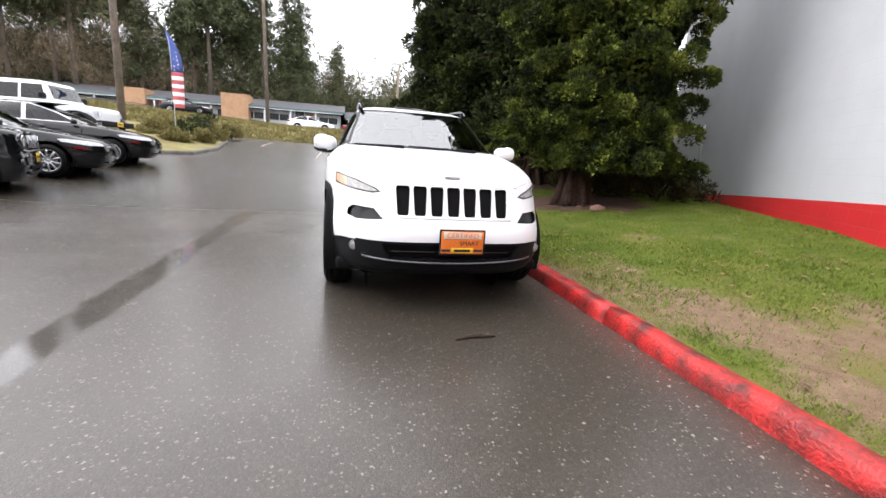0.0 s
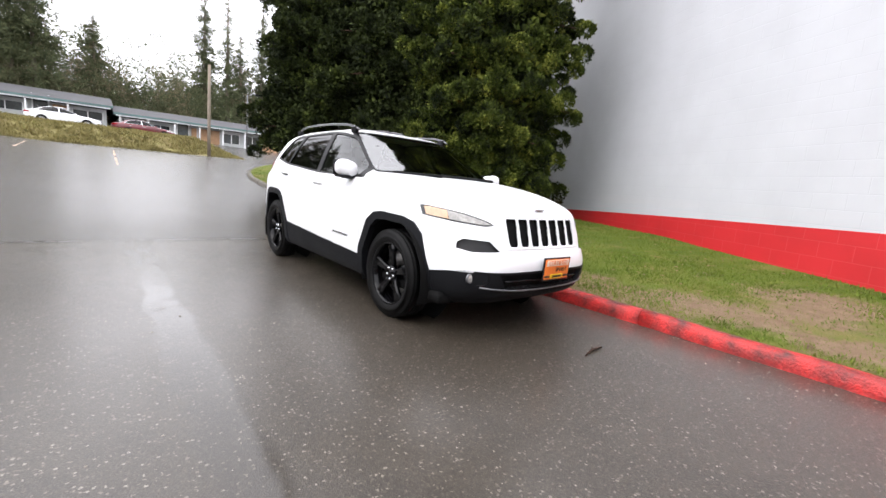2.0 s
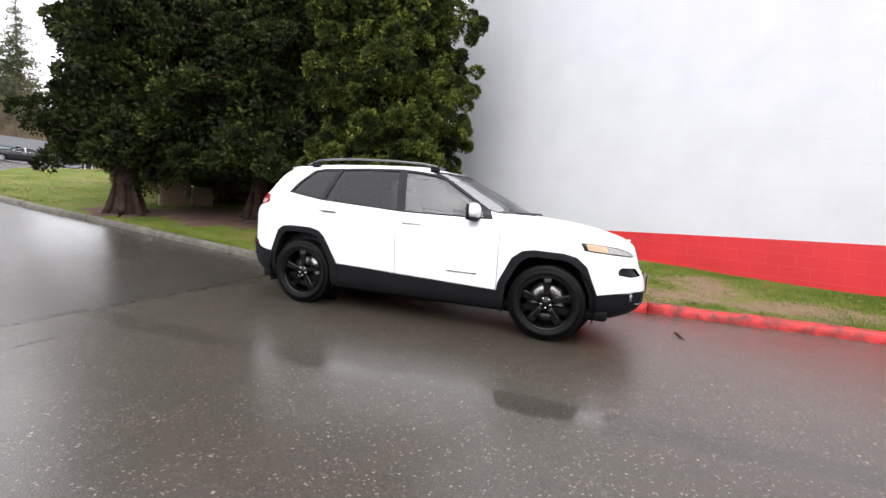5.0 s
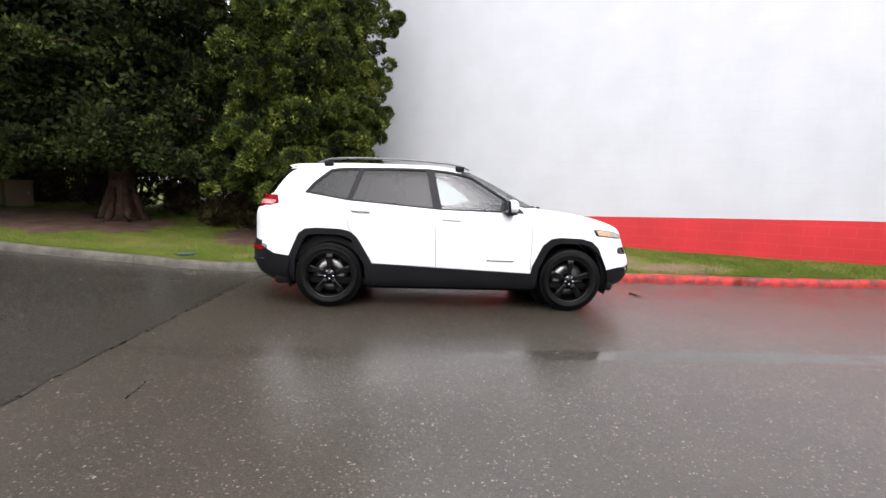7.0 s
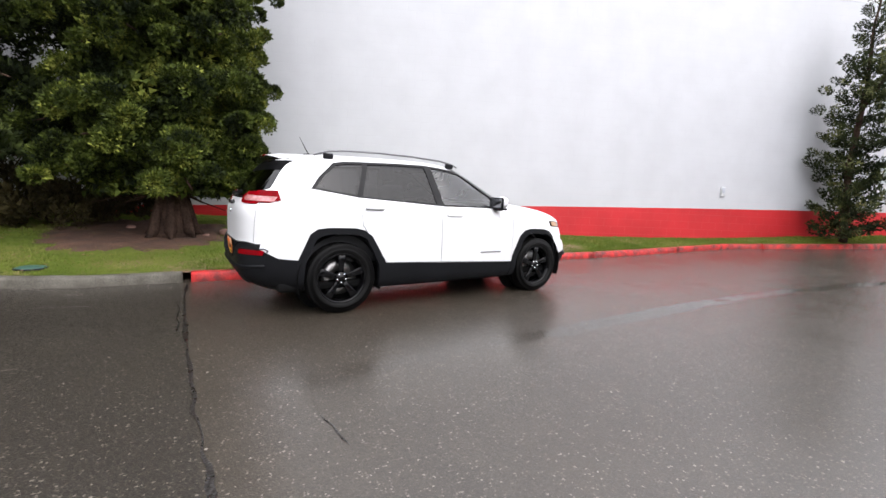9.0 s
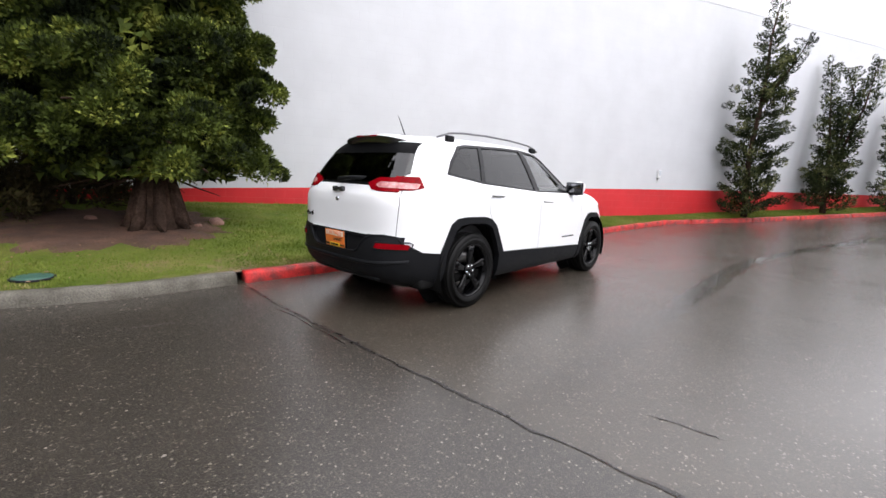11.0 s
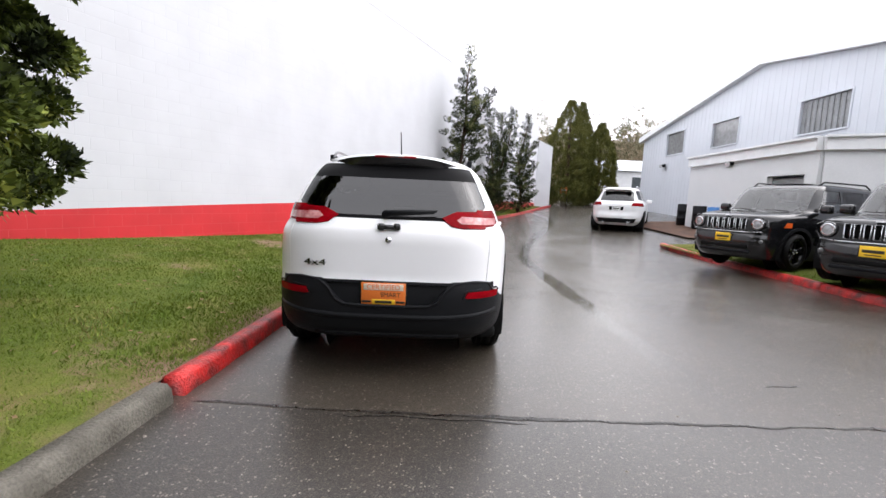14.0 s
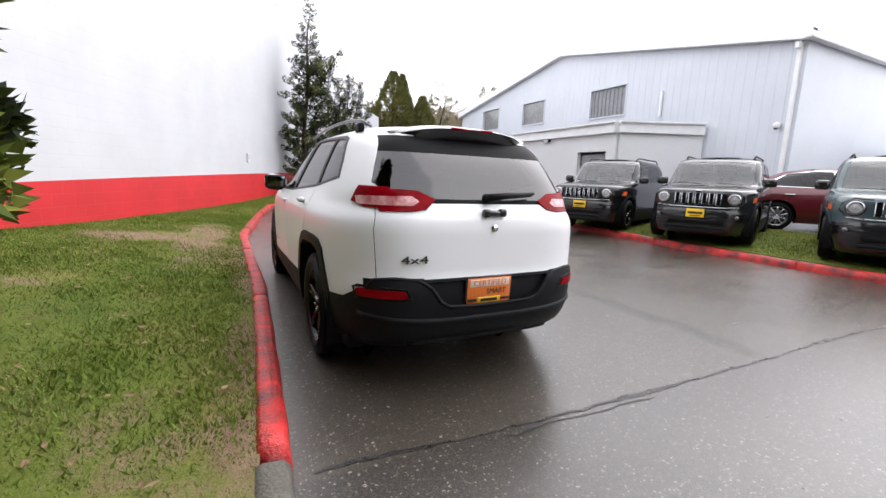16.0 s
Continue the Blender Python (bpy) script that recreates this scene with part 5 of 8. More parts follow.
        part("mirror_glass", moved(box_bm(-0.090, 0.090, -0.003, 0.003, -0.052, 0.056, 0.003), Matrix.Translation((s * 0.928, 0.809, 1.165)) @ Matrix.Rotation(radians(-12 * s), 4, "Z")), MIRROR, mi, "mirror glass")
        # roof rail
        pts = [(s * 0.575, 1.17, 1.57), (s * 0.585, 1.27, 1.605), (s * 0.59, 1.42, 1.630), (s * 0.59, 1.8, 1.650), (s * 0.585, 2.2, 1.656), (s * 0.57, 2.55, 1.648), (s * 0.555, 2.75, 1.630), (s * 0.54, 2.90, 1.58)]
        rl = part("roof_rail", tube(pts, [0.009, 0.011, 0.011, 0.011, 0.011, 0.011, 0.011, 0.009], 8), RAIL, car, "dark grey roof rail")
        for yy, zz in ((1.28, 1.60), (2.76, 1.60)):
            part("rail_foot", box_bm(s * 0.575 - 0.02, s * 0.575 + 0.02, yy - 0.05, yy + 0.05, zz - 0.05, zz + 0.006, 0.008), CLAD, rl)
    # roof spoiler over the rear window
    prof = smoothed([(-0.5, -0.12), (-0.42, -0.02), (-0.25, 0.042), (0.0, 0.06), (0.25, 0.042), (0.42, -0.02), (0.5, -0.12)])
    vs, fs = [], []
    xs = [float(a) for a in np.linspace(-0.50, 0.50, 25)]
    for a in xs:
        e = prof(a)
        drop = 0.085 * (abs(a) / 0.57) ** 2.6
        vs += [(a, 2.98, 1.606 - drop * 1.05), (a, 3.16, 1.597 - drop), (a, 3.235 + e, 1.572 - drop), (a, 3.232 + e, 1.556 - drop), (a, 3.24 + e * 0.5, 1.500 - drop), (a, 3.20, 1.455 - drop)]
    for i in range(24):
        for j in range(5):
            fs.append((i * 6 + j, i * 6 + j + 1, i * 6 + 7 + j, i * 6 + 6 + j))
    spo = raw("spoiler", vs, [q for k, q in enumerate(fs) if k % 5 < 3], PAINT, gate, "white roof spoiler", True)
    raw("spoiler_underside", [(a, b, c - 0.002) for a, b, c in vs], [q[::-1] for k, q in enumerate(fs) if k % 5 >= 2], GLOSS_BLACK, spo, "black spoiler underside", True)
    part("high_brake_lamp", box_bm(-0.15, 0.15, 3.22, 3.294, 1.558, 1.575, 0.006), LAMP_RED, spo, "slim red brake lamp")
    # relief of the rear bumper: edge round the plate recess, ledge, reflector pockets
    run = [(0.74, 0.640), (0.70, 0.700), (0.60, 0.712), (0.47, 0.700), (0.40, 0.655), (0.345, 0.575), (0.29, 0.545), (0.15, 0.538), (0.0, 0.537)]
    run = run + [(-x, z) for x, z in run[-2::-1]]
    part("bumper_edge", tube([(x, on_tail(x, z, 0.006), z) for x, z in run], 0.011, 8), CLAD, car, "raised edge round the plate recess")
    ledge = [(x, on_tail(x, 0.462, 0.004), 0.462 + 0.03 * (abs(x) / 0.7) ** 3) for x in np.linspace(-0.76, 0.76, 25)]
    part("bumper_ledge", tube(ledge, 0.020, 8), CLAD, car, "rounded ledge along the bumper")
    skirt = [(x, on_tail(x, 0.315, 0.004), 0.318) for x in np.linspace(-0.50, 0.50, 17)]
    part("bumper_skirt", tube(skirt, 0.022, 8), CLAD, car)
    for s in (-1, 1):
        rim_pts = [(s * x, on_tail(x, z, 0.006), z) for x, z in ((0.52, 0.600), (0.64, 0.592), (0.775, 0.596), (0.785, 0.650), (0.77, 0.662), (0.64, 0.660), (0.54, 0.652), (0.52, 0.600))]
        part("reflector_rim", tube(rim_pts, 0.007, 6, False), CLAD, car)
    # rear wiper, front wipers, aerial, exhaust
    part("rear_wiper", merge(tube([(0.03, 3.562, 1.160), (-0.14, 3.552, 1.178), (-0.32, 3.535, 1.190)], [0.024, 0.017, 0.008]), tube([(0.03, 3.555, 1.150), (-0.30, 3.538, 1.178)], 0.009), lathe_bm([(0, 0.030), (0.03, 0.026), (0.035, 0.0)], (0.03, 3.535, 1.155))), CLAD, gate, "black rear wiper")
    for pts in ([(0.45, 0.24, 1.165), (0.1, 0.235, 1.172), (-0.18, 0.27, 1.178)], [(-0.22, 0.235, 1.168), (-0.45, 0.28, 1.170), (-0.66, 0.37, 1.172)]):
        part("wiper", tube(pts, [0.014, 0.010, 0.006]), CLAD, car, "black wiper arm")
    aer = part("aerial_base", moved(box_bm(-0.03, 0.03, -0.06, 0.06, 0, 0.03, 0.013), Matrix.Translation((0.0, 2.80, 1.598))), CLAD, car)
    part("aerial", tube([(0, 2.80, 1.62), (0, 2.90, 1.80)], [0.006, 0.003], 6), CLAD, aer, "short black roof aerial")
    part("exhaust", lathe_bm([(-0.12, 0.032), (0.0, 0.034), (0.002, 0.026), (-0.1, 0.026)], (0.52, 3.40, 0.30)), UNDER, car, "dark tailpipe")
    return car


def lathe_bm(profile, centre, n=20, axis="y"):
    v, f = lathe(profile, n, axis, centre)
    return bm_of(v, f)


hero_car()


# ---- trees and plants ----
def plumes(centres, axes, sizes, per, rng, blade=0.19, slim=0.34, wide=0.40, up=0.3):
    """Many short pointed leaves that fill plume-shaped clumps: one vertex array and its triangles."""
    c, a, s = (np.repeat(np.asarray(q, float), per, 0) for q in (centres, axes, sizes))
    n = len(c)
    s = s[:, None]
    ref = np.where(np.abs(a[:, 2:3]) < 0.9, np.array([[0, 0, 1.0]]), np.array([[1.0, 0, 0]]))
    e1 = np.cross(a, ref)
    e1 /= np.linalg.norm(e1, axis=1, keepdims=True)
    e2 = np.cross(a, e1)
    phi, t = rng.uniform(0, 2 * np.pi, n)[:, None], rng.uniform(0, 1, n)[:, None]
    rad = np.cos(phi) * e1 + np.sin(phi) * e2
    w = wide * np.sin(np.pi * (0.12 + 0.80 * t)) * np.sqrt(rng.uniform(0.15, 1, n))[:, None]
    p = c + a * t * s + rad * w * s
    d = a * rng.uniform(0.3, 0.9, n)[:, None] + rad * rng.uniform(0.4, 1.1, n)[:, None] + rng.normal(0, 0.25, (n, 3))
    d[:, 2] += up
    d /= np.linalg.norm(d, axis=1, keepdims=True)
    side = np.cross(d, rng.normal(0, 1, (n, 3)))
    side /= np.linalg.norm(side, axis=1, keepdims=True)
    ln = s * blade * rng.uniform(0.7, 1.35, n)[:, None]
    v = np.stack([p - side * ln * slim * 0.5, p + side * ln * slim * 0.5, p + d * ln], 1).reshape(-1, 3)
    q = np.arange(n) * 3
    f = np.stack([q, q + 1, q + 2], 1)
    return v, f


def leaves_mesh(name, v, f, material, parent, label="", kind=""):
    mesh = bpy.data.meshes.new(name)
    mesh.vertices.add(len(v))
    mesh.vertices.foreach_set("co", v.astype(np.float32).ravel())
    mesh.loops.add(f.size)
    mesh.loops.foreach_set("vertex_index", f.astype(np.int32).ravel())
    mesh.polygons.add(len(f))
    mesh.polygons.foreach_set("loop_start", np.arange(0, f.size, f.shape[1], dtype=np.int32))
    mesh.polygons.foreach_set("loop_total", np.full(len(f), f.shape[1], np.int32))
    mesh.update(calc_edges=True)
    mesh.materials.append(material)
    ob = new(name, mesh)
    if parent is not None:
        ob.parent = parent
    return tagged(ob, label, kind=kind)


def trunk_of(parent, points, radii, material=None, n=12):
    return part("trunk", tube(points, radii, n), material or BARK, parent, "ridged reddish-brown trunk")


def billow_leaves(centres, radii, outs, per, leaf, rng, slim=0.42):
    """Small pointed sprays on rounded billows of foliage, thickest on their outer and upper side."""
    c, r, o = np.repeat(np.asarray(centres, float), per, 0), np.repeat(np.asarray(radii, float), per)[:, None], np.repeat(np.asarray(outs, float), per, 0)
    n = len(c)
    way = rng.normal(0, 1, (n, 3)) + o * 0.55 + np.array([[0, 0, 0.40]])
    way /= np.linalg.norm(way, axis=1, keepdims=True)
    p = c + way * r * np.array([[1.0, 1.0, 0.82]]) * (rng.uniform(0.30, 1.0, n) ** 0.45 * rng.uniform(0.85, 1.15, n))[:, None]
    d = way + rng.normal(0, 0.38, (n, 3))
    d[:, 2] += 0.25
    d /= np.linalg.norm(d, axis=1, keepdims=True)
    side = np.cross(d, rng.normal(0, 1, (n, 3)))
    side /= np.linalg.norm(side, axis=1, keepdims=True)
    ln = (leaf * rng.uniform(0.6, 1.5, n))[:, None]
    v = np.stack([p - side * ln * slim, p + side * ln * slim, p + d * ln], 1).reshape(-1, 3)
    q = np.arange(n) * 3
    return v, np.stack([q, q + 1, q + 2], 1)


def redwood(x, y, z, height, radius, low, boughs, per, seed, material, label, lean=(0, 0), leaf=0.05, trunk_r=0.26, size=(0.26, 0.46), gap=-0.20):
    """A tall evergreen: buttressed trunk, limbs, drooping twigs, and a crown of billows with dark hollows between them."""
    tree = thing("conifer", pose(x, y, z), label, "tree")
    rng = np.random.default_rng(seed)
    pts = [(0, 0, -0.15), (0, 0, 0.12), (0.02, 0.01, 0.5), (0.05, 0.03, 1.5), (lean[0] * 0.5, lean[1] * 0.5, height * 0.5), (lean[0], lean[1], height)]
    trunk_of(tree, pts, [trunk_r * 1.75, trunk_r * 1.35, trunk_r * 1.05, trunk_r * 0.9, trunk_r * 0.55, 0.04], n=14)
    for k in range(7):
        a = k * 0.9 + 0.3
        part("root_flare", tube([(trunk_r * 2.3 * math.cos(a), trunk_r * 2.3 * math.sin(a), -0.08), (trunk_r * 1.4 * math.cos(a), trunk_r * 1.4 * math.sin(a), 0.10), (trunk_r * 0.85 * math.cos(a), trunk_r * 0.85 * math.sin(a), 0.75)], [0.05, 0.10, 0.05], 7), BARK, tree)
    prof = smoothed([(0.0, 0.95), (0.10, 1.0), (0.28, 1.0), (0.55, 0.80), (0.8, 0.45), (1.0, 0.06)])

    def axis(h):
        return lean[0] * (0.6 + 0.4 * h / height), lean[1] * (0.6 + 0.4 * h / height)
    cs, rs, os_ = [], [], []
    for k in range(boughs):
        u = (k + rng.uniform(0, 1)) / boughs
        u = u ** 1.45
        a = k * 2.399 + rng.uniform(-0.6, 0.6)
        h = low + (height - low) * u + 0.35
        lx, ly = axis(h)
        reach = radius * prof(u) * (0.92 + 0.42 * noise.noise(Vector((math.cos(a) * 1.2 + seed, math.sin(a) * 1.2, h * 0.6)))) * rng.uniform(0.8, 1.12)
        reach = min(reach, radius)
        droop = rng.uniform(0.05, 0.32) * reach * (1.0 - u)
        root = np.array([lx * 0.8, ly * 0.8, h + 0.15])
        way = np.array([math.cos(a), math.sin(a), 0.0])
        across = np.array([-math.sin(a), math.cos(a), 0.0])

        def at(t):
            return root + way * reach * t + np.array([0, 0, 0.30 * reach * t * (1 - t) - droop * t * t])
        if k % 3 == 0:
            part("limb", tube([tuple(root - np.array([0, 0, 0.25])), tuple(at(0.5) - np.array([0, 0, 0.1])), tuple(at(0.93))], [0.06, 0.035, 0.010], 5), BARK, tree)
        steps = max(2, int(reach / (size[0] * 0.95)))
        for s in range(steps):
            t = 0.34 + 0.66 * (s + rng.uniform(0.2, 0.8)) / steps
            wide = rng.uniform(-0.30, 0.30) * reach * (0.35 + 0.65 * t)
            c = at(t) + across * wide - np.array([0, 0, abs(wide) * 0.35]) + rng.normal(0, 0.06, 3)
            if c[2] > height or math.hypot(c[0] - lx, c[1] - ly) > radius * 1.02 or noise.noise(Vector((c[0] * 1.3 + seed, c[1] * 1.3, c[2] * 1.5))) < gap:
                continue
            cs.append(c)
            rs.append(rng.uniform(*size) * (1.0 - 0.35 * u) * (1.12 - 0.45 * t))
            os_.append((way[0], way[1], 0.15))
    twigs = []
    for k in range(30):
        a, q = k * 2.4, radius * rng.uniform(0.35, 0.62)
        h = low + rng.uniform(-0.05, 0.45)
        tip = (q * math.cos(a) + lean[0] * 0.6, q * math.sin(a) + lean[1] * 0.6, h - 0.12)
        twigs.append(tube([(lean[0] * 0.5, lean[1] * 0.5, h + 0.25), (tip[0] * 0.55, tip[1] * 0.55, h + 0.02), tip], [0.022, 0.014, 0.005], 4))
    tagged(part("twigs", merge(*twigs), BARK, tree, "bare drooping twigs"), kind="stuff")
    v, f = billow_leaves(cs, rs, os_, per, leaf, rng)
    # sparse dark inner foliage
    m = boughs * 260
    hh = rng.uniform(low + 0.1, height * 0.92, m)
    uu = (hh - low) / (height - low)
    rr = radius * np.array([prof(float(q)) for q in uu]) * np.sqrt(rng.uniform(0.02, 0.42, m))
    aa = rng.uniform(0, 2 * np.pi, m)
    p = np.stack([rr * np.cos(aa) + lean[0] * 0.8, rr * np.sin(aa) + lean[1] * 0.8, hh], 1)
    d = rng.normal(0, 1, (m, 3))
    d /= np.linalg.norm(d, axis=1, keepdims=True)
    s = np.cross(d, rng.normal(0, 1, (m, 3)))
    s /= np.linalg.norm(s, axis=1, keepdims=True)
    w = np.stack([p - s * 0.045, p + s * 0.045, p + d * 0.13], 1).reshape(-1, 3)
    q = np.arange(m) * 3
    f = np.concatenate([f, np.stack([q, q + 1, q + 2], 1) + len(v)])
    v = np.concatenate([v, w])
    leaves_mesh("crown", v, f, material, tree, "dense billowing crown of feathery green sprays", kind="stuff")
    return tree


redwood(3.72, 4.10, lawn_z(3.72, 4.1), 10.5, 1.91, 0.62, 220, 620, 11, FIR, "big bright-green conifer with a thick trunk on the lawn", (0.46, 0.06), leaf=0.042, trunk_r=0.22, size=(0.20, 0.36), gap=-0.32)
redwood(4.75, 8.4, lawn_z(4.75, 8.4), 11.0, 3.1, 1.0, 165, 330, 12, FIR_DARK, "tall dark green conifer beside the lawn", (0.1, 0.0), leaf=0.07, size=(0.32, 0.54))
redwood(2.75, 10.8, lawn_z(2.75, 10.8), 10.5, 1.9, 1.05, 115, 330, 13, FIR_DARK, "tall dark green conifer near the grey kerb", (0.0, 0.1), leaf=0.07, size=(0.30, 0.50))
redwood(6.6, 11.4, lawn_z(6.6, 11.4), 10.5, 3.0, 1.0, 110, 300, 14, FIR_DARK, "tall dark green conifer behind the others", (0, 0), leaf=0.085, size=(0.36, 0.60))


def juniper(x, y, stems, seed, label):
    """A narrow twisted evergreen: each stem is its points and the reach of its tufts at foot, middle and tip; pads of foliage with gaps between."""
    base = lawn_z(x, y)
    tree = thing("juniper", pose(x, y, base), label, "tree", "junipers along the white wall")
    rng = np.random.default_rng(seed)
    cs, ax, sz = [], [], []
    for k, (pts, reaches) in enumerate(stems):
        pts = [(a, b, c - (base if c > 0 else 0)) for a, b, c in pts]
        hs = [q[2] for q in pts]
        trunk_of(tree, pts, [float(r) for r in np.linspace(0.10 if k == 0 else 0.05, 0.008, len(pts))], BARK, 7)
        high = hs[-1] - hs[0]
        count = int(24 * high)
        for i in range(count):
            u = (i + rng.uniform(0, 1)) / count
            h = hs[0] + high * u
            p = np.array([np.interp(h, hs, [q[0] for q in pts]), np.interp(h, hs, [q[1] for q in pts]), h])
            a = i * 2.399 + rng.uniform(-0.7, 0.7)
            reach = np.interp(u, [0, 0.5, 1], reaches) * rng.uniform(0.55, 1.40) * (1.0 + 0.5 * noise.noise(Vector((math.cos(a) + seed, math.sin(a), h * 1.1))))
            reach = max(reach, 0.10)
            d = np.array([math.cos(a), math.sin(a), rng.uniform(0.1, 0.6)])
            d /= np.linalg.norm(d)
            steps = max(1, int(round(reach / 0.26)))
            for s in range(steps):
                q = p + d * reach * (s + 0.35) / steps
                q[2] += 0.12 * reach * ((s + 0.35) / steps) ** 2
                if x + q[0] > wall_x(y + q[1]) - 0.15 or q[2] < 0.12:
                    continue
                for side in (-1, 1) if s else (0,):
                    e = d + np.array([-d[1], d[0], 0]) * side * 0.75 + np.array([0, 0, 0.35]) + rng.normal(0, 0.18, 3)
                    cs.append(q + rng.normal(0, 0.02, 3))
                    ax.append(e / np.linalg.norm(e))
                    sz.append(rng.uniform(0.28, 0.42) * (1.0 - 0.3 * u))
    v, f = plumes(cs, ax, np.array(sz), 85, rng, 0.17, 0.55, 0.30)
    leaves_mesh("crown", v, f, JUNIPER, tree, "shaggy upswept dark green tufts", kind="stuff")
    return tree


juniper(-1.15, -10.9, [([(0, 0, -0.1), (0.10, 0.10, 2.4), (-0.05, 0.30, 4.4), (-0.02, 0.38, 5.8), (-0.16, 0.46, 7.08)], (0.78, 0.60, 0.10)), ([(-0.05, 0.28, 3.9), (-0.55, 0.75, 4.6), (-0.98, 0.98, 5.40)], (0.16, 0.20, 0.08))], 21, "tall twisted juniper with a side spire against the white wall")
juniper(-2.95, -14.5, [([(0, 0, -0.1), (0.02, 0.0, 1.8), (0.20, 0.05, 3.4), (0.48, 0.0, 5.75)], (0.62, 0.42, 0.08)), ([(0.0, 0.0, 1.2), (-0.10, 0.1, 3.2), (-0.25, 0.2, 4.6), (0.05, 0.1, 5.50)], (0.55, 0.36, 0.10)), ([(-0.2, 0.2, 2.8), (-0.55, 0.2, 4.2), (-0.70, 0.1, 5.60)], (0.34, 0.30, 0.08))], 22, "forked twisted juniper against the white wall")
juniper(-4.75, -17.9, [([(0, 0, -0.1), (-0.15, 0, 1.6), (0.10, 0, 3.6), (-0.20, -0.1, 5.0), (-0.38, -0.1, 6.20)], (0.66, 0.52, 0.10)), ([(-0.1, 0, 3.2), (-0.5, 0, 4.0), (-0.90, -0.1, 4.75)], (0.20, 0.22, 0.08)), ([(-0.1, 0, 2.4), (-0.5, 0, 2.9), (-0.85, 0.0, 3.55)], (0.18, 0.16, 0.06))], 23, "leaning twisted juniper against the white wall")


def cypress(x, y, z, h, r, seed, label):
    tree = thing("cypress", pose(x, y, z), label, "tree", "cypresses by the sheds")
    rng = np.random.default_rng(seed)
    trunk_of(tree, [(0, 0, -0.1), (0, 0, h * 0.5), (0, 0, h)], [0.2, 0.12, 0.02], n=8)
    prof = smoothed([(0, 0.88), (0.15, 1.0), (0.45, 0.97), (0.72, 0.66), (0.90, 0.27), (1, 0.03)])
    cs, ax, sz = [], [], []
    for i in range(1500):
        u, a = rng.uniform(0, 1) ** 1.2, rng.uniform(0, 2 * math.pi)
        rr = r * prof(u) * (0.80 + 0.16 * noise.noise(Vector((3 * math.cos(a), 3 * math.sin(a), u * 8 + seed)))) * rng.uniform(0.85, 1.0)
        cs.append((rr * math.cos(a), rr * math.sin(a), h * u * 0.97))
        d = np.array([math.cos(a) * 0.6, math.sin(a) * 0.6, 1.0])
        ax.append(d / np.linalg.norm(d))
        sz.append(rng.uniform(0.30, 0.55) * (1 - 0.4 * u))
    v, f = plumes(cs, ax, np.array(sz), 64, rng, 0.24, 0.40, 0.32)
    leaves_mesh("crown", v, f, CYPRESS, tree, "dense upright olive-green foliage", kind="stuff")


cypress(-9.65, -25.6, road_z(-9.65, -25.6), 7.7, 2.05, 31, "broad upright cypress with dense olive-green foliage")
cypress(-11.1, -27.6, road_z(-11.1, -27.6), 7.9, 1.35, 32, "upright cypress standing behind its neighbour")
cypress(-12.0, -25.6, road_z(-12.0, -25.6), 6.0, 1.45, 33, "smaller upright cypress with dense olive-green foliage")


def fir(x, y, z, h, r, seed, first=0.25, dense=1.0):
    """A far fir: bare lower trunk, whorls of drooping boughs with ragged gaps."""
    tree = thing("fir", pose(x, y, z), "tall dark fir standing behind the low buildings", "tree", "firs on the far side")
    rng = np.random.default_rng(seed)
    part("trunk", tube([(0, 0, -0.3), (0, 0, h * 0.5), (0, 0, h)], [0.28, 0.17, 0.02], 6), BARK_GREY, tree)
    cs, ax, sz = [], [], []
    whorls = int(h * 1.7 * dense)
    for k in range(whorls):
        u = first + (1 - first) * k / whorls
        rr = r * (1 - (u - first) / (1 - first)) ** 0.75 + 0.25
        for i in range(rng.integers(5, 9)):
            a = rng.uniform(0, 2 * math.pi)
            q = rr * rng.uniform(0.45, 1.1)
            d = np.array([math.cos(a), math.sin(a), -0.22 + rng.normal(0, 0.12)])
            cs.append((0, 0, h * u + rng.uniform(-0.3, 0.3)))
            ax.append(d / np.linalg.norm(d))
            sz.append(q)
    v, f = plumes(cs, ax, np.array(sz), 120, rng, 0.13, 0.34, 0.20, 0.05)
    leaves_mesh("crown", v, f, FAR_FIR, tree, "ragged drooping dark boughs", kind="stuff")


rt = random.Random(5)
for x, y, h, r in ((-47, 55, 25, 5.0), (-42, 52, 24, 4.6), (-38, 57, 26, 4.6), (-31, 56, 25, 4.6), (-34, 58, 24, 4.0), (-29, 61, 25, 4.4), (-25.8, 60, 26, 3.0), (-20.5, 62, 24, 4.2), (-18, 60, 27, 4.4), (-15, 64, 25, 4.2), (-12, 62, 26, 2.4), (-9, 63, 25, 3.2), (-7.2, 62, 24, 2.6), (11.3, 61, 19.5, 2.0), (9.9, 68, 22, 2.5), (13.6, 64, 15, 2.8), (17, 66, 22, 3.2), (19.6, 66, 23, 3.4), (22.5, 67, 21, 3.0), (-2.2, 66, 13, 2.4), (26, 70, 20, 4.0), (31, 72, 22, 4.0)):
    fir(x, y, road_z(x, y), h, r, int(h * 10 + x * 3 + 500), rt.uniform(0.12, 0.42))


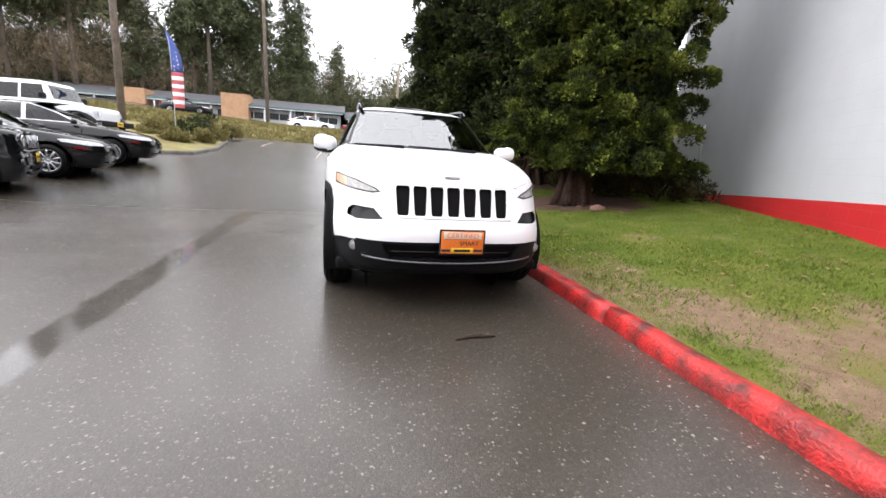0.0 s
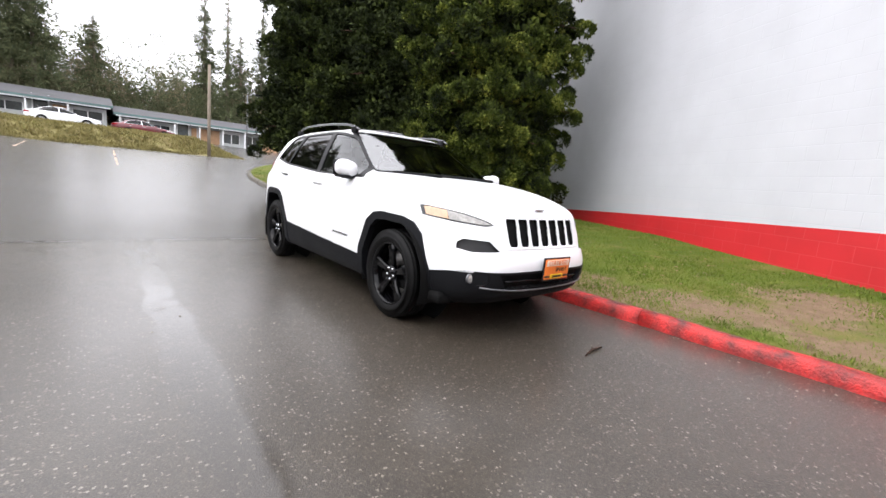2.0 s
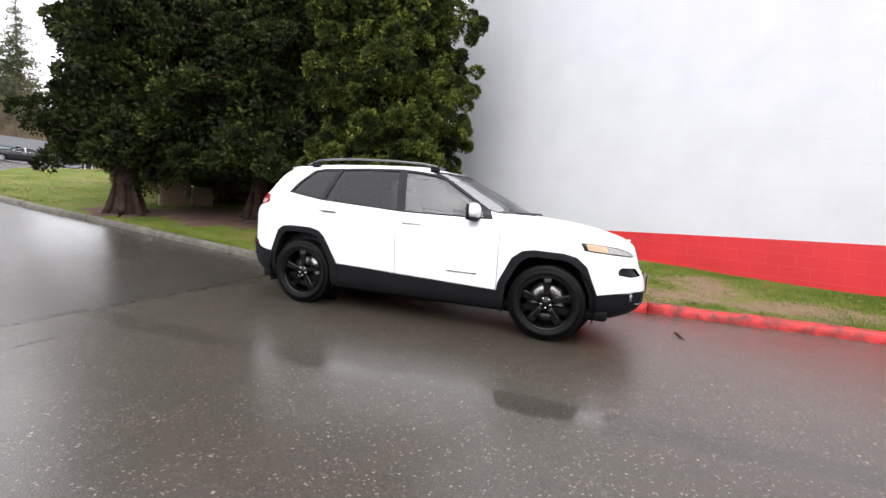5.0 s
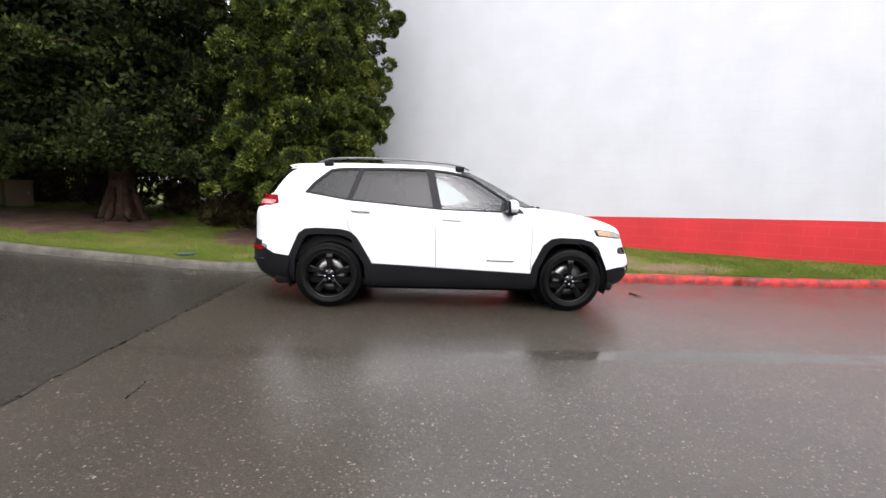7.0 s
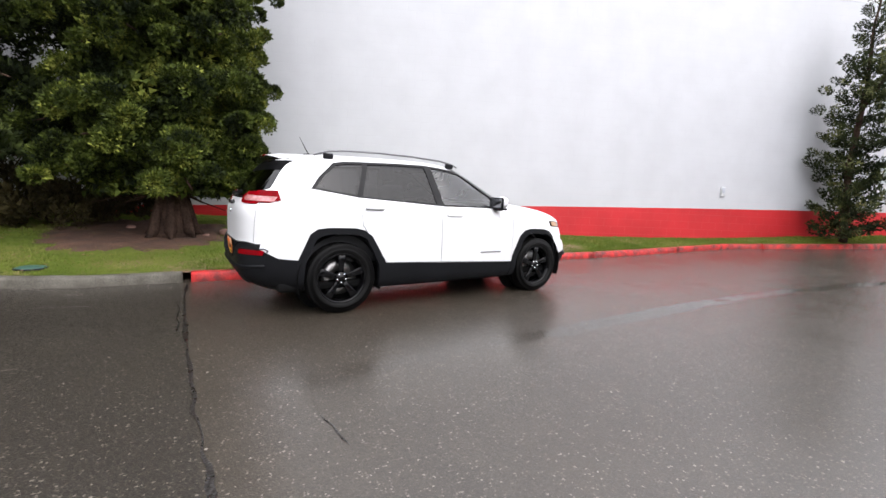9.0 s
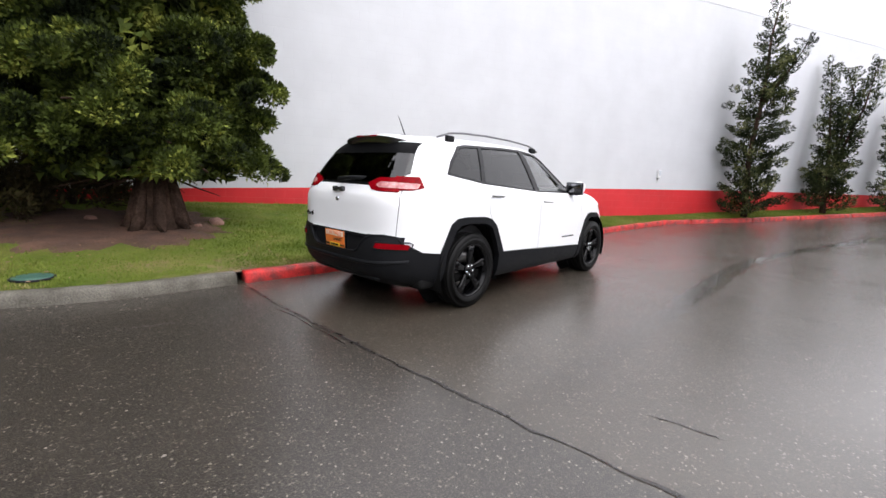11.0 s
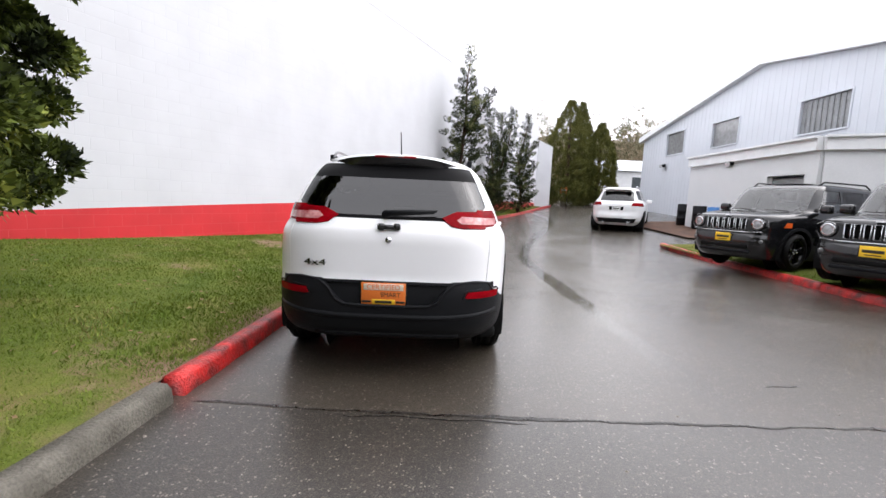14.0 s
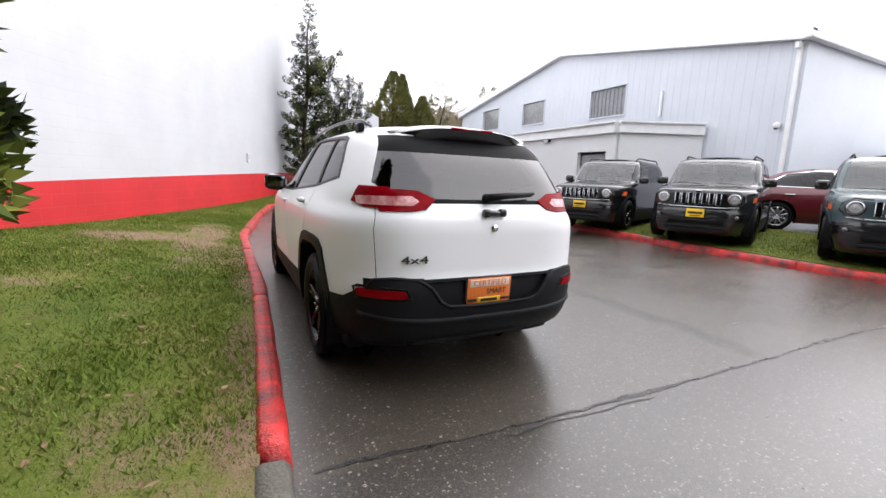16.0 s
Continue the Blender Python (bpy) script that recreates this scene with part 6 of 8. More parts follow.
def wood(name, label, x0, x1, y0, y1, count, h0, h1, material, seed, z_of, blade, fat, lift=0.0):
    """Far woods as one mass of boughs or twigs."""
    rng = np.random.default_rng(seed)
    cs, ax, sz = [], [], []
    for i in range(count):
        x, y = rng.uniform(x0, x1), rng.uniform(y0, y1)
        h = rng.uniform(h0, h1)
        for k in range(14):
            u = rng.uniform(0.02, 1)
            a = rng.uniform(0, 2 * math.pi)
            w = fat * (1 - 0.75 * u)
            cs.append((x + w * math.cos(a) * 0.4, y + w * math.sin(a) * 0.4, z_of(x, y) + lift + h * u * 0.9))
            d = np.array([math.cos(a) * 0.55, math.sin(a) * 0.55, 0.7 if material is FAR_TWIG else 0.15])
            ax.append(d / np.linalg.norm(d))
            sz.append(fat * rng.uniform(0.6, 1.2) * (1.1 - 0.7 * u))
    v, f = plumes(cs, ax, np.array(sz), 44 if material is FAR_TWIG else 52, rng, blade, 0.045 if material is FAR_TWIG else 0.4, 0.42)
    return tagged(leaves_mesh(name, v, f, material, None), label, "woodland", kind="stuff")


HILL = surf("wooded_slope", (0.19, 0.155, 0.115), 0.4, 0.35, 2.2, 0.95, 0.03, 1.0, second=(0.11, 0.105, 0.07), mix=0.5, world_pos=True, spec=0.05)


def hill(y0, y1, crest, label):
    """A wooded slope far behind the buildings, with an uneven crest."""
    xs = [float(x) for x in np.arange(-150, 121, 3)]
    ys = [float(y) for y in np.linspace(y0, y1, 14)]
    v, f = [], []
    for y in ys:
        t = (y - y0) / (y1 - y0)
        rise = t * t * (3 - 2 * t)
        for x in xs:
            b = road_z(x, y0) - 0.5
            top = crest(x) + 1.6 * noise.noise(Vector((x * 0.09, y * 0.05, 2.0))) + 1.3 * noise.noise(Vector((x * 0.4, y * 0.1, 4.0)))
            v.append((x, y, b + (top - b) * rise))
    w = len(xs)
    for j in range(len(ys) - 1):
        for i in range(w - 1):
            f.append((j * w + i, j * w + i + 1, (j + 1) * w + i + 1, (j + 1) * w + i))
    return tagged(raw("wooded_hill", v, f, HILL, smooth=True), label, "hillside", kind="structure")


hill(76, 104, lambda x: 13.0 - 3.5 * min(max((x + 2) / 16, 0), 1), "far brown-green wooded slope behind the shops")
hill(-62, -92, lambda x: 16.0, "far brown wooded slope behind the sheds")
wood("far_wood", "far line of mixed green firs", -60, 10, 76, 100, 130, 14, 21, FAR_FIR, 41, road_z, 0.20, 3.4)
wood("far_wood", "far line of lower mixed firs", 8, 60, 78, 110, 100, 10, 15, FAR_FIR, 47, road_z, 0.20, 3.2)
wood("bare_wood", "bare brown winter trees behind the buildings", -60, 34, 60, 74, 330, 6, 12, FAR_TWIG, 42, road_z, 0.24, 2.5)
wood("far_wood", "belt of green conifers close behind the shops", -9, 13, 59, 70, 130, 6, 10, FAR_FIR, 48, road_z, 0.16, 2.0)
wood("far_wood", "dark green conifers behind the low buildings", -50, -9, 62, 72, 170, 9, 19, FAR_FIR, 49, road_z, 0.16, 2.4)
wood("bare_wood", "tall bare brown trees at the end of the shops", -80, -24, 54, 70, 150, 12, 20, FAR_TWIG, 46, road_z, 0.24, 3.0)
wood("far_wood", "far green woods behind the sheds", -75, 10, -86, -58, 150, 11, 17.5, FAR_FIR, 43, road_z, 0.20, 3.6)
wood("bare_wood", "bare brown trees on the slope behind the sheds", -60, 0, -75, -45, 330, 10, 17, FAR_TWIG, 44, road_z, 0.24, 2.8)


def shrub(x, y, z, rx, ry, h, material, seed, label, count=90, per=60, size=0.3, name="shrub"):
    sh = thing(name, pose(x, y, z), label, "shrub")
    rng = np.random.default_rng(seed)
    cs, ax, sz = [], [], []
    stems = []
    for i in range(count):
        a, e = rng.uniform(0, 2 * math.pi), math.acos(rng.uniform(0.0, 1))
        q = rng.uniform(0.55, 0.95) * (1 + 0.2 * noise.noise(Vector((math.cos(a) * 2, math.sin(a) * 2, e + seed))))
        c = np.array([rx * q * math.sin(e) * math.cos(a), ry * q * math.sin(e) * math.sin(a), h * q * math.cos(e)])
        cs.append(c)
        d = c / max(np.linalg.norm(c), 0.05) + np.array([0, 0, 0.5])
        ax.append(d / np.linalg.norm(d))
        sz.append(size * rng.uniform(0.7, 1.3))
    for k in range(5):
        a = k * 1.26
        stems.append(tube([(0, 0, -0.08), (rx * 0.3 * math.cos(a), ry * 0.3 * math.sin(a), h * 0.45), (rx * 0.55 * math.cos(a), ry * 0.55 * math.sin(a), h * 0.8)], [0.03, 0.02, 0.008], 5))
    part("stems", merge(*stems), BARK, sh)
    v, f = plumes(cs, ax, np.array(sz), per, rng, 0.30, 0.40, 0.42)
    leaves_mesh("leaves", v, f, material, sh, "", kind="stuff")
    return sh


for i, (x, y, rx, ry, h) in enumerate(((6.9, 7.2, 0.9, 1.2, 1.55), (6.6, 9.2, 0.9, 1.3, 1.7), (6.4, 11.3, 0.9, 1.3, 1.6), (6.6, 13.6, 1.0, 1.4, 1.7), (7.0, 15.9, 1.0, 1.4, 1.6))):
    tagged(shrub(x, y, lawn_z(x, y), rx, ry, h, HEDGE, 60 + i, "overgrown brown-green hedge shrub behind the conifers", 150, 60, 0.36, "hedge_shrub"), group="hedge shrubs")
shrub(6.1, 4.7, lawn_z(6.1, 4.7), 1.1, 0.8, 0.75, HEDGE, 70, "low brown-green shrub at the foot of the white wall", 110, 60, 0.3)
shrub(5.2, 5.9, lawn_z(5.2, 5.9), 0.8, 0.8, 0.6, HEDGE, 71, "low straggly shrub beside the conifer", 80, 60, 0.3)
for i, (x, y, r, h) in enumerate(((-7.7, 18.6, 0.8, 0.85), (-7.9, 21.6, 0.8, 1.1), (-6.9, 17.6, 0.35, 0.4), (-7.0, 20.0, 0.45, 0.5), (-8.8, 17.6, 0.6, 0.55), (-6.9, 22.6, 0.5, 0.5), (-9.3, 20.0, 0.7, 0.7), (-7.6, 16.4, 0.4, 0.35), (-8.6, 23.6, 0.6, 0.6))):
    tagged(shrub(x, y, road_z(x, y) + 0.14, r, r, h, JUNIPER if i < 2 else DRY, 80 + i, "rounded shrub in the planted island" if i < 2 else "small yellowed shrub in the planted island", 80, 50, 0.28), group="island shrubs")


# ---- grass ----
def grass(name, label, count, spot, material, seed, size=0.05, z_of=lawn_z, slim=0.11):
    rng = np.random.default_rng(seed)
    pts = []
    while len(pts) < count:
        x, y, k = spot(rng)
        g = noise.noise(Vector((x * 0.8, y * 0.8, 7.0))) + 0.5 * noise.noise(Vector((x * 2.6, y * 2.6, 1.0)))
        if g < -0.75 + 0.2 * rng.uniform():
            continue
        pts.append((x, y, z_of(x, y) - 0.004, k * (1 + 0.5 * g)))
    p = np.array(pts)
    n = len(p)
    d = rng.normal(0, 0.55, (n, 3))
    d[:, 2] = 1.0
    d /= np.linalg.norm(d, axis=1, keepdims=True)
    side = np.cross(d, rng.normal(0, 1, (n, 3)))
    side /= np.linalg.norm(side, axis=1, keepdims=True)
    ln = (size * p[:, 3] * rng.uniform(0.6, 1.5, n))[:, None]
    b = p[:, :3]
    v = np.stack([b - side * ln * slim, b + side * ln * slim, b + d * ln], 1).reshape(-1, 3)
    q = np.arange(n) * 3
    return tagged(leaves_mesh(name, v, np.stack([q, q + 1, q + 2], 1), material, None), label, "grass", kind="stuff")


def dirt_here(x, y):
    """How bare the lawn is, 0 to 1: worn strip behind the kerb, trodden patches, the ground under the conifer."""
    w = 0.5 * noise.noise(Vector((x * 2.2, y * 2.2, 3.0))) + 0.3 * noise.noise(Vector((x * 6, y * 6, 5.0)))

    def spot(cx, cy, rx, ry, soft=0.9):
        d = math.hypot((x - cx) / rx, (y - cy) / ry) + 0.9 * w
        return min(max((1.0 + soft * 0.5 - d) / soft, 0.0), 1.0)
    strip = min(max((0.42 + 0.5 * w - (x - kerb_x(y))) / 0.30, 0.0), 1.0) * min(max((3.9 - y) / 1.5, 0.0), 1.0) * min(max((y + 4.0) / 1.0, 0.0), 1.0)
    return max(strip * 0.9, spot(1.85, -2.3, 0.42, 1.7), spot(2.55, -2.1, 0.9, 0.5), 0.75 * spot(2.95, 0.95, 0.35, 0.3), 0.35 * spot(2.3, 2.45, 0.3, 0.32), 0.35 * spot(1.75, 3.1, 0.22, 0.4), spot(4.1, 4.6, 1.5, 1.5))


def near_spot(rng):
    while True:
        y = rng.uniform(-5.5, 8.5)
        x = kerb_x(y) + 0.14 + (min(wall_x(y), kerb_x(y) + 5.5) - kerb_x(y) - 0.16) * rng.uniform(0, 1) ** 1.15
        if x > kerb_x(y) + 0.14 and rng.uniform() > 0.88 * dirt_here(x, y):
            return x, y, 1.0


def far_spot(rng):
    while True:
        y = rng.uniform(-24, 27) if rng.uniform() < 0.6 else rng.uniform(-14, 16)
        x = kerb_x(y) + 0.14 + rng.uniform(0, 1) * (wall_x(y) - kerb_x(y) - 0.16 if y < 5 else 7.0)
        if rng.uniform() > 0.9 * dirt_here(x, y):
            return x, y, 1.3


grass("lawn_grass", "short green lawn grass with yellowed blades", 330000, near_spot, GRASS, 91, 0.017, slim=0.16)
grass("lawn_grass", "short green lawn grass along the wall and trees", 110000, far_spot, GRASS, 92, 0.026, slim=0.17)
grass("display_grass", "short grass under the parked cars", 42000, lambda r: (r.uniform(-10.2, -6.75), r.uniform(-5.6, 5.0), 1.2), GRASS, 93, 0.024, island_z, 0.16)
grass("berm_grass", "rough yellow-brown growth on the bank", 60000, lambda r: (r.uniform(-24, 4.5), 25.4 + 8 * r.uniform(0, 1) ** 1.4, 2.2), DRY, 94, 0.055, berm_z, 0.22)


# ---- metal shed across the lane ----
def ribbed_wall(name, parent, x, y0, y1, z0, top_of, holes, material, pitch=0.30, out=1):
    """Sheet-metal wall in the plane x, with raised ribs and real openings."""
    ys = {y0, y1}
    for k in range(int((y1 - y0) / pitch)):
        a = y0 + (k + 0.5) * pitch
        ys |= {a - 0.035, a - 0.018, a + 0.018, a + 0.035}
    for h in holes:
        ys |= {h[0], h[1]}
    ys = sorted(v for v in ys if y0 <= v <= y1)
    zc = sorted({z0} | {h[2] for h in holes} | {h[3] for h in holes})

    def bulge(y):
        q = abs(((y - y0) / pitch) % 1.0 - 0.5) * pitch
        return 0.010 if q < 0.02 else 0.0
    verts, faces = [], []
    for a, b in zip(ys, ys[1:]):
        if b - a < 1e-4:
            continue
        mid = (a + b) / 2
        levels = [z for z in zc if z < min(top_of(a), top_of(b)) - 0.01] + [None]
        for z, zn in zip(levels, levels[1:]):
            zm = z + 0.01
            if any(h[0] < mid < h[1] and h[2] <= zm < h[3] for h in holes):
                continue
            k = len(verts)
            verts += [(x + out * bulge(a), a, z), (x + out * bulge(b), b, z), (x + out * bulge(b), b, top_of(b) if zn is None else zn), (x + out * bulge(a), a, top_of(a) if zn is None else zn)]
            faces.append((k, k + 1, k + 2, k + 3))
    return raw(name, verts, faces, material, parent)


SLAT = surf("grey_blind", (0.22, 0.23, 0.24), 0.3, 3, 20, 0.6)


def shed_window(parent, x, y0, y1, z0, z1, bars):
    w = part("window_frame", merge(box_bm(x - 0.12, x + 0.03, y0, y0 + 0.06, z0, z1), box_bm(x - 0.12, x + 0.03, y1 - 0.06, y1, z0, z1), box_bm(x - 0.12, x + 0.03, y0 + 0.06, y1 - 0.06, z1 - 0.06, z1), box_bm(x - 0.12, x + 0.05, y0 + 0.06, y1 - 0.06, z0, z0 + 0.06)), METAL_WHITE, parent, "", False)
    part("pane", box_bm(x - 0.10, x - 0.08, y0 + 0.06, y1 - 0.06, z0 + 0.06, z1 - 0.06), SHED_PANE, w, "hazy grey window pane", False)
    for k in range(bars):
        a = y0 + 0.06 + (y1 - y0 - 0.12) * (k + 0.5) / bars
        part("blind_slat", box_bm(x - 0.075, x - 0.06, a - 0.06, a + 0.06, z0 + 0.08, z1 - 0.08), SLAT, w, "grey vertical blind slat", False)


shed = thing("shed", pose(0.2, -0.25, -0.26), "large pale sheet-metal shed with a low gable", "building")
SX, G = -13.2, 0.3


def gable(y):
    return 7.56 - 0.178 * abs(y + 10.8)


holes = [(-8.88, -6.87, 4.33, 5.60), (-13.82, -11.92, 4.48, 5.70), (-17.9, -16.04, 4.52, 5.80)]
ribbed_wall("front_wall", shed, SX, -20.6, -0.88, G, gable, holes, METAL_WHITE)
part("side_wall", box_bm(-34, SX - 0.02, -0.98, -0.88, G, gable(-0.9)), METAL_WHITE, shed, "", False)
part("side_wall", box_bm(-34, SX - 0.02, -20.6, -20.5, G, gable(-20.6)), METAL_WHITE, shed, "", False)
for a, b in ((-20.8, -10.8), (-10.8, -0.7)):
    bm = bm_of([(SX + 0.25, a, gable(a) + 0.02), (SX + 0.25, b, gable(b) + 0.02), (-34, b, gable(b) + 0.02), (-34, a, gable(a) + 0.02), (SX + 0.25, a, gable(a) + 0.14), (SX + 0.25, b, gable(b) + 0.14), (-34, b, gable(b) + 0.14), (-34, a, gable(a) + 0.14)], [(0, 1, 2, 3), (4, 7, 6, 5), (0, 4, 5, 1), (1, 5, 6, 2), (2, 6, 7, 3), (3, 7, 4, 0)])
    part("roof", bm, METAL_WHITE, shed, "", False)
    bm = bm_of([(SX + 0.26, a, gable(a) - 0.13), (SX + 0.26, b, gable(b) - 0.13), (SX + 0.26, b, gable(b) + 0.17), (SX + 0.26, a, gable(a) + 0.17), (SX + 0.02, a, gable(a) - 0.13), (SX + 0.02, b, gable(b) - 0.13), (SX + 0.02, b, gable(b) + 0.17), (SX + 0.02, a, gable(a) + 0.17)], [(0, 1, 2, 3), (4, 7, 6, 5), (0, 4, 5, 1), (2, 6, 7, 3), (0, 3, 7, 4), (1, 5, 6, 2)])
    part("gable_trim", bm, TRIM_WHITE, shed, "", False)
part("gutter", box_bm(-34, SX + 0.3, -0.86, -0.66, gable(-0.8) - 0.12, gable(-0.8) + 0.05, 0.02), TRIM_WHITE, shed, "", False)
part("downspout", merge(box_bm(SX + 0.03, SX + 0.13, -1.06, -0.96, G, gable(-1) - 0.35), box_bm(SX + 0.03, SX + 0.28, -1.06, -0.96, gable(-1) - 0.35, gable(-1) - 0.2)), TRIM_WHITE, shed, "", False)
for (a, b, c, d), n in zip(holes, (9, 0, 0)):
    shed_window(shed, SX, a, b, c, d, n)
part("room_behind", box_bm(-20, -19.9, -19, -2, G, 5.5), STUCCO, shed, "", False)
# lean-to in front, with a splayed corner
L, K, E = (-10.8, -10.85), (-10.8, -4.9), (SX, -3.55)


def lean_wall(a, b, z0, z1, holes=(), thick=0.12):
    d = Vector((b[0] - a[0], b[1] - a[1], 0))
    ln = d.length
    bms = []
    cuts = sorted({0.0, ln} | {h[0] for h in holes} | {h[1] for h in holes})
    for u, w in zip(cuts, cuts[1:]):
        hole = [h for h in holes if h[0] <= (u + w) / 2 <= h[1]]
        spans = [(z0, z1)] if not hole else [(hole[0][3], z1)]
        for p, q in spans:
            bms.append(box_bm(u, w, -thick, 0, p, q))
    m = Matrix.Translation((a[0], a[1], 0)) @ Matrix.Rotation(math.atan2(d.y, d.x), 4, "Z")
    return moved(merge(*bms), m)


part("lean_to_wall", lean_wall(L, K, G, 3.35, [(4.18, 5.55, 0.0, 2.70)]), LEAN, shed, "", False)
part("lean_to_wall", lean_wall(K, E, G, 3.35), LEAN, shed, "", False)
part("lean_to_wall", lean_wall((SX, -10.85), L, G, 3.35), LEAN, shed, "", False)
for a, b in ((L, K), (K, E), ((SX, -10.85), L)):
    part("lean_to_fascia", moved(lean_wall(a, b, 3.30, 3.62, (), 0.20), Matrix.Translation((0.06, 0.02, 0))), TRIM_WHITE, shed, "", False)
    part("fascia_cap", moved(lean_wall(a, b, 3.62, 3.68, (), 0.26), Matrix.Translation((0.10, 0.03, 0))), TRIM_WHITE, shed, "", False)
part("lean_to_roof", bm_of([(L[0], L[1], 3.6), (K[0], K[1], 3.6), (E[0], E[1], 3.7), (SX, L[1], 3.75)], [(0, 1, 2, 3)]), ROOF_GREY, shed, "", False)
dr = part("roller_door", box_bm(-10.95, -10.90, -6.67, -5.30, G, 2.62), STUCCO, shed, "grey roller door", False)
for k in range(9):
    part("door_slat", box_bm(-10.90, -10.885, -6.67, -5.30, 0.45 + k * 0.24, 0.45 + k * 0.24 + 0.215, 0.006), surf("grey_door_slat", (0.30, 0.31, 0.32), 0.1, 2, 30, 0.5) if k == 0 else bpy.data.materials["grey_door_slat"], dr)
part("door_frame", merge(box_bm(-10.86, -10.76, -6.75, -6.67, G, 2.78), box_bm(-10.86, -10.76, -5.30, -5.22, G, 2.78), box_bm(-10.86, -10.76, -6.67, -5.30, 2.70, 2.78)), TRIM_WHITE, shed, "", False)
part("lean_to_downspout", box_bm(-10.78, -10.70, -10.8, -10.72, G, 3.3), TRIM_WHITE, shed, "", False)


def wall_lamp(m):
    lamp = thing("wall_lamp", m, "small dark flood lamp fixed to the metal wall", "lamp", "flood lamps")
    part("bracket", box_bm(-0.02, 0.10, -0.05, 0.05, -0.05, 0.05, 0.01), CLAD, lamp)
    part("housing", moved(box_bm(0.06, 0.26, -0.16, 0.16, -0.09, 0.07, 0.02), Matrix.Rotation(radians(15), 4, "Y")), CLAD, lamp)
    part("lens", moved(box_bm(0.24, 0.27, -0.13, 0.13, -0.08, 0.05, 0.005), Matrix.Rotation(radians(15), 4, "Y")), LAMP_CLEAR, lamp)


wall_lamp(pose(-10.60, -8.69, 3.05))
wall_lamp(pose(SX + 0.22, -18.0, 3.79))
cctv = thing("security_camera", pose(SX + 0.22, -1.5, 3.19), "small white security camera on a wall bracket", "camera")
part("bracket", box_bm(-0.02, 0.16, -0.03, 0.03, 0.0, 0.05, 0.01), TRIM_WHITE, cctv)
part("housing", lathe_bm([(-0.09, 0.0), (-0.09, 0.07), (0.0, 0.085), (0.06, 0.07), (0.09, 0.0)], (0.17, 0, -0.03), 16, "z"), TRIM_WHITE, cctv)
part("dome", lathe_bm([(-0.13, 0.0), (-0.12, 0.04), (-0.09, 0.06)], (0.17, 0, -0.03), 16, "z"), GLOSS_BLACK, cctv)
part("vent_pipe", box_bm(SX + 0.02, SX + 0.10, -5.28, -5.20, 4.1, 5.0, 0.01), TRIM_WHITE, shed, "", False)

# planting bed, drums and bins in front of the shed
v, f = sheet([-12.6, -11.5, -10.5, -9.4, -8.6], [-13.0, -11.5, -10.0, -8.5, -7.6], lambda x, y: road_z(x, y) + 0.06)
tagged(raw("bark_bed", v, f, MULCH, smooth=True), "brown bark bed beside the lean-to", "planting bed", kind="structure")


def drum(x, y, material, label, r=0.29, h=0.88):
    d = thing("drum", pose(x, y, road_z(x, y) + 0.06), label, "drum")
    part("shell", lathe_bm([(0.0, 0.0), (0.0, r), (h * 0.31, r), (h * 0.33, r + 0.014), (h * 0.36, r), (h * 0.64, r), (h * 0.66, r + 0.014), (h * 0.69, r), (h - 0.02, r), (h, r - 0.01), (h - 0.015, r - 0.03), (h - 0.015, 0.0)], (0, 0, 0), 24, "z"), material, d)
    part("bung", lathe_bm([(h - 0.02, 0.03), (h + 0.01, 0.03), (h + 0.01, 0.0)], (r * 0.6, 0, 0), 10, "z"), STEEL, d)


drum(-10.55, -9.3, BLUE_PLASTIC, "blue plastic drum standing by the shed")
drum(-10.45, -10.05, CLAD, "black plastic drum standing by the shed")
drum(-10.6, -11.4, CLAD, "black plastic drum standing by the shed")

# small sign in front of the cypresses, low hut behind them
sg = thing("sign_post", pose(-9.3, -24.9, road_z(-9.3, -24.9)), "brown post with a small red and white sign", "sign")
part("post", box_bm(-0.16, 0.16, -0.06, 0.06, -0.1, 1.0, 0.02), WOOD_POLE, sg)
part("panel", box_bm(-0.24, 0.24, 0.04, 0.07, 0.95, 1.4, 0.01), SIGN_ORANGE, sg)
part("panel_bar", box_bm(-0.18, 0.18, 0.07, 0.078, 1.1, 1.25, 0.004), TRIM_WHITE, sg)
hut = thing("low_building", pose(-17.5, -33, road_z(-17.5, -33)), "low white building with a grey roof behind the sheds", "building")
part("wall", box_bm(-3.5, 3.5, -3, 3, -0.3, 2.4), TRIM_WHITE, hut, "", False)
part("roof", prism([(-3.4, 2.4), (3.4, 2.4), (0, 3.6)], -3.8, 3.8), METAL_WHITE, hut, "", False)
part("window", box_bm(-1.0, 1.0, 2.98, 3.03, 1.0, 1.9), WINDOW, hut, "", False)


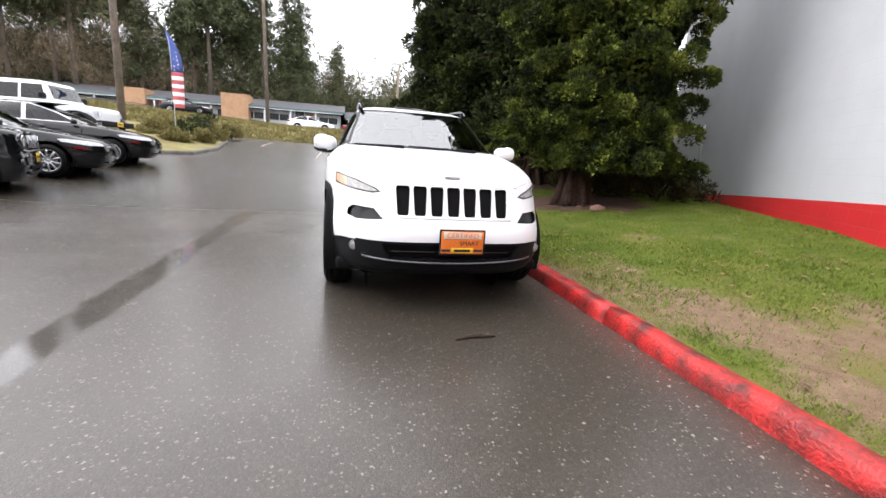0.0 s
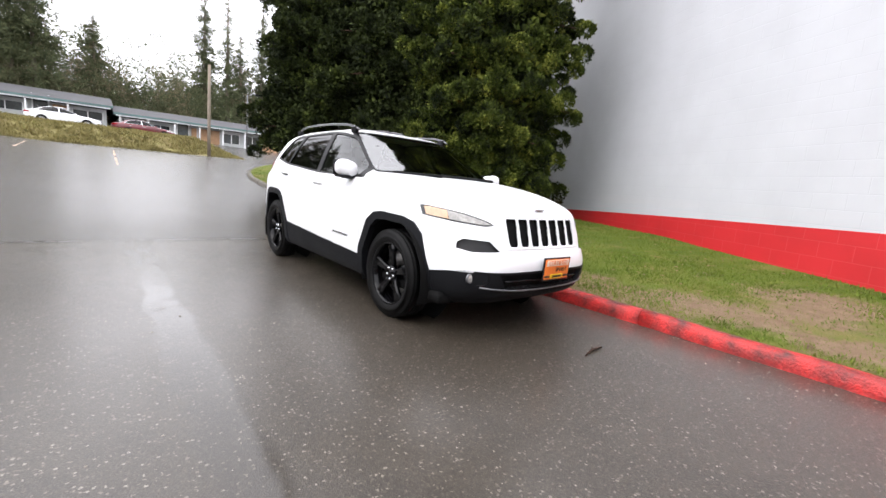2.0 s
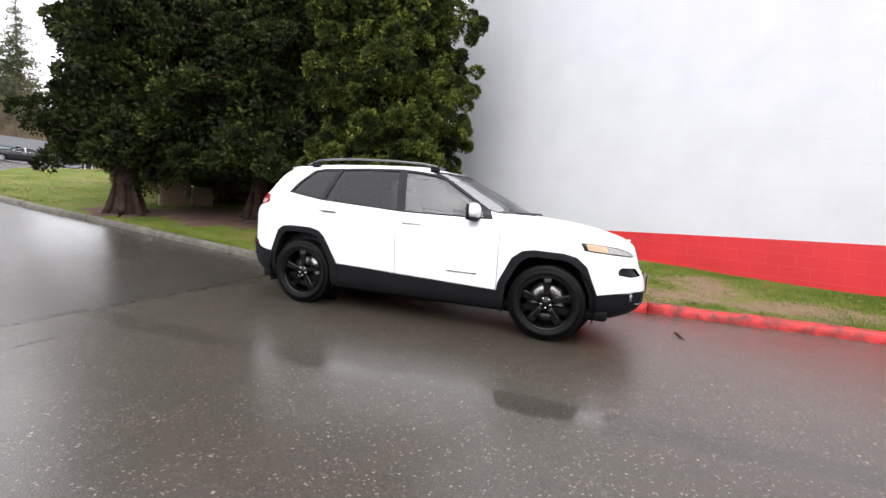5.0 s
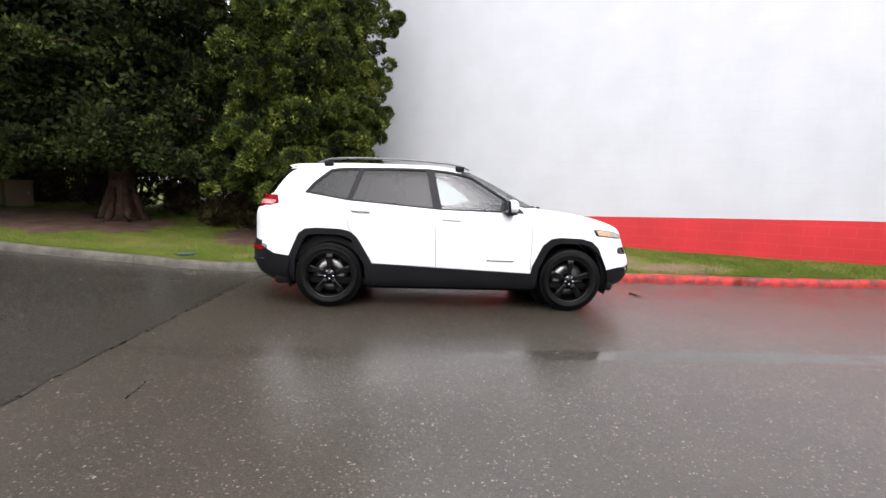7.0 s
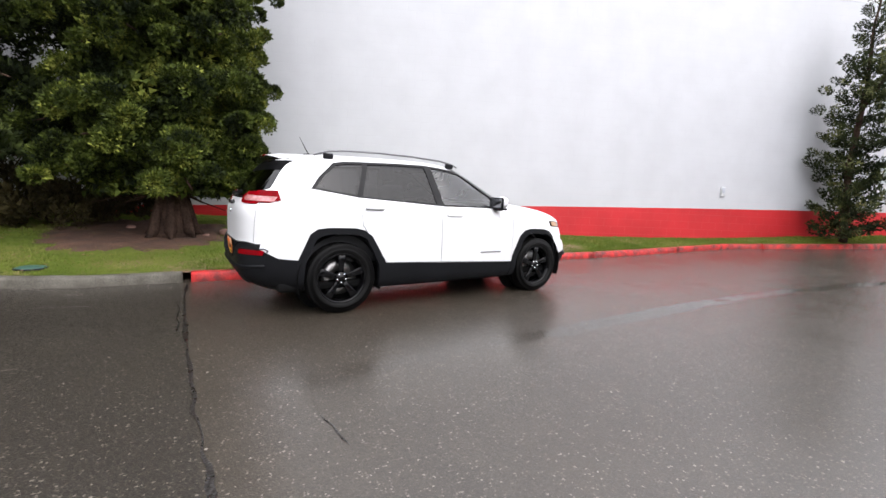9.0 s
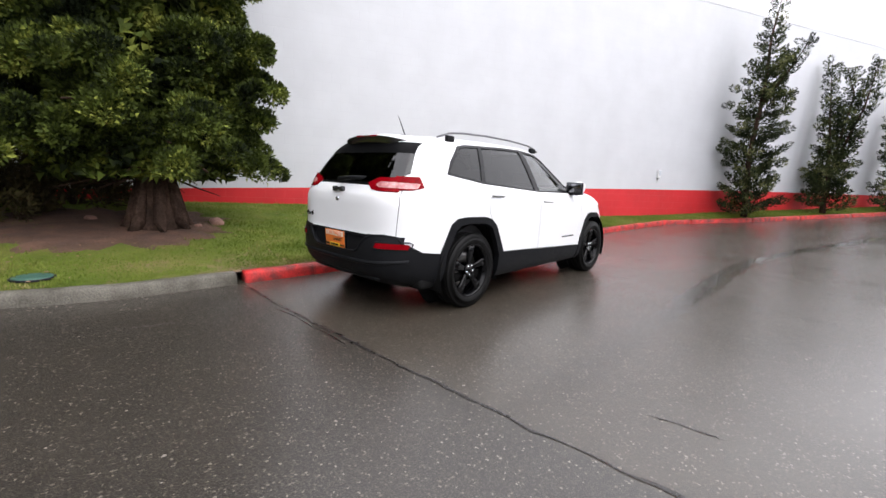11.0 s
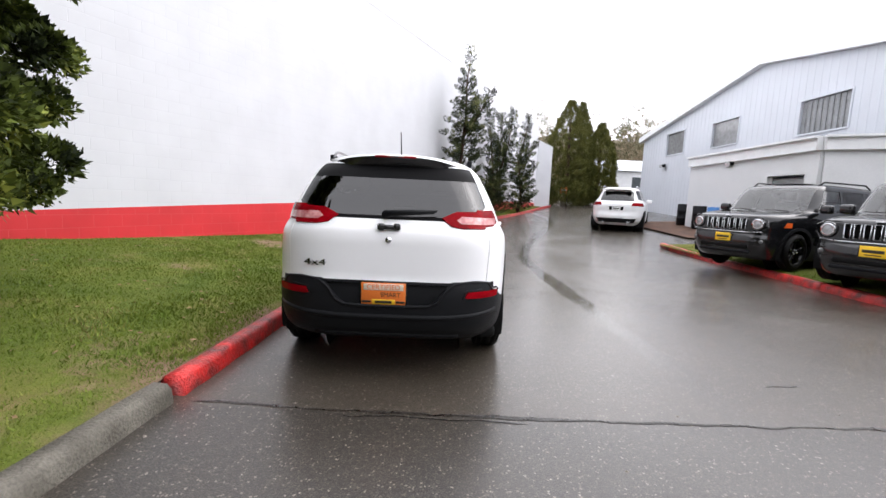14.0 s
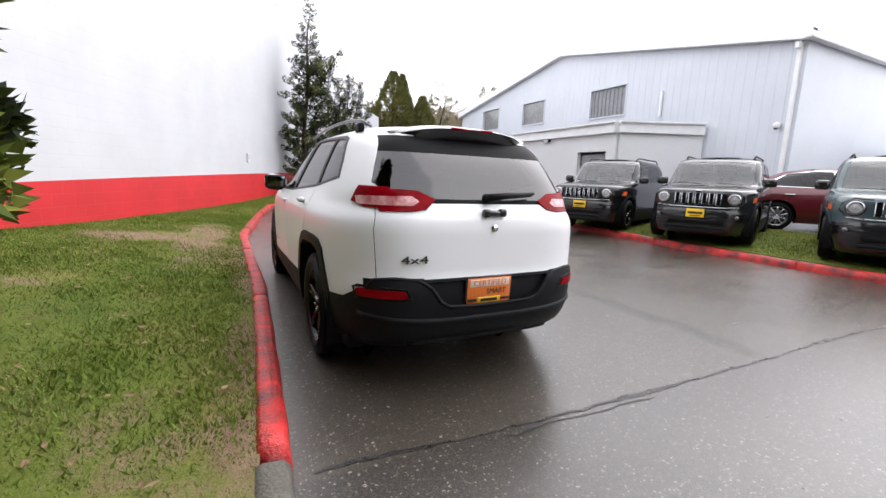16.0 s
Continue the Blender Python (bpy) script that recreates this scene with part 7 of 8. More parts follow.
# ---- low shops beyond the bank ----
def shops(x0, x1, y, base, eave, ridge, bays, label):
    sh = thing("shop_row", pose(0, 0, 0), label, "building", "shop rows")
    part("wall", box_bm(x0, x1, y, y + 10, base - 0.6, eave - 0.25), STUCCO, sh, "", False)
    part("roof", prism([(y - 1.4, eave), (y - 1.4, eave + 0.08), (y + 5, ridge), (y + 11.5, eave + 0.08), (y + 11.5, eave)], x0 - 0.5, x1 + 0.5), ROOF_GREY, sh, "grey shingled roof", False)
    part("fascia", box_bm(x0 - 0.5, x1 + 0.5, y - 1.46, y - 1.40, eave - 0.12, eave + 0.06), TEAL, sh, "", False)
    part("fascia_board", box_bm(x0 - 0.3, x1 + 0.3, y - 1.38, y - 1.30, eave - 0.24, eave - 0.12), TRIM_WHITE, sh, "", False)
    rr = random.Random(int(x0 * 7))
    step = (x1 - x0) / bays
    for k in range(bays):
        a = x0 + k * step
        kind = rr.choice(("window", "window", "door", "blank"))
        if kind == "window":
            w = part("window", box_bm(a + 0.3, a + step - 0.3, y - 0.06, y - 0.01, base + 0.5, eave - 0.6), WINDOW, sh, "dark shop window", False)
            for q in (a + 0.25, a + step / 2 - 0.04, a + step - 0.33):
                part("mullion", box_bm(q, q + 0.08, y - 0.10, y - 0.02, base + 0.45, eave - 0.55), TRIM_WHITE, w, "", False)
        elif kind == "door":
            d = part("door", box_bm(a + 0.4, a + 1.4, y - 0.06, y - 0.01, base, base + 2.05), WINDOW, sh, "dark glazed door", False)
            part("door_frame", merge(box_bm(a + 0.3, a + 0.4, y - 0.1, y - 0.02, base, base + 2.15), box_bm(a + 1.4, a + 1.5, y - 0.1, y - 0.02, base, base + 2.15)), TRIM_WHITE, d, "", False)
            part("brick_panel", box_bm(a + 1.7, a + step - 0.1, y - 0.12, y, base - 0.5, eave - 0.4), BRICK, sh, "", False)
        else:
            part("brick_panel", box_bm(a + 0.1, a + step - 0.1, y - 0.12, y, base - 0.5, eave - 0.4), BRICK if k % 2 else TRIM_WHITE, sh, "", False)
        part("porch_post", box_bm(a - 0.06, a + 0.06, y - 1.4, y - 1.28, base - 0.5, eave - 0.3), TRIM_WHITE, sh, "", False)
    return sh


s1 = shops(-38, -1.5, 52, 3.7, 5.5, 6.85, 13, "long low row of shops with a grey roof")
part("chimney_pier", box_bm(-14.4, -11.6, 50.3, 53, 3.0, 6.6), BRICK, s1, "tan brick pier", False)
part("chimney_pier", box_bm(-24.4, -21.9, 50.3, 53, 3.0, 6.3), BRICK, s1, "tan brick pier", False)
s2 = shops(-0.5, 13.2, 52, 2.9, 5.0, 6.2, 6, "low shops with white window frames and a grey roof")
part("chimney_pier", box_bm(13.2, 14.6, 50.4, 53, 2.0, 5.0), BRICK, s2, "tan brick pier", False)
shops(15.2, 30, 54, 2.5, 4.15, 5.6, 5, "low garage-like shops with a grey roof")

# poles
pl = thing("wooden_pole", pose(2.3, 24.0, road_z(2.3, 24)), "plain weathered wooden pole at the foot of the bank", "pole")
part("shaft", tube([(0, 0, -0.2), (0, 0, 2.5), (0.02, 0, 4.9)], [0.085, 0.08, 0.07], 10), WOOD_POLE, pl)
part("ground_collar", lathe_bm([(-0.05, 0.17), (0.06, 0.15), (0.07, 0.11)], (0, 0, 0), 12, "z"), KERB_GREY, pl)
lp = thing("street_lamp", pose(9.4, 44, road_z(9.4, 44)), "slim grey street lamp near the shops", "lamp")
part("mast", tube([(0, 0, -0.2), (0, 0, 5.4)], [0.06, 0.045], 8), RAIL, lp)
part("arm", tube([(0, 0, 5.3), (0.4, 0, 5.55), (0.9, 0, 5.55)], 0.03, 6), RAIL, lp)
part("lamp_head", box_bm(0.7, 1.3, -0.15, 0.15, 5.48, 5.62, 0.04), CLAD, lp)


def power_pole(x, y, h, lean):
    p = thing("utility_pole", pose(x, y, road_z(x, y)), "tall brown trunk-like pole near the shops", "pole", "tall poles")
    part("shaft", tube([(0, 0, -0.3), (lean * 0.5, 0, h * 0.5), (lean, 0, h)], [0.2, 0.17, 0.12], 9), BARK_GREY, p)


power_pole(-13.2, 25.0, 15, 0.1)
power_pole(-9.0, 47.0, 19, -0.3)

# feather flag
fl = thing("feather_flag", pose(-7.75, 17.0, road_z(-7.75, 17.0) + 0.15), "tall red, white and blue feather flag in the planted island", "flag")
part("mast", tube([(0, 0, -0.2), (0, 0, 2.6), (-0.05, 0, 3.9), (-0.16, 0, 4.35)], [0.018, 0.014, 0.009, 0.005], 6), METAL_WHITE, fl)


def sail(z0, z1, cols, material, name, dy=0.0, u0=0.0, u1=1.0):
    vs, fs = [], []
    n = 6
    for i in range(n + 1):
        z = z0 + (z1 - z0) * i / n
        wdt = 0.40 * (1 - max(0, (z - 3.3) / 1.05) ** 1.6) + 0.02
        x0 = -0.02 - 0.14 * max(0, (z - 2.6) / 1.7) ** 2
        for u in (u0, (u0 + u1) / 2, u1):
            vs.append((x0 + wdt * u, dy + 0.05 * math.sin(z * 2.1 + u * 3), z))
    for i in range(n):
        for j in range(2):
            fs.append((i * 3 + j, i * 3 + j + 1, i * 3 + j + 4, i * 3 + j + 3))
    ob = raw(name, vs, fs, material, fl, "", True)
    md = ob.modifiers.new("cloth", "SOLIDIFY")
    md.thickness = 0.006
    return ob


FLAG_RED = surf("flag_red", (0.50, 0.10, 0.11), 0.1, 3, 30, 0.7)
FLAG_BLUE = surf("flag_blue", (0.07, 0.11, 0.34), 0.1, 3, 30, 0.7)
FLAG_WHITE = surf("flag_white", (0.75, 0.75, 0.76), 0.06, 3, 30, 0.7)
for k in range(9):
    z = 1.35 + k * 0.1575
    sail(z, z + 0.1575, 2, FLAG_RED if k % 2 == 0 else FLAG_WHITE, "stripe")
sail(2.7675, 4.33, 2, FLAG_BLUE, "canton")
for k in range(18):
    z, u = 2.84 + 0.078 * k, (0.25, 0.7)[k % 2] * (1 - 0.03 * k)
    part("star", lathe_bm([(-0.012, 0.0), (-0.012, 0.034), (0.012, 0.034), (0.012, 0.0)], (u * 0.42 - 0.03, 0.05 * math.sin(z * 2.1 + u * 3), z), 10, "y"), FLAG_WHITE, fl)


# ---- marks, joints and litter on the asphalt ----
def seam(points, width, material, name, label, seed, lift=0.003):
    """A ragged filled crack: narrow strip that follows the ground."""
    rng = random.Random(seed)
    verts, faces = [], []
    pts = [Vector((p[0], p[1], 0)) for p in points]
    dist = [0.0]
    for a, b in zip(pts, pts[1:]):
        dist.append(dist[-1] + (b - a).length)
    n = max(4, int(dist[-1] / 0.07))
    for i in range(n + 1):
        q = dist[-1] * i / n
        x, y = np.interp(q, dist, [p.x for p in pts]), np.interp(q, dist, [p.y for p in pts])
        x2, y2 = np.interp(q + 0.02, dist, [p.x for p in pts]), np.interp(q + 0.02, dist, [p.y for p in pts])
        x1, y1 = np.interp(q - 0.02, dist, [p.x for p in pts]), np.interp(q - 0.02, dist, [p.y for p in pts])
        t = Vector((x2 - x1, y2 - y1, 0)).normalized()
        o = Vector((-t.y, t.x, 0))
        j = 0.02 * noise.noise(Vector((x * 4, y * 4, seed))) + 0.008 * rng.uniform(-1, 1)
        w = width * max(0.12, 0.65 + 0.9 * noise.noise(Vector((x * 1.7, y * 1.7, seed + 3))) + rng.uniform(-0.15, 0.15)) * (1 if 0 < i < n else 0.1)
        c = Vector((x, y, road_z(x, y) + lift)) + o * j
        verts += [c - o * w / 2, c + o * w / 2]
    for i in range(n):
        faces.append((2 * i, 2 * i + 1, 2 * i + 3, 2 * i + 2))
    return tagged(raw(name, verts, faces, material, smooth=True), label, "crack", kind="structure")


seam([(1.12, 3.99), (0.3, 4.04), (-1.0, 4.06), (-2.3, 4.05), (-3.2, 4.02), (-5.0, 4.05), (-6.4, 4.1)], 0.034, CRACK, "pavement_joint", "ragged dark joint across the asphalt", 1)
seam([(0.40, 5.25), (0.36, 5.05), (0.28, 4.82)], 0.022, CRACK, "crack", "short dark crack near the grey kerb", 12)
seam([(0.2, 4.10), (-0.9, 4.11)], 0.018, SEAL, "pavement_joint", "dark tar along the joint", 2)
seam([(-3.1, 3.42), (-2.9, 3.44), (-2.74, 3.46)], 0.010, CRACK, "crack", "short dark crack in the asphalt", 5)
seam([(-4.6, -12.6), (-5.4, -15.5), (-6.3, -18.6)], 0.10, SEAL, "tar_seam", "dark tar seam along the lane", 7)
seam([(-3.0, -6.0), (-3.7, -8.6), (-4.3, -11.2)], 0.07, SEAL, "tar_seam", "dark tar seam along the lane", 8)
for x, y in ((-2.0, 16.2), (-1.95, 20.0), (-5.0, 20.5)):
    seam([(x, y), (x + 0.05, y + 3.2)], 0.10, YELLOW_LINE, "parking_line", "worn pale orange parking line", int(x * 3 + y))

st = thing("twig", pose(0.1, -1.32, 0.0), "short dark twig lying on the asphalt", "twig")
part("stick", tube([(-0.13, -0.02, 0.008), (0.0, 0.01, 0.014), (0.14, 0.015, 0.007)], [0.005, 0.011, 0.004], 6), BARK, st)
part("side_shoot", tube([(0.02, 0.01, 0.012), (0.06, 0.05, 0.01)], [0.006, 0.003], 5), BARK, st)

rng = np.random.default_rng(77)
pv, pf = [], []
for i in range(2600):
    y = rng.uniform(-7, 10)
    x = rng.uniform(-6.2, kerb_x(y) - 0.02) if i % 4 else kerb_x(y) - abs(rng.normal(0, 0.25))
    r = 0.0035 + 0.008 * rng.uniform(0, 1) ** 4
    z = road_z(x, y)
    k = len(pv)
    for a in range(5):
        q = 1.257 * a + rng.uniform(-0.4, 0.4)
        pv.append((x + r * math.cos(q), y + r * math.sin(q), z + 0.001))
    pv.append((x, y, z + r * 0.7))
    pf += [(k + a, k + (a + 1) % 5, k + 5) for a in range(5)]
GRIT = surf("pale_grit", (0.22, 0.195, 0.165), 0.3, 30, 90, 0.7, 0.1, 0.1, second=(0.16, 0.14, 0.12), world_pos=True)
tagged(raw("road_grit", pv, pf, GRIT), "scattered pale grit on the asphalt", "grit", kind="stuff")
pv, pf = [], []
for i in range(700):
    y = rng.uniform(-6, 9)
    x = kerb_x(y) + 0.2 + rng.uniform(0, 1) * (min(wall_x(y), kerb_x(y) + 4.5) - kerb_x(y) - 0.3)
    r, q = rng.uniform(0.012, 0.035), rng.uniform(0, 6.28)
    z = lawn_z(x, y) + rng.uniform(0.012, 0.03)
    k = len(pv)
    pv += [(x + r * math.cos(q), y + r * math.sin(q), z), (x + 0.45 * r * math.cos(q + 1.7), y + 0.45 * r * math.sin(q + 1.7), z + 0.008), (x - r * math.cos(q), y - r * math.sin(q), z + 0.004), (x - 0.45 * r * math.cos(q + 1.7), y - 0.45 * r * math.sin(q + 1.7), z)]
    pf.append((k, k + 1, k + 2, k + 3))
DEAD = surf("dead_leaf", (0.24, 0.15, 0.08), 0.4, 20, 60, 0.8, 0.05, 0.1, second=(0.12, 0.07, 0.04), world_pos=True)
tagged(raw("dead_leaves", pv, pf, DEAD), "scattered brown dead leaves on the lawn", "leaves", kind="stuff")


def stone(x, y, sx, sy, sz, seed, label):
    b = bmesh.new()
    bmesh.ops.create_icosphere(b, subdivisions=2, radius=1)
    for w in b.verts:
        k = 1 + 0.28 * noise.noise(w.co * 1.3 + Vector((seed, 0, 0)))
        w.co = Vector((w.co.x * sx * k, w.co.y * sy * k, w.co.z * sz * k))
    ob = part("stone", moved(b, Matrix.Translation((x, y, lawn_z(x, y) + sz * 0.5))), ROCK, None)
    tagged(ob, label, "stone")


stone(3.80, 3.30, 0.16, 0.10, 0.07, 1, "flat reddish stone on the mulch")
stone(3.62, 3.62, 0.08, 0.06, 0.04, 2, "small reddish stone on the mulch")
stone(4.5, 4.75, 0.12, 0.08, 0.05, 3, "small pale stone by the wall shrubs")
vb = thing("valve_box", pose(1.82, 5.55, lawn_z(1.82, 5.55)), "round green plastic valve-box lid set in the lawn", "lid")
part("lid", lathe_bm([(0.0, 0.14), (0.02, 0.14), (0.026, 0.12), (0.026, 0.0)], (0, 0, 0), 24, "z"), surf("green_plastic", (0.05, 0.12, 0.09), 0.2, 6, 40, 0.5), vb)
part("rim", lathe_bm([(0.0, 0.16), (0.016, 0.16), (0.016, 0.143), (0.0, 0.143)], (0, 0, 0), 24, "z"), CLAD, vb)


# ---- chain-link fence between the conifers and the end of the wall, boxes under the trees ----
fence = thing("chain_link_fence", pose(0, 0, 0), "low grey chain-link fence behind the conifers", "fence")
fa, fb = Vector((8.3, 6.0, 0)), Vector((9.6, 14.5, 0))
span_n = 5
for k in range(span_n + 1):
    q = fa.lerp(fb, k / span_n)
    part("post", tube([(q.x, q.y, lawn_z(q.x, q.y) - 0.1), (q.x, q.y, lawn_z(q.x, q.y) + 1.85)], 0.03, 8), STEEL, fence)
for h in (0.06, 1.8):
    part("rail", tube([(q.x, q.y, lawn_z(q.x, q.y) + h) for q in (fa.lerp(fb, k / span_n) for k in range(span_n + 1))], 0.018, 6), STEEL, fence)
wv, wf = [], []
run = (fb - fa).length
for d in (-1, 1):
    for k in range(int(run / 0.11) + 16):
        s0 = k * 0.11 - (1.75 if d > 0 else 0)
        a, b = s0, s0 + d * 1.75 if d > 0 else s0 - 1.75
        pts = []
        for i in range(7):
            u = i / 6
            s1 = a + (b - a) * u
            if 0 <= s1 <= run:
                q = fa.lerp(fb, s1 / run)
                pts.append((q.x, q.y, lawn_z(q.x, q.y) + 0.06 + 1.74 * u))
        for p, r in zip(pts, pts[1:]):
            i0 = len(wv)
            wv += [(p[0], p[1], p[2] - 0.003), (p[0], p[1], p[2] + 0.003), (r[0], r[1], r[2] + 0.003), (r[0], r[1], r[2] - 0.003)]
            wf.append((i0, i0 + 1, i0 + 2, i0 + 3))
tagged(raw("mesh", wv, wf, STEEL, fence), "grey diamond mesh", kind="stuff")

BOX_TAN = surf("tan_cabinet_paint", (0.27, 0.20, 0.13), 0.2, 3, 40, 0.6)


def cabinet(x, y, w, d, h, turn, label):
    c = thing("utility_cabinet", pose(x, y, lawn_z(x, y), 0, 0, turn), label, "cabinet", "cabinets under the conifers")
    part("body", box_bm(-w / 2, w / 2, -d / 2, d / 2, -0.05, h, 0.015), BOX_TAN, c)
    part("lid", box_bm(-w / 2 - 0.02, w / 2 + 0.02, -d / 2 - 0.02, d / 2 + 0.02, h, h + 0.04, 0.012), BOX_TAN, c)
    part("door", box_bm(-w / 2 + 0.04, w / 2 - 0.04, -d / 2 - 0.012, -d / 2 + 0.002, 0.05, h - 0.06, 0.005), BOX_TAN, c)
    part("latch", box_bm(w / 2 - 0.12, w / 2 - 0.08, -d / 2 - 0.03, -d / 2 - 0.01, h * 0.45, h * 0.6, 0.005), STEEL, c)


cabinet(4.7, 11.6, 0.75, 0.5, 0.75, -35, "tan metal utility cabinet under the conifers")
cabinet(5.35, 11.2, 0.5, 0.4, 0.55, -30, "smaller tan metal utility cabinet under the conifers")


# ---- the other cars ----
def paint(name, c, coat=0.6, rough=0.3, spec=0.5):
    return surf(name, c, 0.05, 1.2, 8, rough, 0.04, 0.0, coat=coat, spec=spec)


def simple_car(name, m, label, colour, spec, panes, lamps, arches, wheels, clad=(), rim=None, group="", cab=None, spokes=5):
    """A car from its slices: panes, lamps and cladding are outlines cut from the shell."""
    car = thing(name, m, label, "car", group)
    bm, lay = car_shell(spec, spec.get("around", 120))
    todo = []
    reg = 1
    for region in (clad, panes, lamps):
        for it in region:
            nm, poly, axis, side, lim, mat, push, lab = it
            sides = ((1, poly), (-1, poly)) if axis == "x" and side == 0 else ((side, poly), (side, flip(poly))) if axis == "Y" else ((side, poly),)
            for k, (s, q) in enumerate(sides):
                carve(bm, lay, reg, q, "y" if axis == "Y" else axis, s, lim)
                todo.append((reg, nm, mat, push, lab))
                reg += 1
    for a in arches:
        for s in (-1, 1):
            c, r = a
            ring = [(c + (r + 0.055) * math.cos(q), 0.34 + (r + 0.055) * math.sin(q)) for q in np.linspace(radians(-25), radians(205), 14)]
            carve(bm, lay, reg, ring, "x", s, 0.5)
            todo.append((reg, "arch_flare", spec.get("arch", CLAD), 0.012, ""))
            reg += 1
            ring = [(c + r * math.cos(q), 0.34 + r * math.sin(q)) for q in np.linspace(radians(-30), radians(210), 14)]
            carve(bm, lay, 999, ring, "x", s, 0.5)
    cut_out(bm, lay, 0, "body", colour, car, "", 0.0, 0.02)
    for r, nm, mat, push, lab in todo:
        cut_out(bm, lay, r, nm, mat, car, lab, push, 0.0 if "pane" in nm or "screen" in nm else (0.02 if push >= 0 else push - 0.002))
    bm.free()
    wr, ww, wx = wheels
    for (c, r) in arches:
        for s in (-1, 1):
            arch_bay(car, c, 0.34, r + 0.03, wx - 0.25, wx + 0.07, s)
            wheel(car, s * wx, c, wr, wr, ww, s, rim or SATIN_BLACK, spokes, wr * 0.71, "thin" if spokes > 5 else "split")
    part("underbody", box_bm(-wx + 0.02, wx - 0.02, arches[0][0] - 0.45, arches[1][0] + 0.5, 0.2, 0.30, 0.02), UNDER, car)
    if cab:
        cabin(car, *cab)
    return car


def renegade(m, label, colour, plate_mat):
    spec = {"yc": 1.3, "zs": [0.17, 0.22, 0.27, 0.33, 0.40, 0.48, 0.56, 0.64, 0.72, 0.80, 0.87, 0.92, 0.96, 0.99, 1.01, 1.03, 1.045, 1.06, 1.075, 1.09, 1.11, 1.15, 1.20, 1.26, 1.32, 1.38, 1.44, 1.50, 1.55, 1.59, 1.62, 1.64, 1.655, 1.667, 1.676, 1.682],
            "front": [(0.17, -0.64), (0.22, -0.72), (0.30, -0.76), (0.42, -0.785), (0.55, -0.79), (0.64, -0.755), (0.70, -0.75), (0.92, -0.735), (0.97, -0.70), (1.0, -0.62), (1.03, -0.45), (1.06, -0.15), (1.08, 0.12), (1.09, 0.25), (1.11, 0.30), (1.3, 0.48), (1.5, 0.68), (1.59, 0.80), (1.64, 0.95), (1.667, 1.2), (1.682, 1.5)],
            "rear": [(0.17, 3.2), (0.45, 3.40), (0.60, 3.43), (0.95, 3.42), (1.1, 3.39), (1.5, 3.30), (1.59, 3.24), (1.64, 3.1), (1.667, 2.8), (1.682, 2.3)],
            "width": [(0.17, 0.84), (0.22, 0.86), (0.4, 0.89), (0.7, 0.90), (0.92, 0.895), (1.03, 0.87), (1.1, 0.845), (1.3, 0.81), (1.5, 0.765), (1.59, 0.73), (1.64, 0.66), (1.667, 0.52), (1.682, 0.3)],
            "nf": [(0.22, 4.2), (0.7, 5.0), (1.0, 4.6), (1.1, 6), (1.5, 6), (1.682, 4)], "nr": [(0.22, 5), (1.0, 6), (1.682, 4)]}
    panes = [("windscreen", [(-0.72, 1.11), (0.72, 1.11), (0.66, 1.56), (-0.66, 1.56)], "y", -1, -1.1, GLASS_SCREEN, -0.002, "clear windscreen"),
             ("front_pane", [(0.62, 1.12), (1.36, 1.12), (1.36, 1.53), (0.86, 1.53)], "x", 0, 0.5, GLASS_CLEAR, -0.004, ""),
             ("rear_pane", [(1.43, 1.12), (2.22, 1.14), (2.22, 1.53), (1.43, 1.53)], "x", 0, 0.5, GLASS_TINT, -0.004, "dark glass"),
             ("quarter_pane", [(2.32, 1.16), (2.85, 1.20), (2.80, 1.52), (2.32, 1.52)], "x", 0, 0.5, GLASS_TINT, -0.004, "dark glass")]
    lamps = [("grille_slot", [((i - 3) * 0.112 - 0.031, 0.725), ((i - 3) * 0.112 + 0.031, 0.725), ((i - 3) * 0.112 + 0.037, 0.925), ((i - 3) * 0.112 - 0.037, 0.925)], "y", -1, 0.2, UNDER, -0.03, "black grille slot") for i in range(7)]
    lamps += [("side_marker", [(0.815, 0.785), (0.90, 0.785), (0.90, 0.875), (0.825, 0.875)], "Y", -1, 0.2, MARKER_ORANGE, 0.006, "orange side marker"),
              ("fog_pocket", [(0.52, 0.44), (0.72, 0.44), (0.76, 0.56), (0.56, 0.58)], "Y", -1, 0.2, GLOSS_BLACK, -0.015, "")]
    clad = [("lower_bumper", [(-0.95, 0.15), (0.95, 0.15), (0.95, 0.60), (0.50, 0.63), (-0.50, 0.63), (-0.95, 0.60)], "y", -1, 0.15, GLOSS_BLACK, 0.004, "black plastic bumper"),
            ("sill_cladding", [(0.3, 0.15), (2.3, 0.15), (2.3, 0.46), (0.3, 0.46)], "x", 0, 0.5, CLAD, 0.006, "")]
    car = simple_car("small_suv", m, label, colour, spec, panes, lamps, [(0.0, 0.405), (2.57, 0.405)], (0.34, 0.21, 0.775), clad, None, "parked small SUVs", (0.68, 0.60, 2.3, 0.48, 1.06, 0.36))
    for s in (-1, 1):
        lp = part("headlamp", lathe_bm([(-0.05, 0.11), (0.0, 0.115), (0.015, 0.108), (0.012, 0.095)], (0, 0, 0), 28, "y"), GLOSS_BLACK, car, "round headlamp with a dark rim")
        lp.matrix_basis = Matrix.Translation((s * 0.575, -0.725, 0.83)) @ Matrix.Rotation(radians(180 + 7 * s), 4, "Z")
        part("headlamp_lens", lathe_bm([(0.0, 0.096), (0.02, 0.082), (0.012, 0.065), (0.022, 0.05), (0.028, 0.0)], (0, 0, 0), 28, "y"), DARK_LENS, lp, "clear round lens")
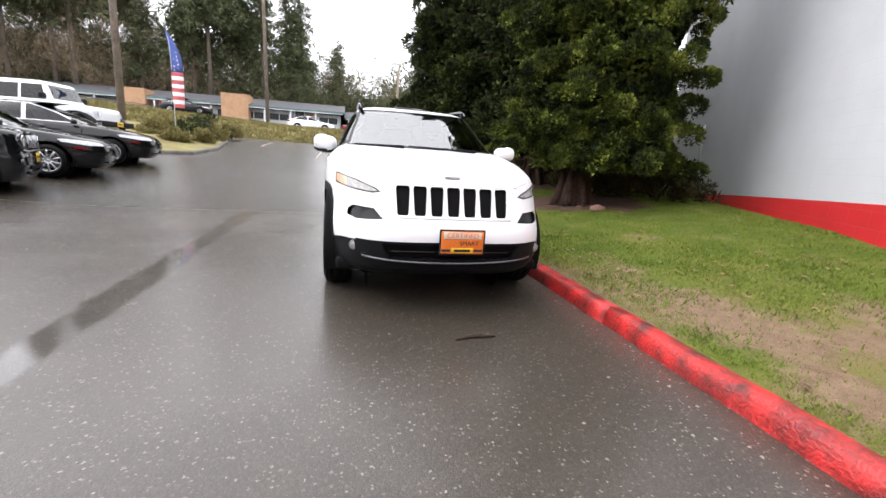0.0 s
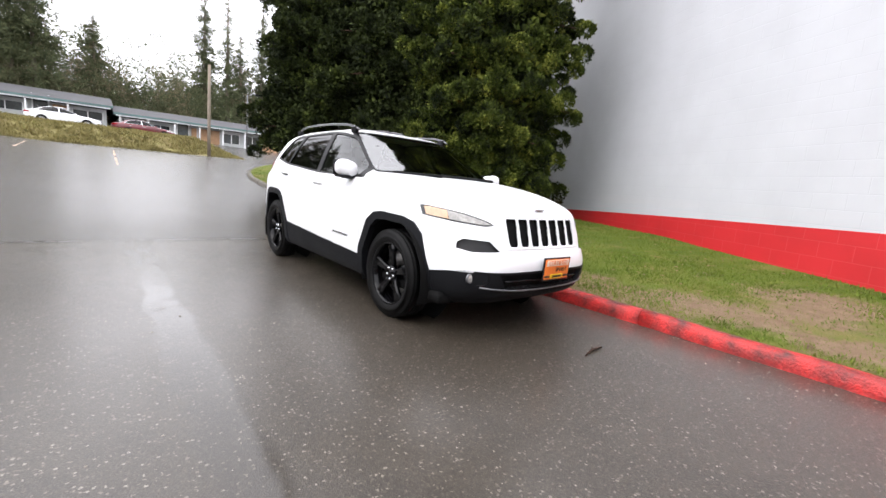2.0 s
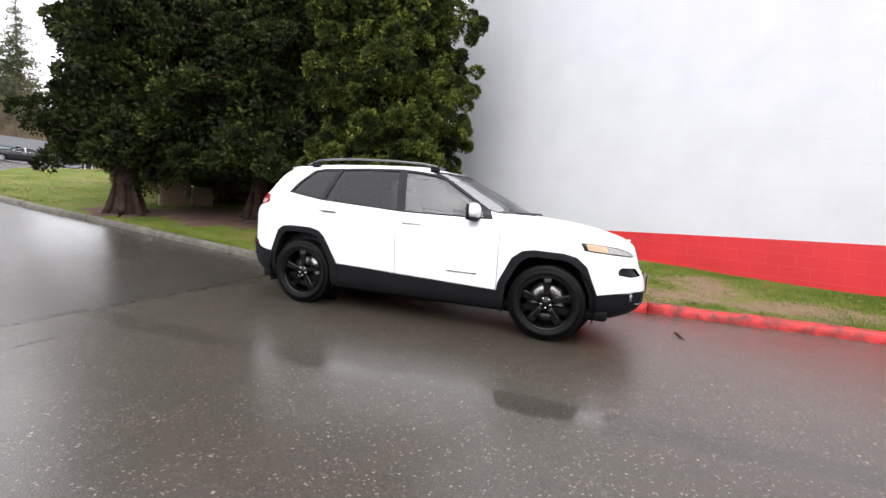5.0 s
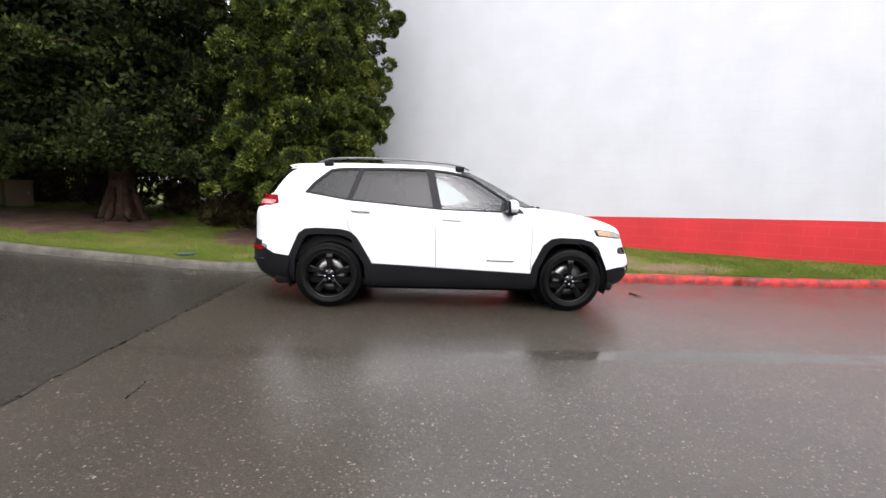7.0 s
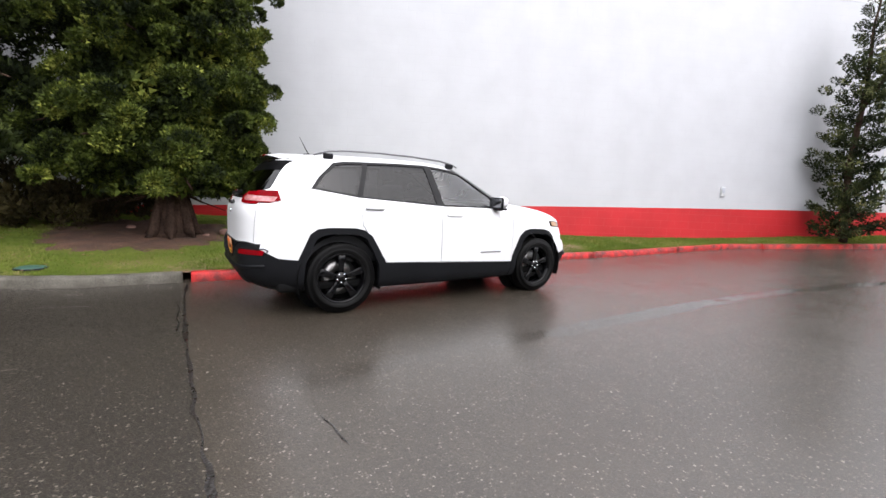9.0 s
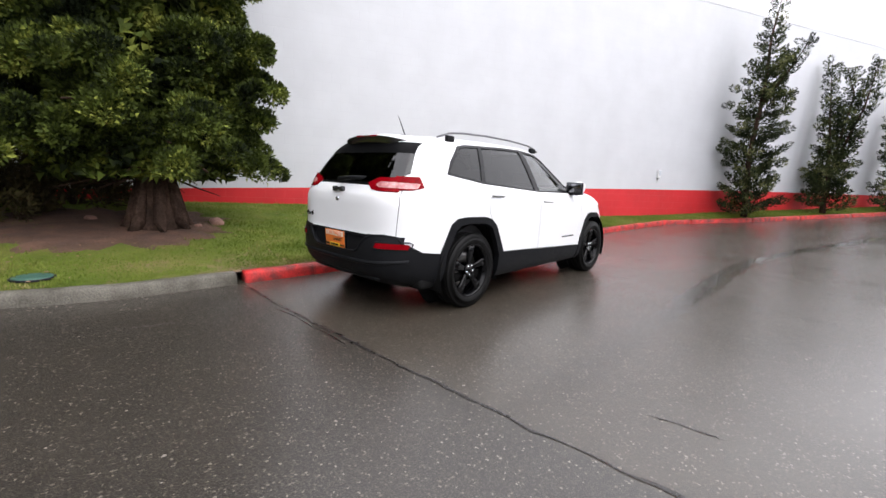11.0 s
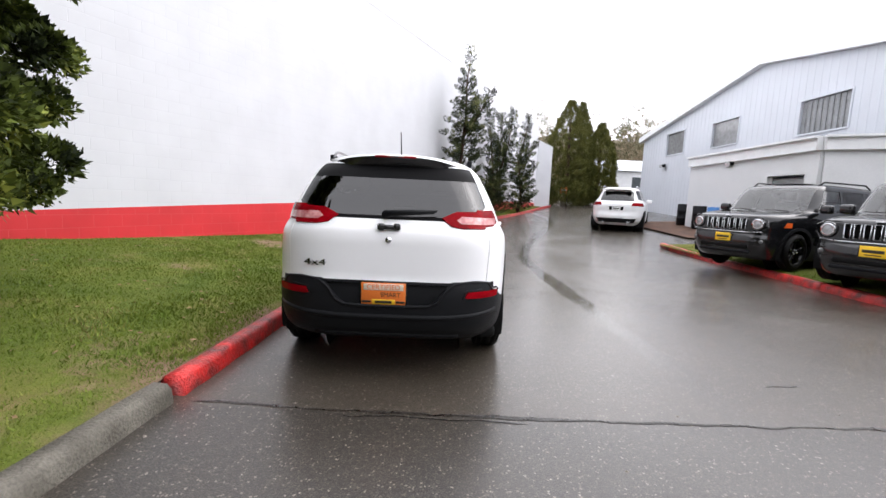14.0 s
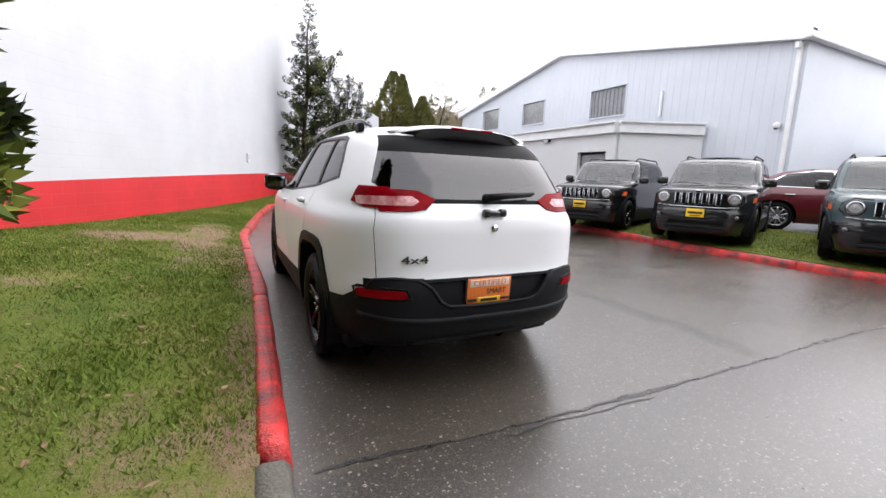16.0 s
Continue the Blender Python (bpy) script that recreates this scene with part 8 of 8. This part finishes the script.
        part("headlamp_ring", lathe_bm([(0.012, 0.100), (0.026, 0.094), (0.022, 0.072)], (0, 0, 0), 28, "y"), CHROME, lp)
        fg = part("fog_lamp", lathe_bm([(0.0, 0.036), (0.02, 0.032), (0.022, 0.0)], (0, 0, 0), 18, "y"), FOG_LENS, car)
        fg.matrix_basis = Matrix.Translation((s * 0.64, -0.70, 0.51)) @ Matrix.Rotation(radians(180 + 14 * s), 4, "Z")
        mi = part("door_mirror", box_bm(min(s * 0.86, s * 1.06), max(s * 0.86, s * 1.06), 0.55, 0.68, 1.08, 1.24, 0.04), GLOSS_BLACK, car, "black door mirror")
        part("roof_rail", tube([(s * 0.60, 0.95, 1.62), (s * 0.62, 1.1, 1.70), (s * 0.62, 2.6, 1.71), (s * 0.60, 2.85, 1.63)], 0.017, 6), CLAD, car)
    for i in range(7):
        c = (i - 3) * 0.112
        ring = [(c - 0.034, -0.760, 0.722), (c + 0.034, -0.760, 0.722), (c + 0.040, -0.752, 0.926), (c - 0.040, -0.752, 0.926), (c - 0.034, -0.760, 0.722)]
        part("grille_ring", tube(ring, 0.0085, 6, False), SILVER, car, "bright slot surround")
    for q0 in (-1, 1):
        part("lamp_bezel", tube([(q0 * 0.40, -0.758, 0.955), (q0 * 0.60, -0.735, 0.965), (q0 * 0.72, -0.705, 0.90), (q0 * 0.74, -0.695, 0.80), (q0 * 0.66, -0.73, 0.705), (q0 * 0.46, -0.762, 0.685)], 0.013, 6), GLOSS_BLACK, car, "dark bezel round the headlamp")
    part("grille_lower_trim", tube([(-0.66, -0.735, 0.690), (-0.40, -0.768, 0.672), (0.40, -0.768, 0.672), (0.66, -0.735, 0.690)], 0.012, 6), SILVER, car, "bright trim under the grille")
    part("bonnet_badge", box_bm(-0.05, 0.05, -0.735, -0.70, 0.962, 0.98, 0.006), SILVER, car)
    plate(car, Matrix.Translation((0, -0.80, 0.56)), words=False, back=plate_mat)
    part("lower_slot", box_bm(-0.46, 0.46, -0.79, -0.76, 0.36, 0.44, 0.02), UNDER, car)
    part("skid_bar", box_bm(-0.5, 0.5, -0.775, -0.74, 0.27, 0.33, 0.02), CLAD, car)
    for a, b in ((0.1, 0.55), (-0.6, -0.05)):
        part("wiper", tube([(b, 0.20, 1.10), ((a + b) / 2, 0.22, 1.115), (a, 0.26, 1.12)], 0.009, 5), CLAD, car)
    return car


BLACK_PAINT = paint("black_car_paint", (0.005, 0.0053, 0.0062), 0.2, 0.1, 0.4)
GREY_PAINT = paint("graphite_car_paint", (0.008, 0.0083, 0.009), 0.2, 0.12, 0.4)
MARKER_ORANGE = surf("orange_marker_lens", (0.62, 0.10, 0.015), 0.15, 14, 80, 0.2, 0.05, 0.0, coat=0.4)
FOG_LENS = surf("smoked_fog_lens", (0.12, 0.12, 0.125), 0.3, 20, 80, 0.15, 0.05, 0.0, coat=0.5)
DARK_LENS = surf("dark_lens", (0.34, 0.35, 0.36), 0.4, 20, 80, 0.15, 0.05, 0.05, coat=0.7)
TEAL_PAINT = paint("slate_blue_car_paint", (0.045, 0.072, 0.078), 0.3, 0.25, 0.4)
MAROON = paint("maroon_car_paint", (0.11, 0.008, 0.014))
WHITE2 = paint("plain_white_car_paint", (0.78, 0.79, 0.80))
SILVER = surf("silver_alloy", (0.50, 0.51, 0.53), 0.1, 5, 40, 0.28, 0.06, 0.0, metallic=0.9)


def facing_east(x, y, turn=0.0, front=0.79, lift=None):
    """Pose of a car whose nose is at x, y and points along +x, turned a little."""
    a = radians(90 + turn)
    ax, ay = x + math.sin(a) * -front, y + math.cos(a) * front
    return pose(ax, ay, (lift if lift is not None else island_z(ax - 1.2, ay)), 0, 0, 90 + turn)


renegade(pose(-7.06, 0.36, island_z(-8.0, 0.4), 0, 0, 112.9), "graphite grey small SUV with a yellow dealer plate", GREY_PAINT, SIGN_YELLOW)
renegade(pose(-6.67, -2.18, island_z(-7.8, -2.0), 0, 0, 112.3), "black small SUV with round headlamps parked on the lawn strip", BLACK_PAINT, SIGN_YELLOW)
renegade(pose(-7.48, 3.08, island_z(-8.4, 3.1) - 0.03, 0, 0, 112.9), "slate blue small SUV with round headlamps", TEAL_PAINT, SIGN_YELLOW)


def sedan(m, label, colour, rims):
    spec = {"yc": 1.55, "arch": colour, "zs": [0.18, 0.24, 0.30, 0.38, 0.46, 0.54, 0.60, 0.66, 0.72, 0.77, 0.81, 0.84, 0.87, 0.90, 0.92, 0.94, 0.96, 0.98, 1.0, 1.02, 1.05, 1.09, 1.13, 1.18, 1.23, 1.28, 1.33, 1.37, 1.40, 1.425, 1.445, 1.46, 1.47],
            "front": [(0.18, -0.75), (0.30, -0.90), (0.5, -0.95), (0.66, -0.92), (0.74, -0.84), (0.80, -0.66), (0.86, -0.38), (0.91, -0.05), (0.94, 0.22), (0.96, 0.36), (1.05, 0.60), (1.2, 0.97), (1.33, 1.32), (1.40, 1.56), (1.445, 1.8), (1.47, 2.1)],
            "rear": [(0.18, 3.5), (0.35, 3.75), (0.6, 3.88), (0.85, 3.90), (0.95, 3.84), (1.0, 3.74), (1.03, 3.55), (1.06, 3.38), (1.2, 3.08), (1.33, 2.78), (1.40, 2.58), (1.47, 2.2)],
            "width": [(0.18, 0.80), (0.3, 0.87), (0.5, 0.92), (0.7, 0.93), (0.85, 0.915), (0.93, 0.88), (1.0, 0.83), (1.2, 0.72), (1.33, 0.64), (1.40, 0.57), (1.445, 0.46), (1.47, 0.25)],
            "nf": [(0.18, 3.2), (0.8, 3.3), (0.95, 4.5), (1.3, 4.5), (1.47, 3)], "nr": [(0.18, 3.8), (0.9, 3.8), (1.05, 4.2), (1.47, 3)]}
    panes = [("windscreen", [(-0.74, 0.985), (0.74, 0.985), (0.56, 1.385), (-0.56, 1.385)], "y", -1, -1.7, GLASS_SCREEN, -0.002, "clear windscreen"),
             ("window_surround", [(0.62, 0.985), (2.95, 1.025), (3.02, 1.08), (2.62, 1.34), (2.1, 1.418), (1.6, 1.40), (1.1, 1.23)], "x", 0, 0.35, CHROME, 0.003, "bright window surround"),
             ("front_pane", [(0.70, 1.0), (1.66, 1.012), (1.70, 1.395), (1.58, 1.385), (1.1, 1.21)], "x", 0, 0.35, GLASS_TINT, -0.003, ""),
             ("rear_pane", [(1.74, 1.013), (2.92, 1.04), (2.97, 1.08), (2.6, 1.325), (2.1, 1.40), (1.78, 1.397)], "x", 0, 0.35, GLASS_TINT, -0.003, "")]
    lamps = [("headlamp", [(0.42, 0.66), (0.66, 0.66), (0.83, 0.72), (0.80, 0.78), (0.60, 0.755), (0.44, 0.71)], "Y", -1, 0.2, LAMP_CLEAR, 0.002, "clear headlamp"),
             ("grille", [(-0.36, 0.62), (0.36, 0.62), (0.40, 0.69), (-0.40, 0.69)], "y", -1, 0.2, GLOSS_BLACK, -0.02, "black grille"),
             ("lower_grille", [(-0.50, 0.30), (0.50, 0.30), (0.58, 0.46), (-0.58, 0.46)], "y", -1, 0.2, GLOSS_BLACK, -0.03, "black lower grille"),
             ("side_marker", [(-0.62, 0.58), (-0.42, 0.60), (-0.42, 0.63), (-0.62, 0.61)], "x", 0, 0.5, LAMP_RED if rims is SILVER else LAMP_AMBER, 0.004, "side marker"),
             ("tail_lamp", [(3.45, 0.80), (3.9, 0.80), (3.9, 0.95), (3.5, 0.92)], "x", 0, 0.45, LAMP_RED, 0.004, "red tail lamp")]
    car = simple_car("sedan", m, label, colour, spec, panes, lamps, [(0.0, 0.375), (2.74, 0.375)], (0.325, 0.215, 0.80), (), rims, "parked sedans", (0.66, 0.85, 2.6, 0.40, 0.98, 0.36), 10)
    for s in (-1, 1):
        part("door_mirror", box_bm(min(s * 0.84, s * 1.03), max(s * 0.84, s * 1.03), 0.62, 0.74, 0.96, 1.08, 0.04), colour, car)
        for yy in (1.45, 2.45):
            part("door_handle", box_bm(min(s * 0.90, s * 0.93), max(s * 0.90, s * 0.93), yy, yy + 0.2, 0.83, 0.86, 0.01), CHROME, car)
        v = [("gap", 0.55), ("gap", 1.72)]
        for _, yy in v:
            part("shut_line", box_bm(min(s * 0.86, s * 0.922), max(s * 0.86, s * 0.922), yy - 0.004, yy + 0.004, 0.35, 0.86), UNDER, car)
    plate(car, Matrix.Translation((0, -0.965, 0.52)), words=False, back=GLOSS_BLACK)
    return car


sedan(facing_east(-5.92, 7.85, 10, 0.95, road_z(-6.9, 7.85)), "glossy black sedan with silver multi-spoke wheels", BLACK_PAINT, SILVER)
sedan(facing_east(-5.95, 10.4, 10, 0.95, road_z(-6.9, 10.4)), "glossy black sedan with silver multi-spoke wheels", BLACK_PAINT, SILVER)
sedan(pose(-12.57, 1.87, island_z(-11.8, 1.0) - 0.08, 0, 0, 213.5), "dark maroon sedan with silver multi-spoke wheels", MAROON, SILVER)
renegade(facing_east(-6.05, 5.40, 22, 0.79, road_z(-6.7, 5.45)), "black small SUV at the end of the row", BLACK_PAINT, SIGN_YELLOW)


def big_suv(m, label, colour):
    spec = {"yc": 1.7, "zs": [0.24, 0.30, 0.38, 0.46, 0.55, 0.64, 0.72, 0.80, 0.88, 0.95, 1.0, 1.03, 1.06, 1.09, 1.12, 1.15, 1.18, 1.22, 1.28, 1.34, 1.40, 1.46, 1.52, 1.57, 1.61, 1.64, 1.665, 1.685, 1.70, 1.71],
            "front": [(0.24, -0.75), (0.38, -0.90), (0.6, -0.93), (0.9, -0.88), (1.0, -0.75), (1.06, -0.4), (1.12, 0.1), (1.15, 0.3), (1.2, 0.42), (1.4, 0.78), (1.57, 1.12), (1.64, 1.4), (1.71, 1.9)],
            "rear": [(0.24, 3.55), (0.40, 3.80), (0.60, 3.86), (0.72, 3.82), (0.95, 3.84), (1.06, 3.82), (1.12, 3.78), (1.3, 3.66), (1.5, 3.52), (1.57, 3.46), (1.64, 3.35), (1.685, 3.0), (1.71, 2.4)],
            "width": [(0.24, 0.86), (0.4, 0.93), (0.7, 0.965), (0.95, 0.96), (1.06, 0.93), (1.15, 0.87), (1.4, 0.77), (1.57, 0.70), (1.64, 0.63), (1.685, 0.5), (1.71, 0.25)],
            "nf": [(0.24, 3.6), (1.0, 3.8), (1.2, 5.5), (1.71, 3.5)], "nr": [(0.24, 4.2), (1.0, 4.4), (1.71, 3.6)]}
    panes = [("rear_window", [(-0.60, 1.15), (0.60, 1.15), (0.53, 1.50), (-0.53, 1.50)], "y", 1, 3.0, GLASS_REAR, -0.003, "dark rear window"),
             ("windscreen", [(-0.72, 1.18), (0.72, 1.18), (0.60, 1.58), (-0.60, 1.58)], "y", -1, -1.5, GLASS_CLEAR, -0.002, ""),
             ("side_pane", [(0.72, 1.16), (1.75, 1.17), (1.75, 1.58), (1.2, 1.55)], "x", 0, 0.4, GLASS_TINT, -0.004, ""),
             ("side_pane", [(1.82, 1.17), (2.75, 1.18), (2.68, 1.58), (1.82, 1.58)], "x", 0, 0.4, GLASS_TINT, -0.004, ""),
             ("side_pane", [(2.84, 1.19), (3.42, 1.22), (3.25, 1.54), (2.78, 1.57)], "x", 0, 0.4, GLASS_TINT, -0.004, "")]
    lamps = [("tail_lamp", [(0.52, 0.98), (0.97, 0.96), (0.97, 1.09), (0.56, 1.09)], "Y", 1, 3.2, LAMP_RED, 0.008, "red tail lamp"),
             ("bumper_insert", [(-0.62, 0.34), (0.62, 0.34), (0.70, 0.50), (-0.70, 0.50)], "y", 1, 3.0, CLAD, 0.004, "black bumper insert"),
             ("plate_recess", [(-0.24, 0.80), (0.24, 0.80), (0.26, 0.94), (-0.26, 0.94)], "y", 1, 3.0, CLAD, -0.02, "")]
    car = simple_car("large_suv", m, label, colour, spec, panes, lamps, [(0.0, 0.43), (2.915, 0.43)], (0.385, 0.25, 0.83), (), SATIN_BLACK, "", (0.74, 0.8, 2.7, 0.55, 1.12, 0.36))
    for s in (-1, 1):
        part("door_mirror", box_bm(min(s * 0.88, s * 1.10), max(s * 0.88, s * 1.10), 0.62, 0.75, 1.12, 1.28, 0.04), colour, car)
        part("roof_rail", tube([(s * 0.60, 1.3, 1.66), (s * 0.61, 1.45, 1.735), (s * 0.60, 3.0, 1.73), (s * 0.58, 3.2, 1.66)], 0.016, 6), CHROME, car)
        part("exhaust", lathe_bm([(-0.1, 0.045), (0.0, 0.05), (0.002, 0.04)], (s * 0.45, 3.84, 0.33), 16), CHROME, car)
    part("roof_spoiler", box_bm(-0.56, 0.56, 3.38, 3.66, 1.56, 1.60, 0.015), colour, car)
    part("number_plate", box_bm(-0.15, 0.15, 3.82, 3.835, 0.815, 0.925, 0.004), TRIM_WHITE, car)
    part("plate_bar", box_bm(-0.12, 0.12, 3.834, 3.84, 0.85, 0.89, 0.002), INK, car)
    return car


big_suv(pose(-8.72, -12.9, road_z(-8.0, -11.0) - 0.08, 0, 0, -28), "white large SUV seen from behind with red tail lamps", WHITE2)


def jeep_like(m):
    """White boxy off-roader with dark hardtop panes and black wings."""
    spec = {"yc": 1.5, "zs": [0.45, 0.52, 0.60, 0.70, 0.80, 0.90, 1.0, 1.06, 1.10, 1.13, 1.16, 1.18, 1.20, 1.24, 1.30, 1.38, 1.46, 1.54, 1.62, 1.70, 1.76, 1.80, 1.83, 1.845],
            "front": [(0.45, -0.5), (0.6, -0.55), (1.0, -0.56), (1.08, -0.50), (1.13, -0.2), (1.17, 0.35), (1.19, 0.62), (1.24, 0.68), (1.76, 0.92), (1.82, 1.05), (1.845, 1.4)],
            "rear": [(0.45, 3.5), (0.7, 3.55), (1.76, 3.45), (1.82, 3.35), (1.845, 3.0)],
            "width": [(0.45, 0.72), (0.7, 0.76), (1.1, 0.77), (1.2, 0.76), (1.7, 0.68), (1.8, 0.64), (1.845, 0.5)],
            "nf": [(0.45, 6), (1.2, 7), (1.845, 5)], "nr": [(0.45, 9), (1.845, 6)]}
    panes = [("windscreen", [(-0.64, 1.26), (0.64, 1.26), (0.60, 1.70), (-0.60, 1.70)], "y", -1, -1.2, GLASS_CLEAR, -0.003, ""),
             ("side_pane", [(0.92, 1.24), (1.68, 1.24), (1.68, 1.70), (1.06, 1.70)], "x", 0, 0.4, GLASS_TINT, -0.004, ""),
             ("side_pane", [(1.76, 1.24), (2.50, 1.24), (2.50, 1.70), (1.76, 1.70)], "x", 0, 0.4, GLASS_TINT, -0.004, ""),
             ("side_pane", [(2.60, 1.24), (3.35, 1.24), (3.30, 1.70), (2.60, 1.70)], "x", 0, 0.4, GLASS_TINT, -0.004, "")]
    car = simple_car("off_roader", m, "white boxy off-roader with black wings and dark panes", WHITE2, spec, panes, (), [(0.0, 0.46), (2.95, 0.46)], (0.41, 0.26, 0.80), (), SATIN_BLACK, "", (0.62, 1.0, 2.7, 0.6, 1.2, 0.36))
    for s in (-1, 1):
        for yy in (0.0, 2.95):
            arc = [(yy + 0.58 * math.cos(q), 0.42 + 0.52 * math.sin(q)) for q in np.linspace(radians(8), radians(172), 10)]
            inner = [(yy + 0.52 * math.cos(q), 0.42 + 0.47 * math.sin(q)) for q in np.linspace(radians(172), radians(8), 10)]
            part("wing", prism(arc + inner, min(s * 0.60, s * 0.94), max(s * 0.60, s * 0.94)), CLAD, car, "black plastic wing")
        part("door_mirror", box_bm(min(s * 0.78, s * 1.0), max(s * 0.78, s * 1.0), 0.85, 0.95, 1.26, 1.44, 0.03), CLAD, car)
        part("headlamp", lathe_bm([(0.0, 0.09), (0.02, 0.08), (0.025, 0.0)], (s * 0.50, -0.56, 0.90), 18), LAMP_CLEAR, car)
    part("front_bumper", box_bm(-0.78, 0.78, -0.85, -0.62, 0.50, 0.68, 0.03), CLAD, car, "black front bumper")
    part("spare_tyre", lathe_bm([(0, 0.2), (0, 0.36), (0.06, 0.40), (0.18, 0.40), (0.22, 0.36), (0.22, 0.1)], (0.1, 3.52, 1.05), 24), RUBBER, car)
    plate(car, Matrix.Translation((0, -0.86, 0.60)), words=False, back=SIGN_YELLOW)
    return car


jeep_like(facing_east(-8.45, 13.9, -9, 0.85, road_z(-8.5, 14.0) + 0.18))


def far_car(m, label, colour):
    return sedan(m, label, colour, SILVER)


far_car(pose(-2.9, 45.0, road_z(-4.5, 45) , 0, 0, 86), "white sedan parked in front of the shops", WHITE2)
far_car(pose(18.4, 50.0, road_z(20, 50), 0, 0, -95), "dark sedan parked in front of the shops", BLACK_PAINT)
far_car(pose(-15.2, 46.5, road_z(-15, 46), 0, 0, 90), "grey sedan parked in front of the shops", GREY_PAINT)
far_car(pose(2.6, 46.5, road_z(2, 46), 0, 0, 90), "maroon sedan parked in front of the shops", MAROON)

# white van behind the row
van = thing("van", pose(-15.6, 0.95, road_z(-15.6, 1.0), 0, 0, 90), "white high-roofed van behind the parked row", "van")
part("body", prism([(-1.0, 0.35), (-1.0, 0.95), (-0.75, 1.12), (-0.15, 1.25), (0.55, 2.05), (0.9, 2.75), (4.2, 2.85), (4.3, 2.6), (4.35, 0.35)], -0.95, 0.95), WHITE2, van, "", False)
part("windscreen", bm_of([(-0.80, -0.16, 1.28), (0.80, -0.16, 1.28), (0.74, 0.50, 2.03), (-0.74, 0.50, 2.03)], [(0, 1, 2, 3)]), WINDOW, van)
for s in (-1, 1):
    part("side_pane", box_bm(min(s * 0.955, s * 0.965), max(s * 0.955, s * 0.965), 0.35, 1.2, 1.3, 1.85), WINDOW, van)
    for yy in (0.0, 3.2):
        wheel(van, s * 0.86, yy, 0.34, 0.34, 0.22, s, SILVER, 5, 0.21)
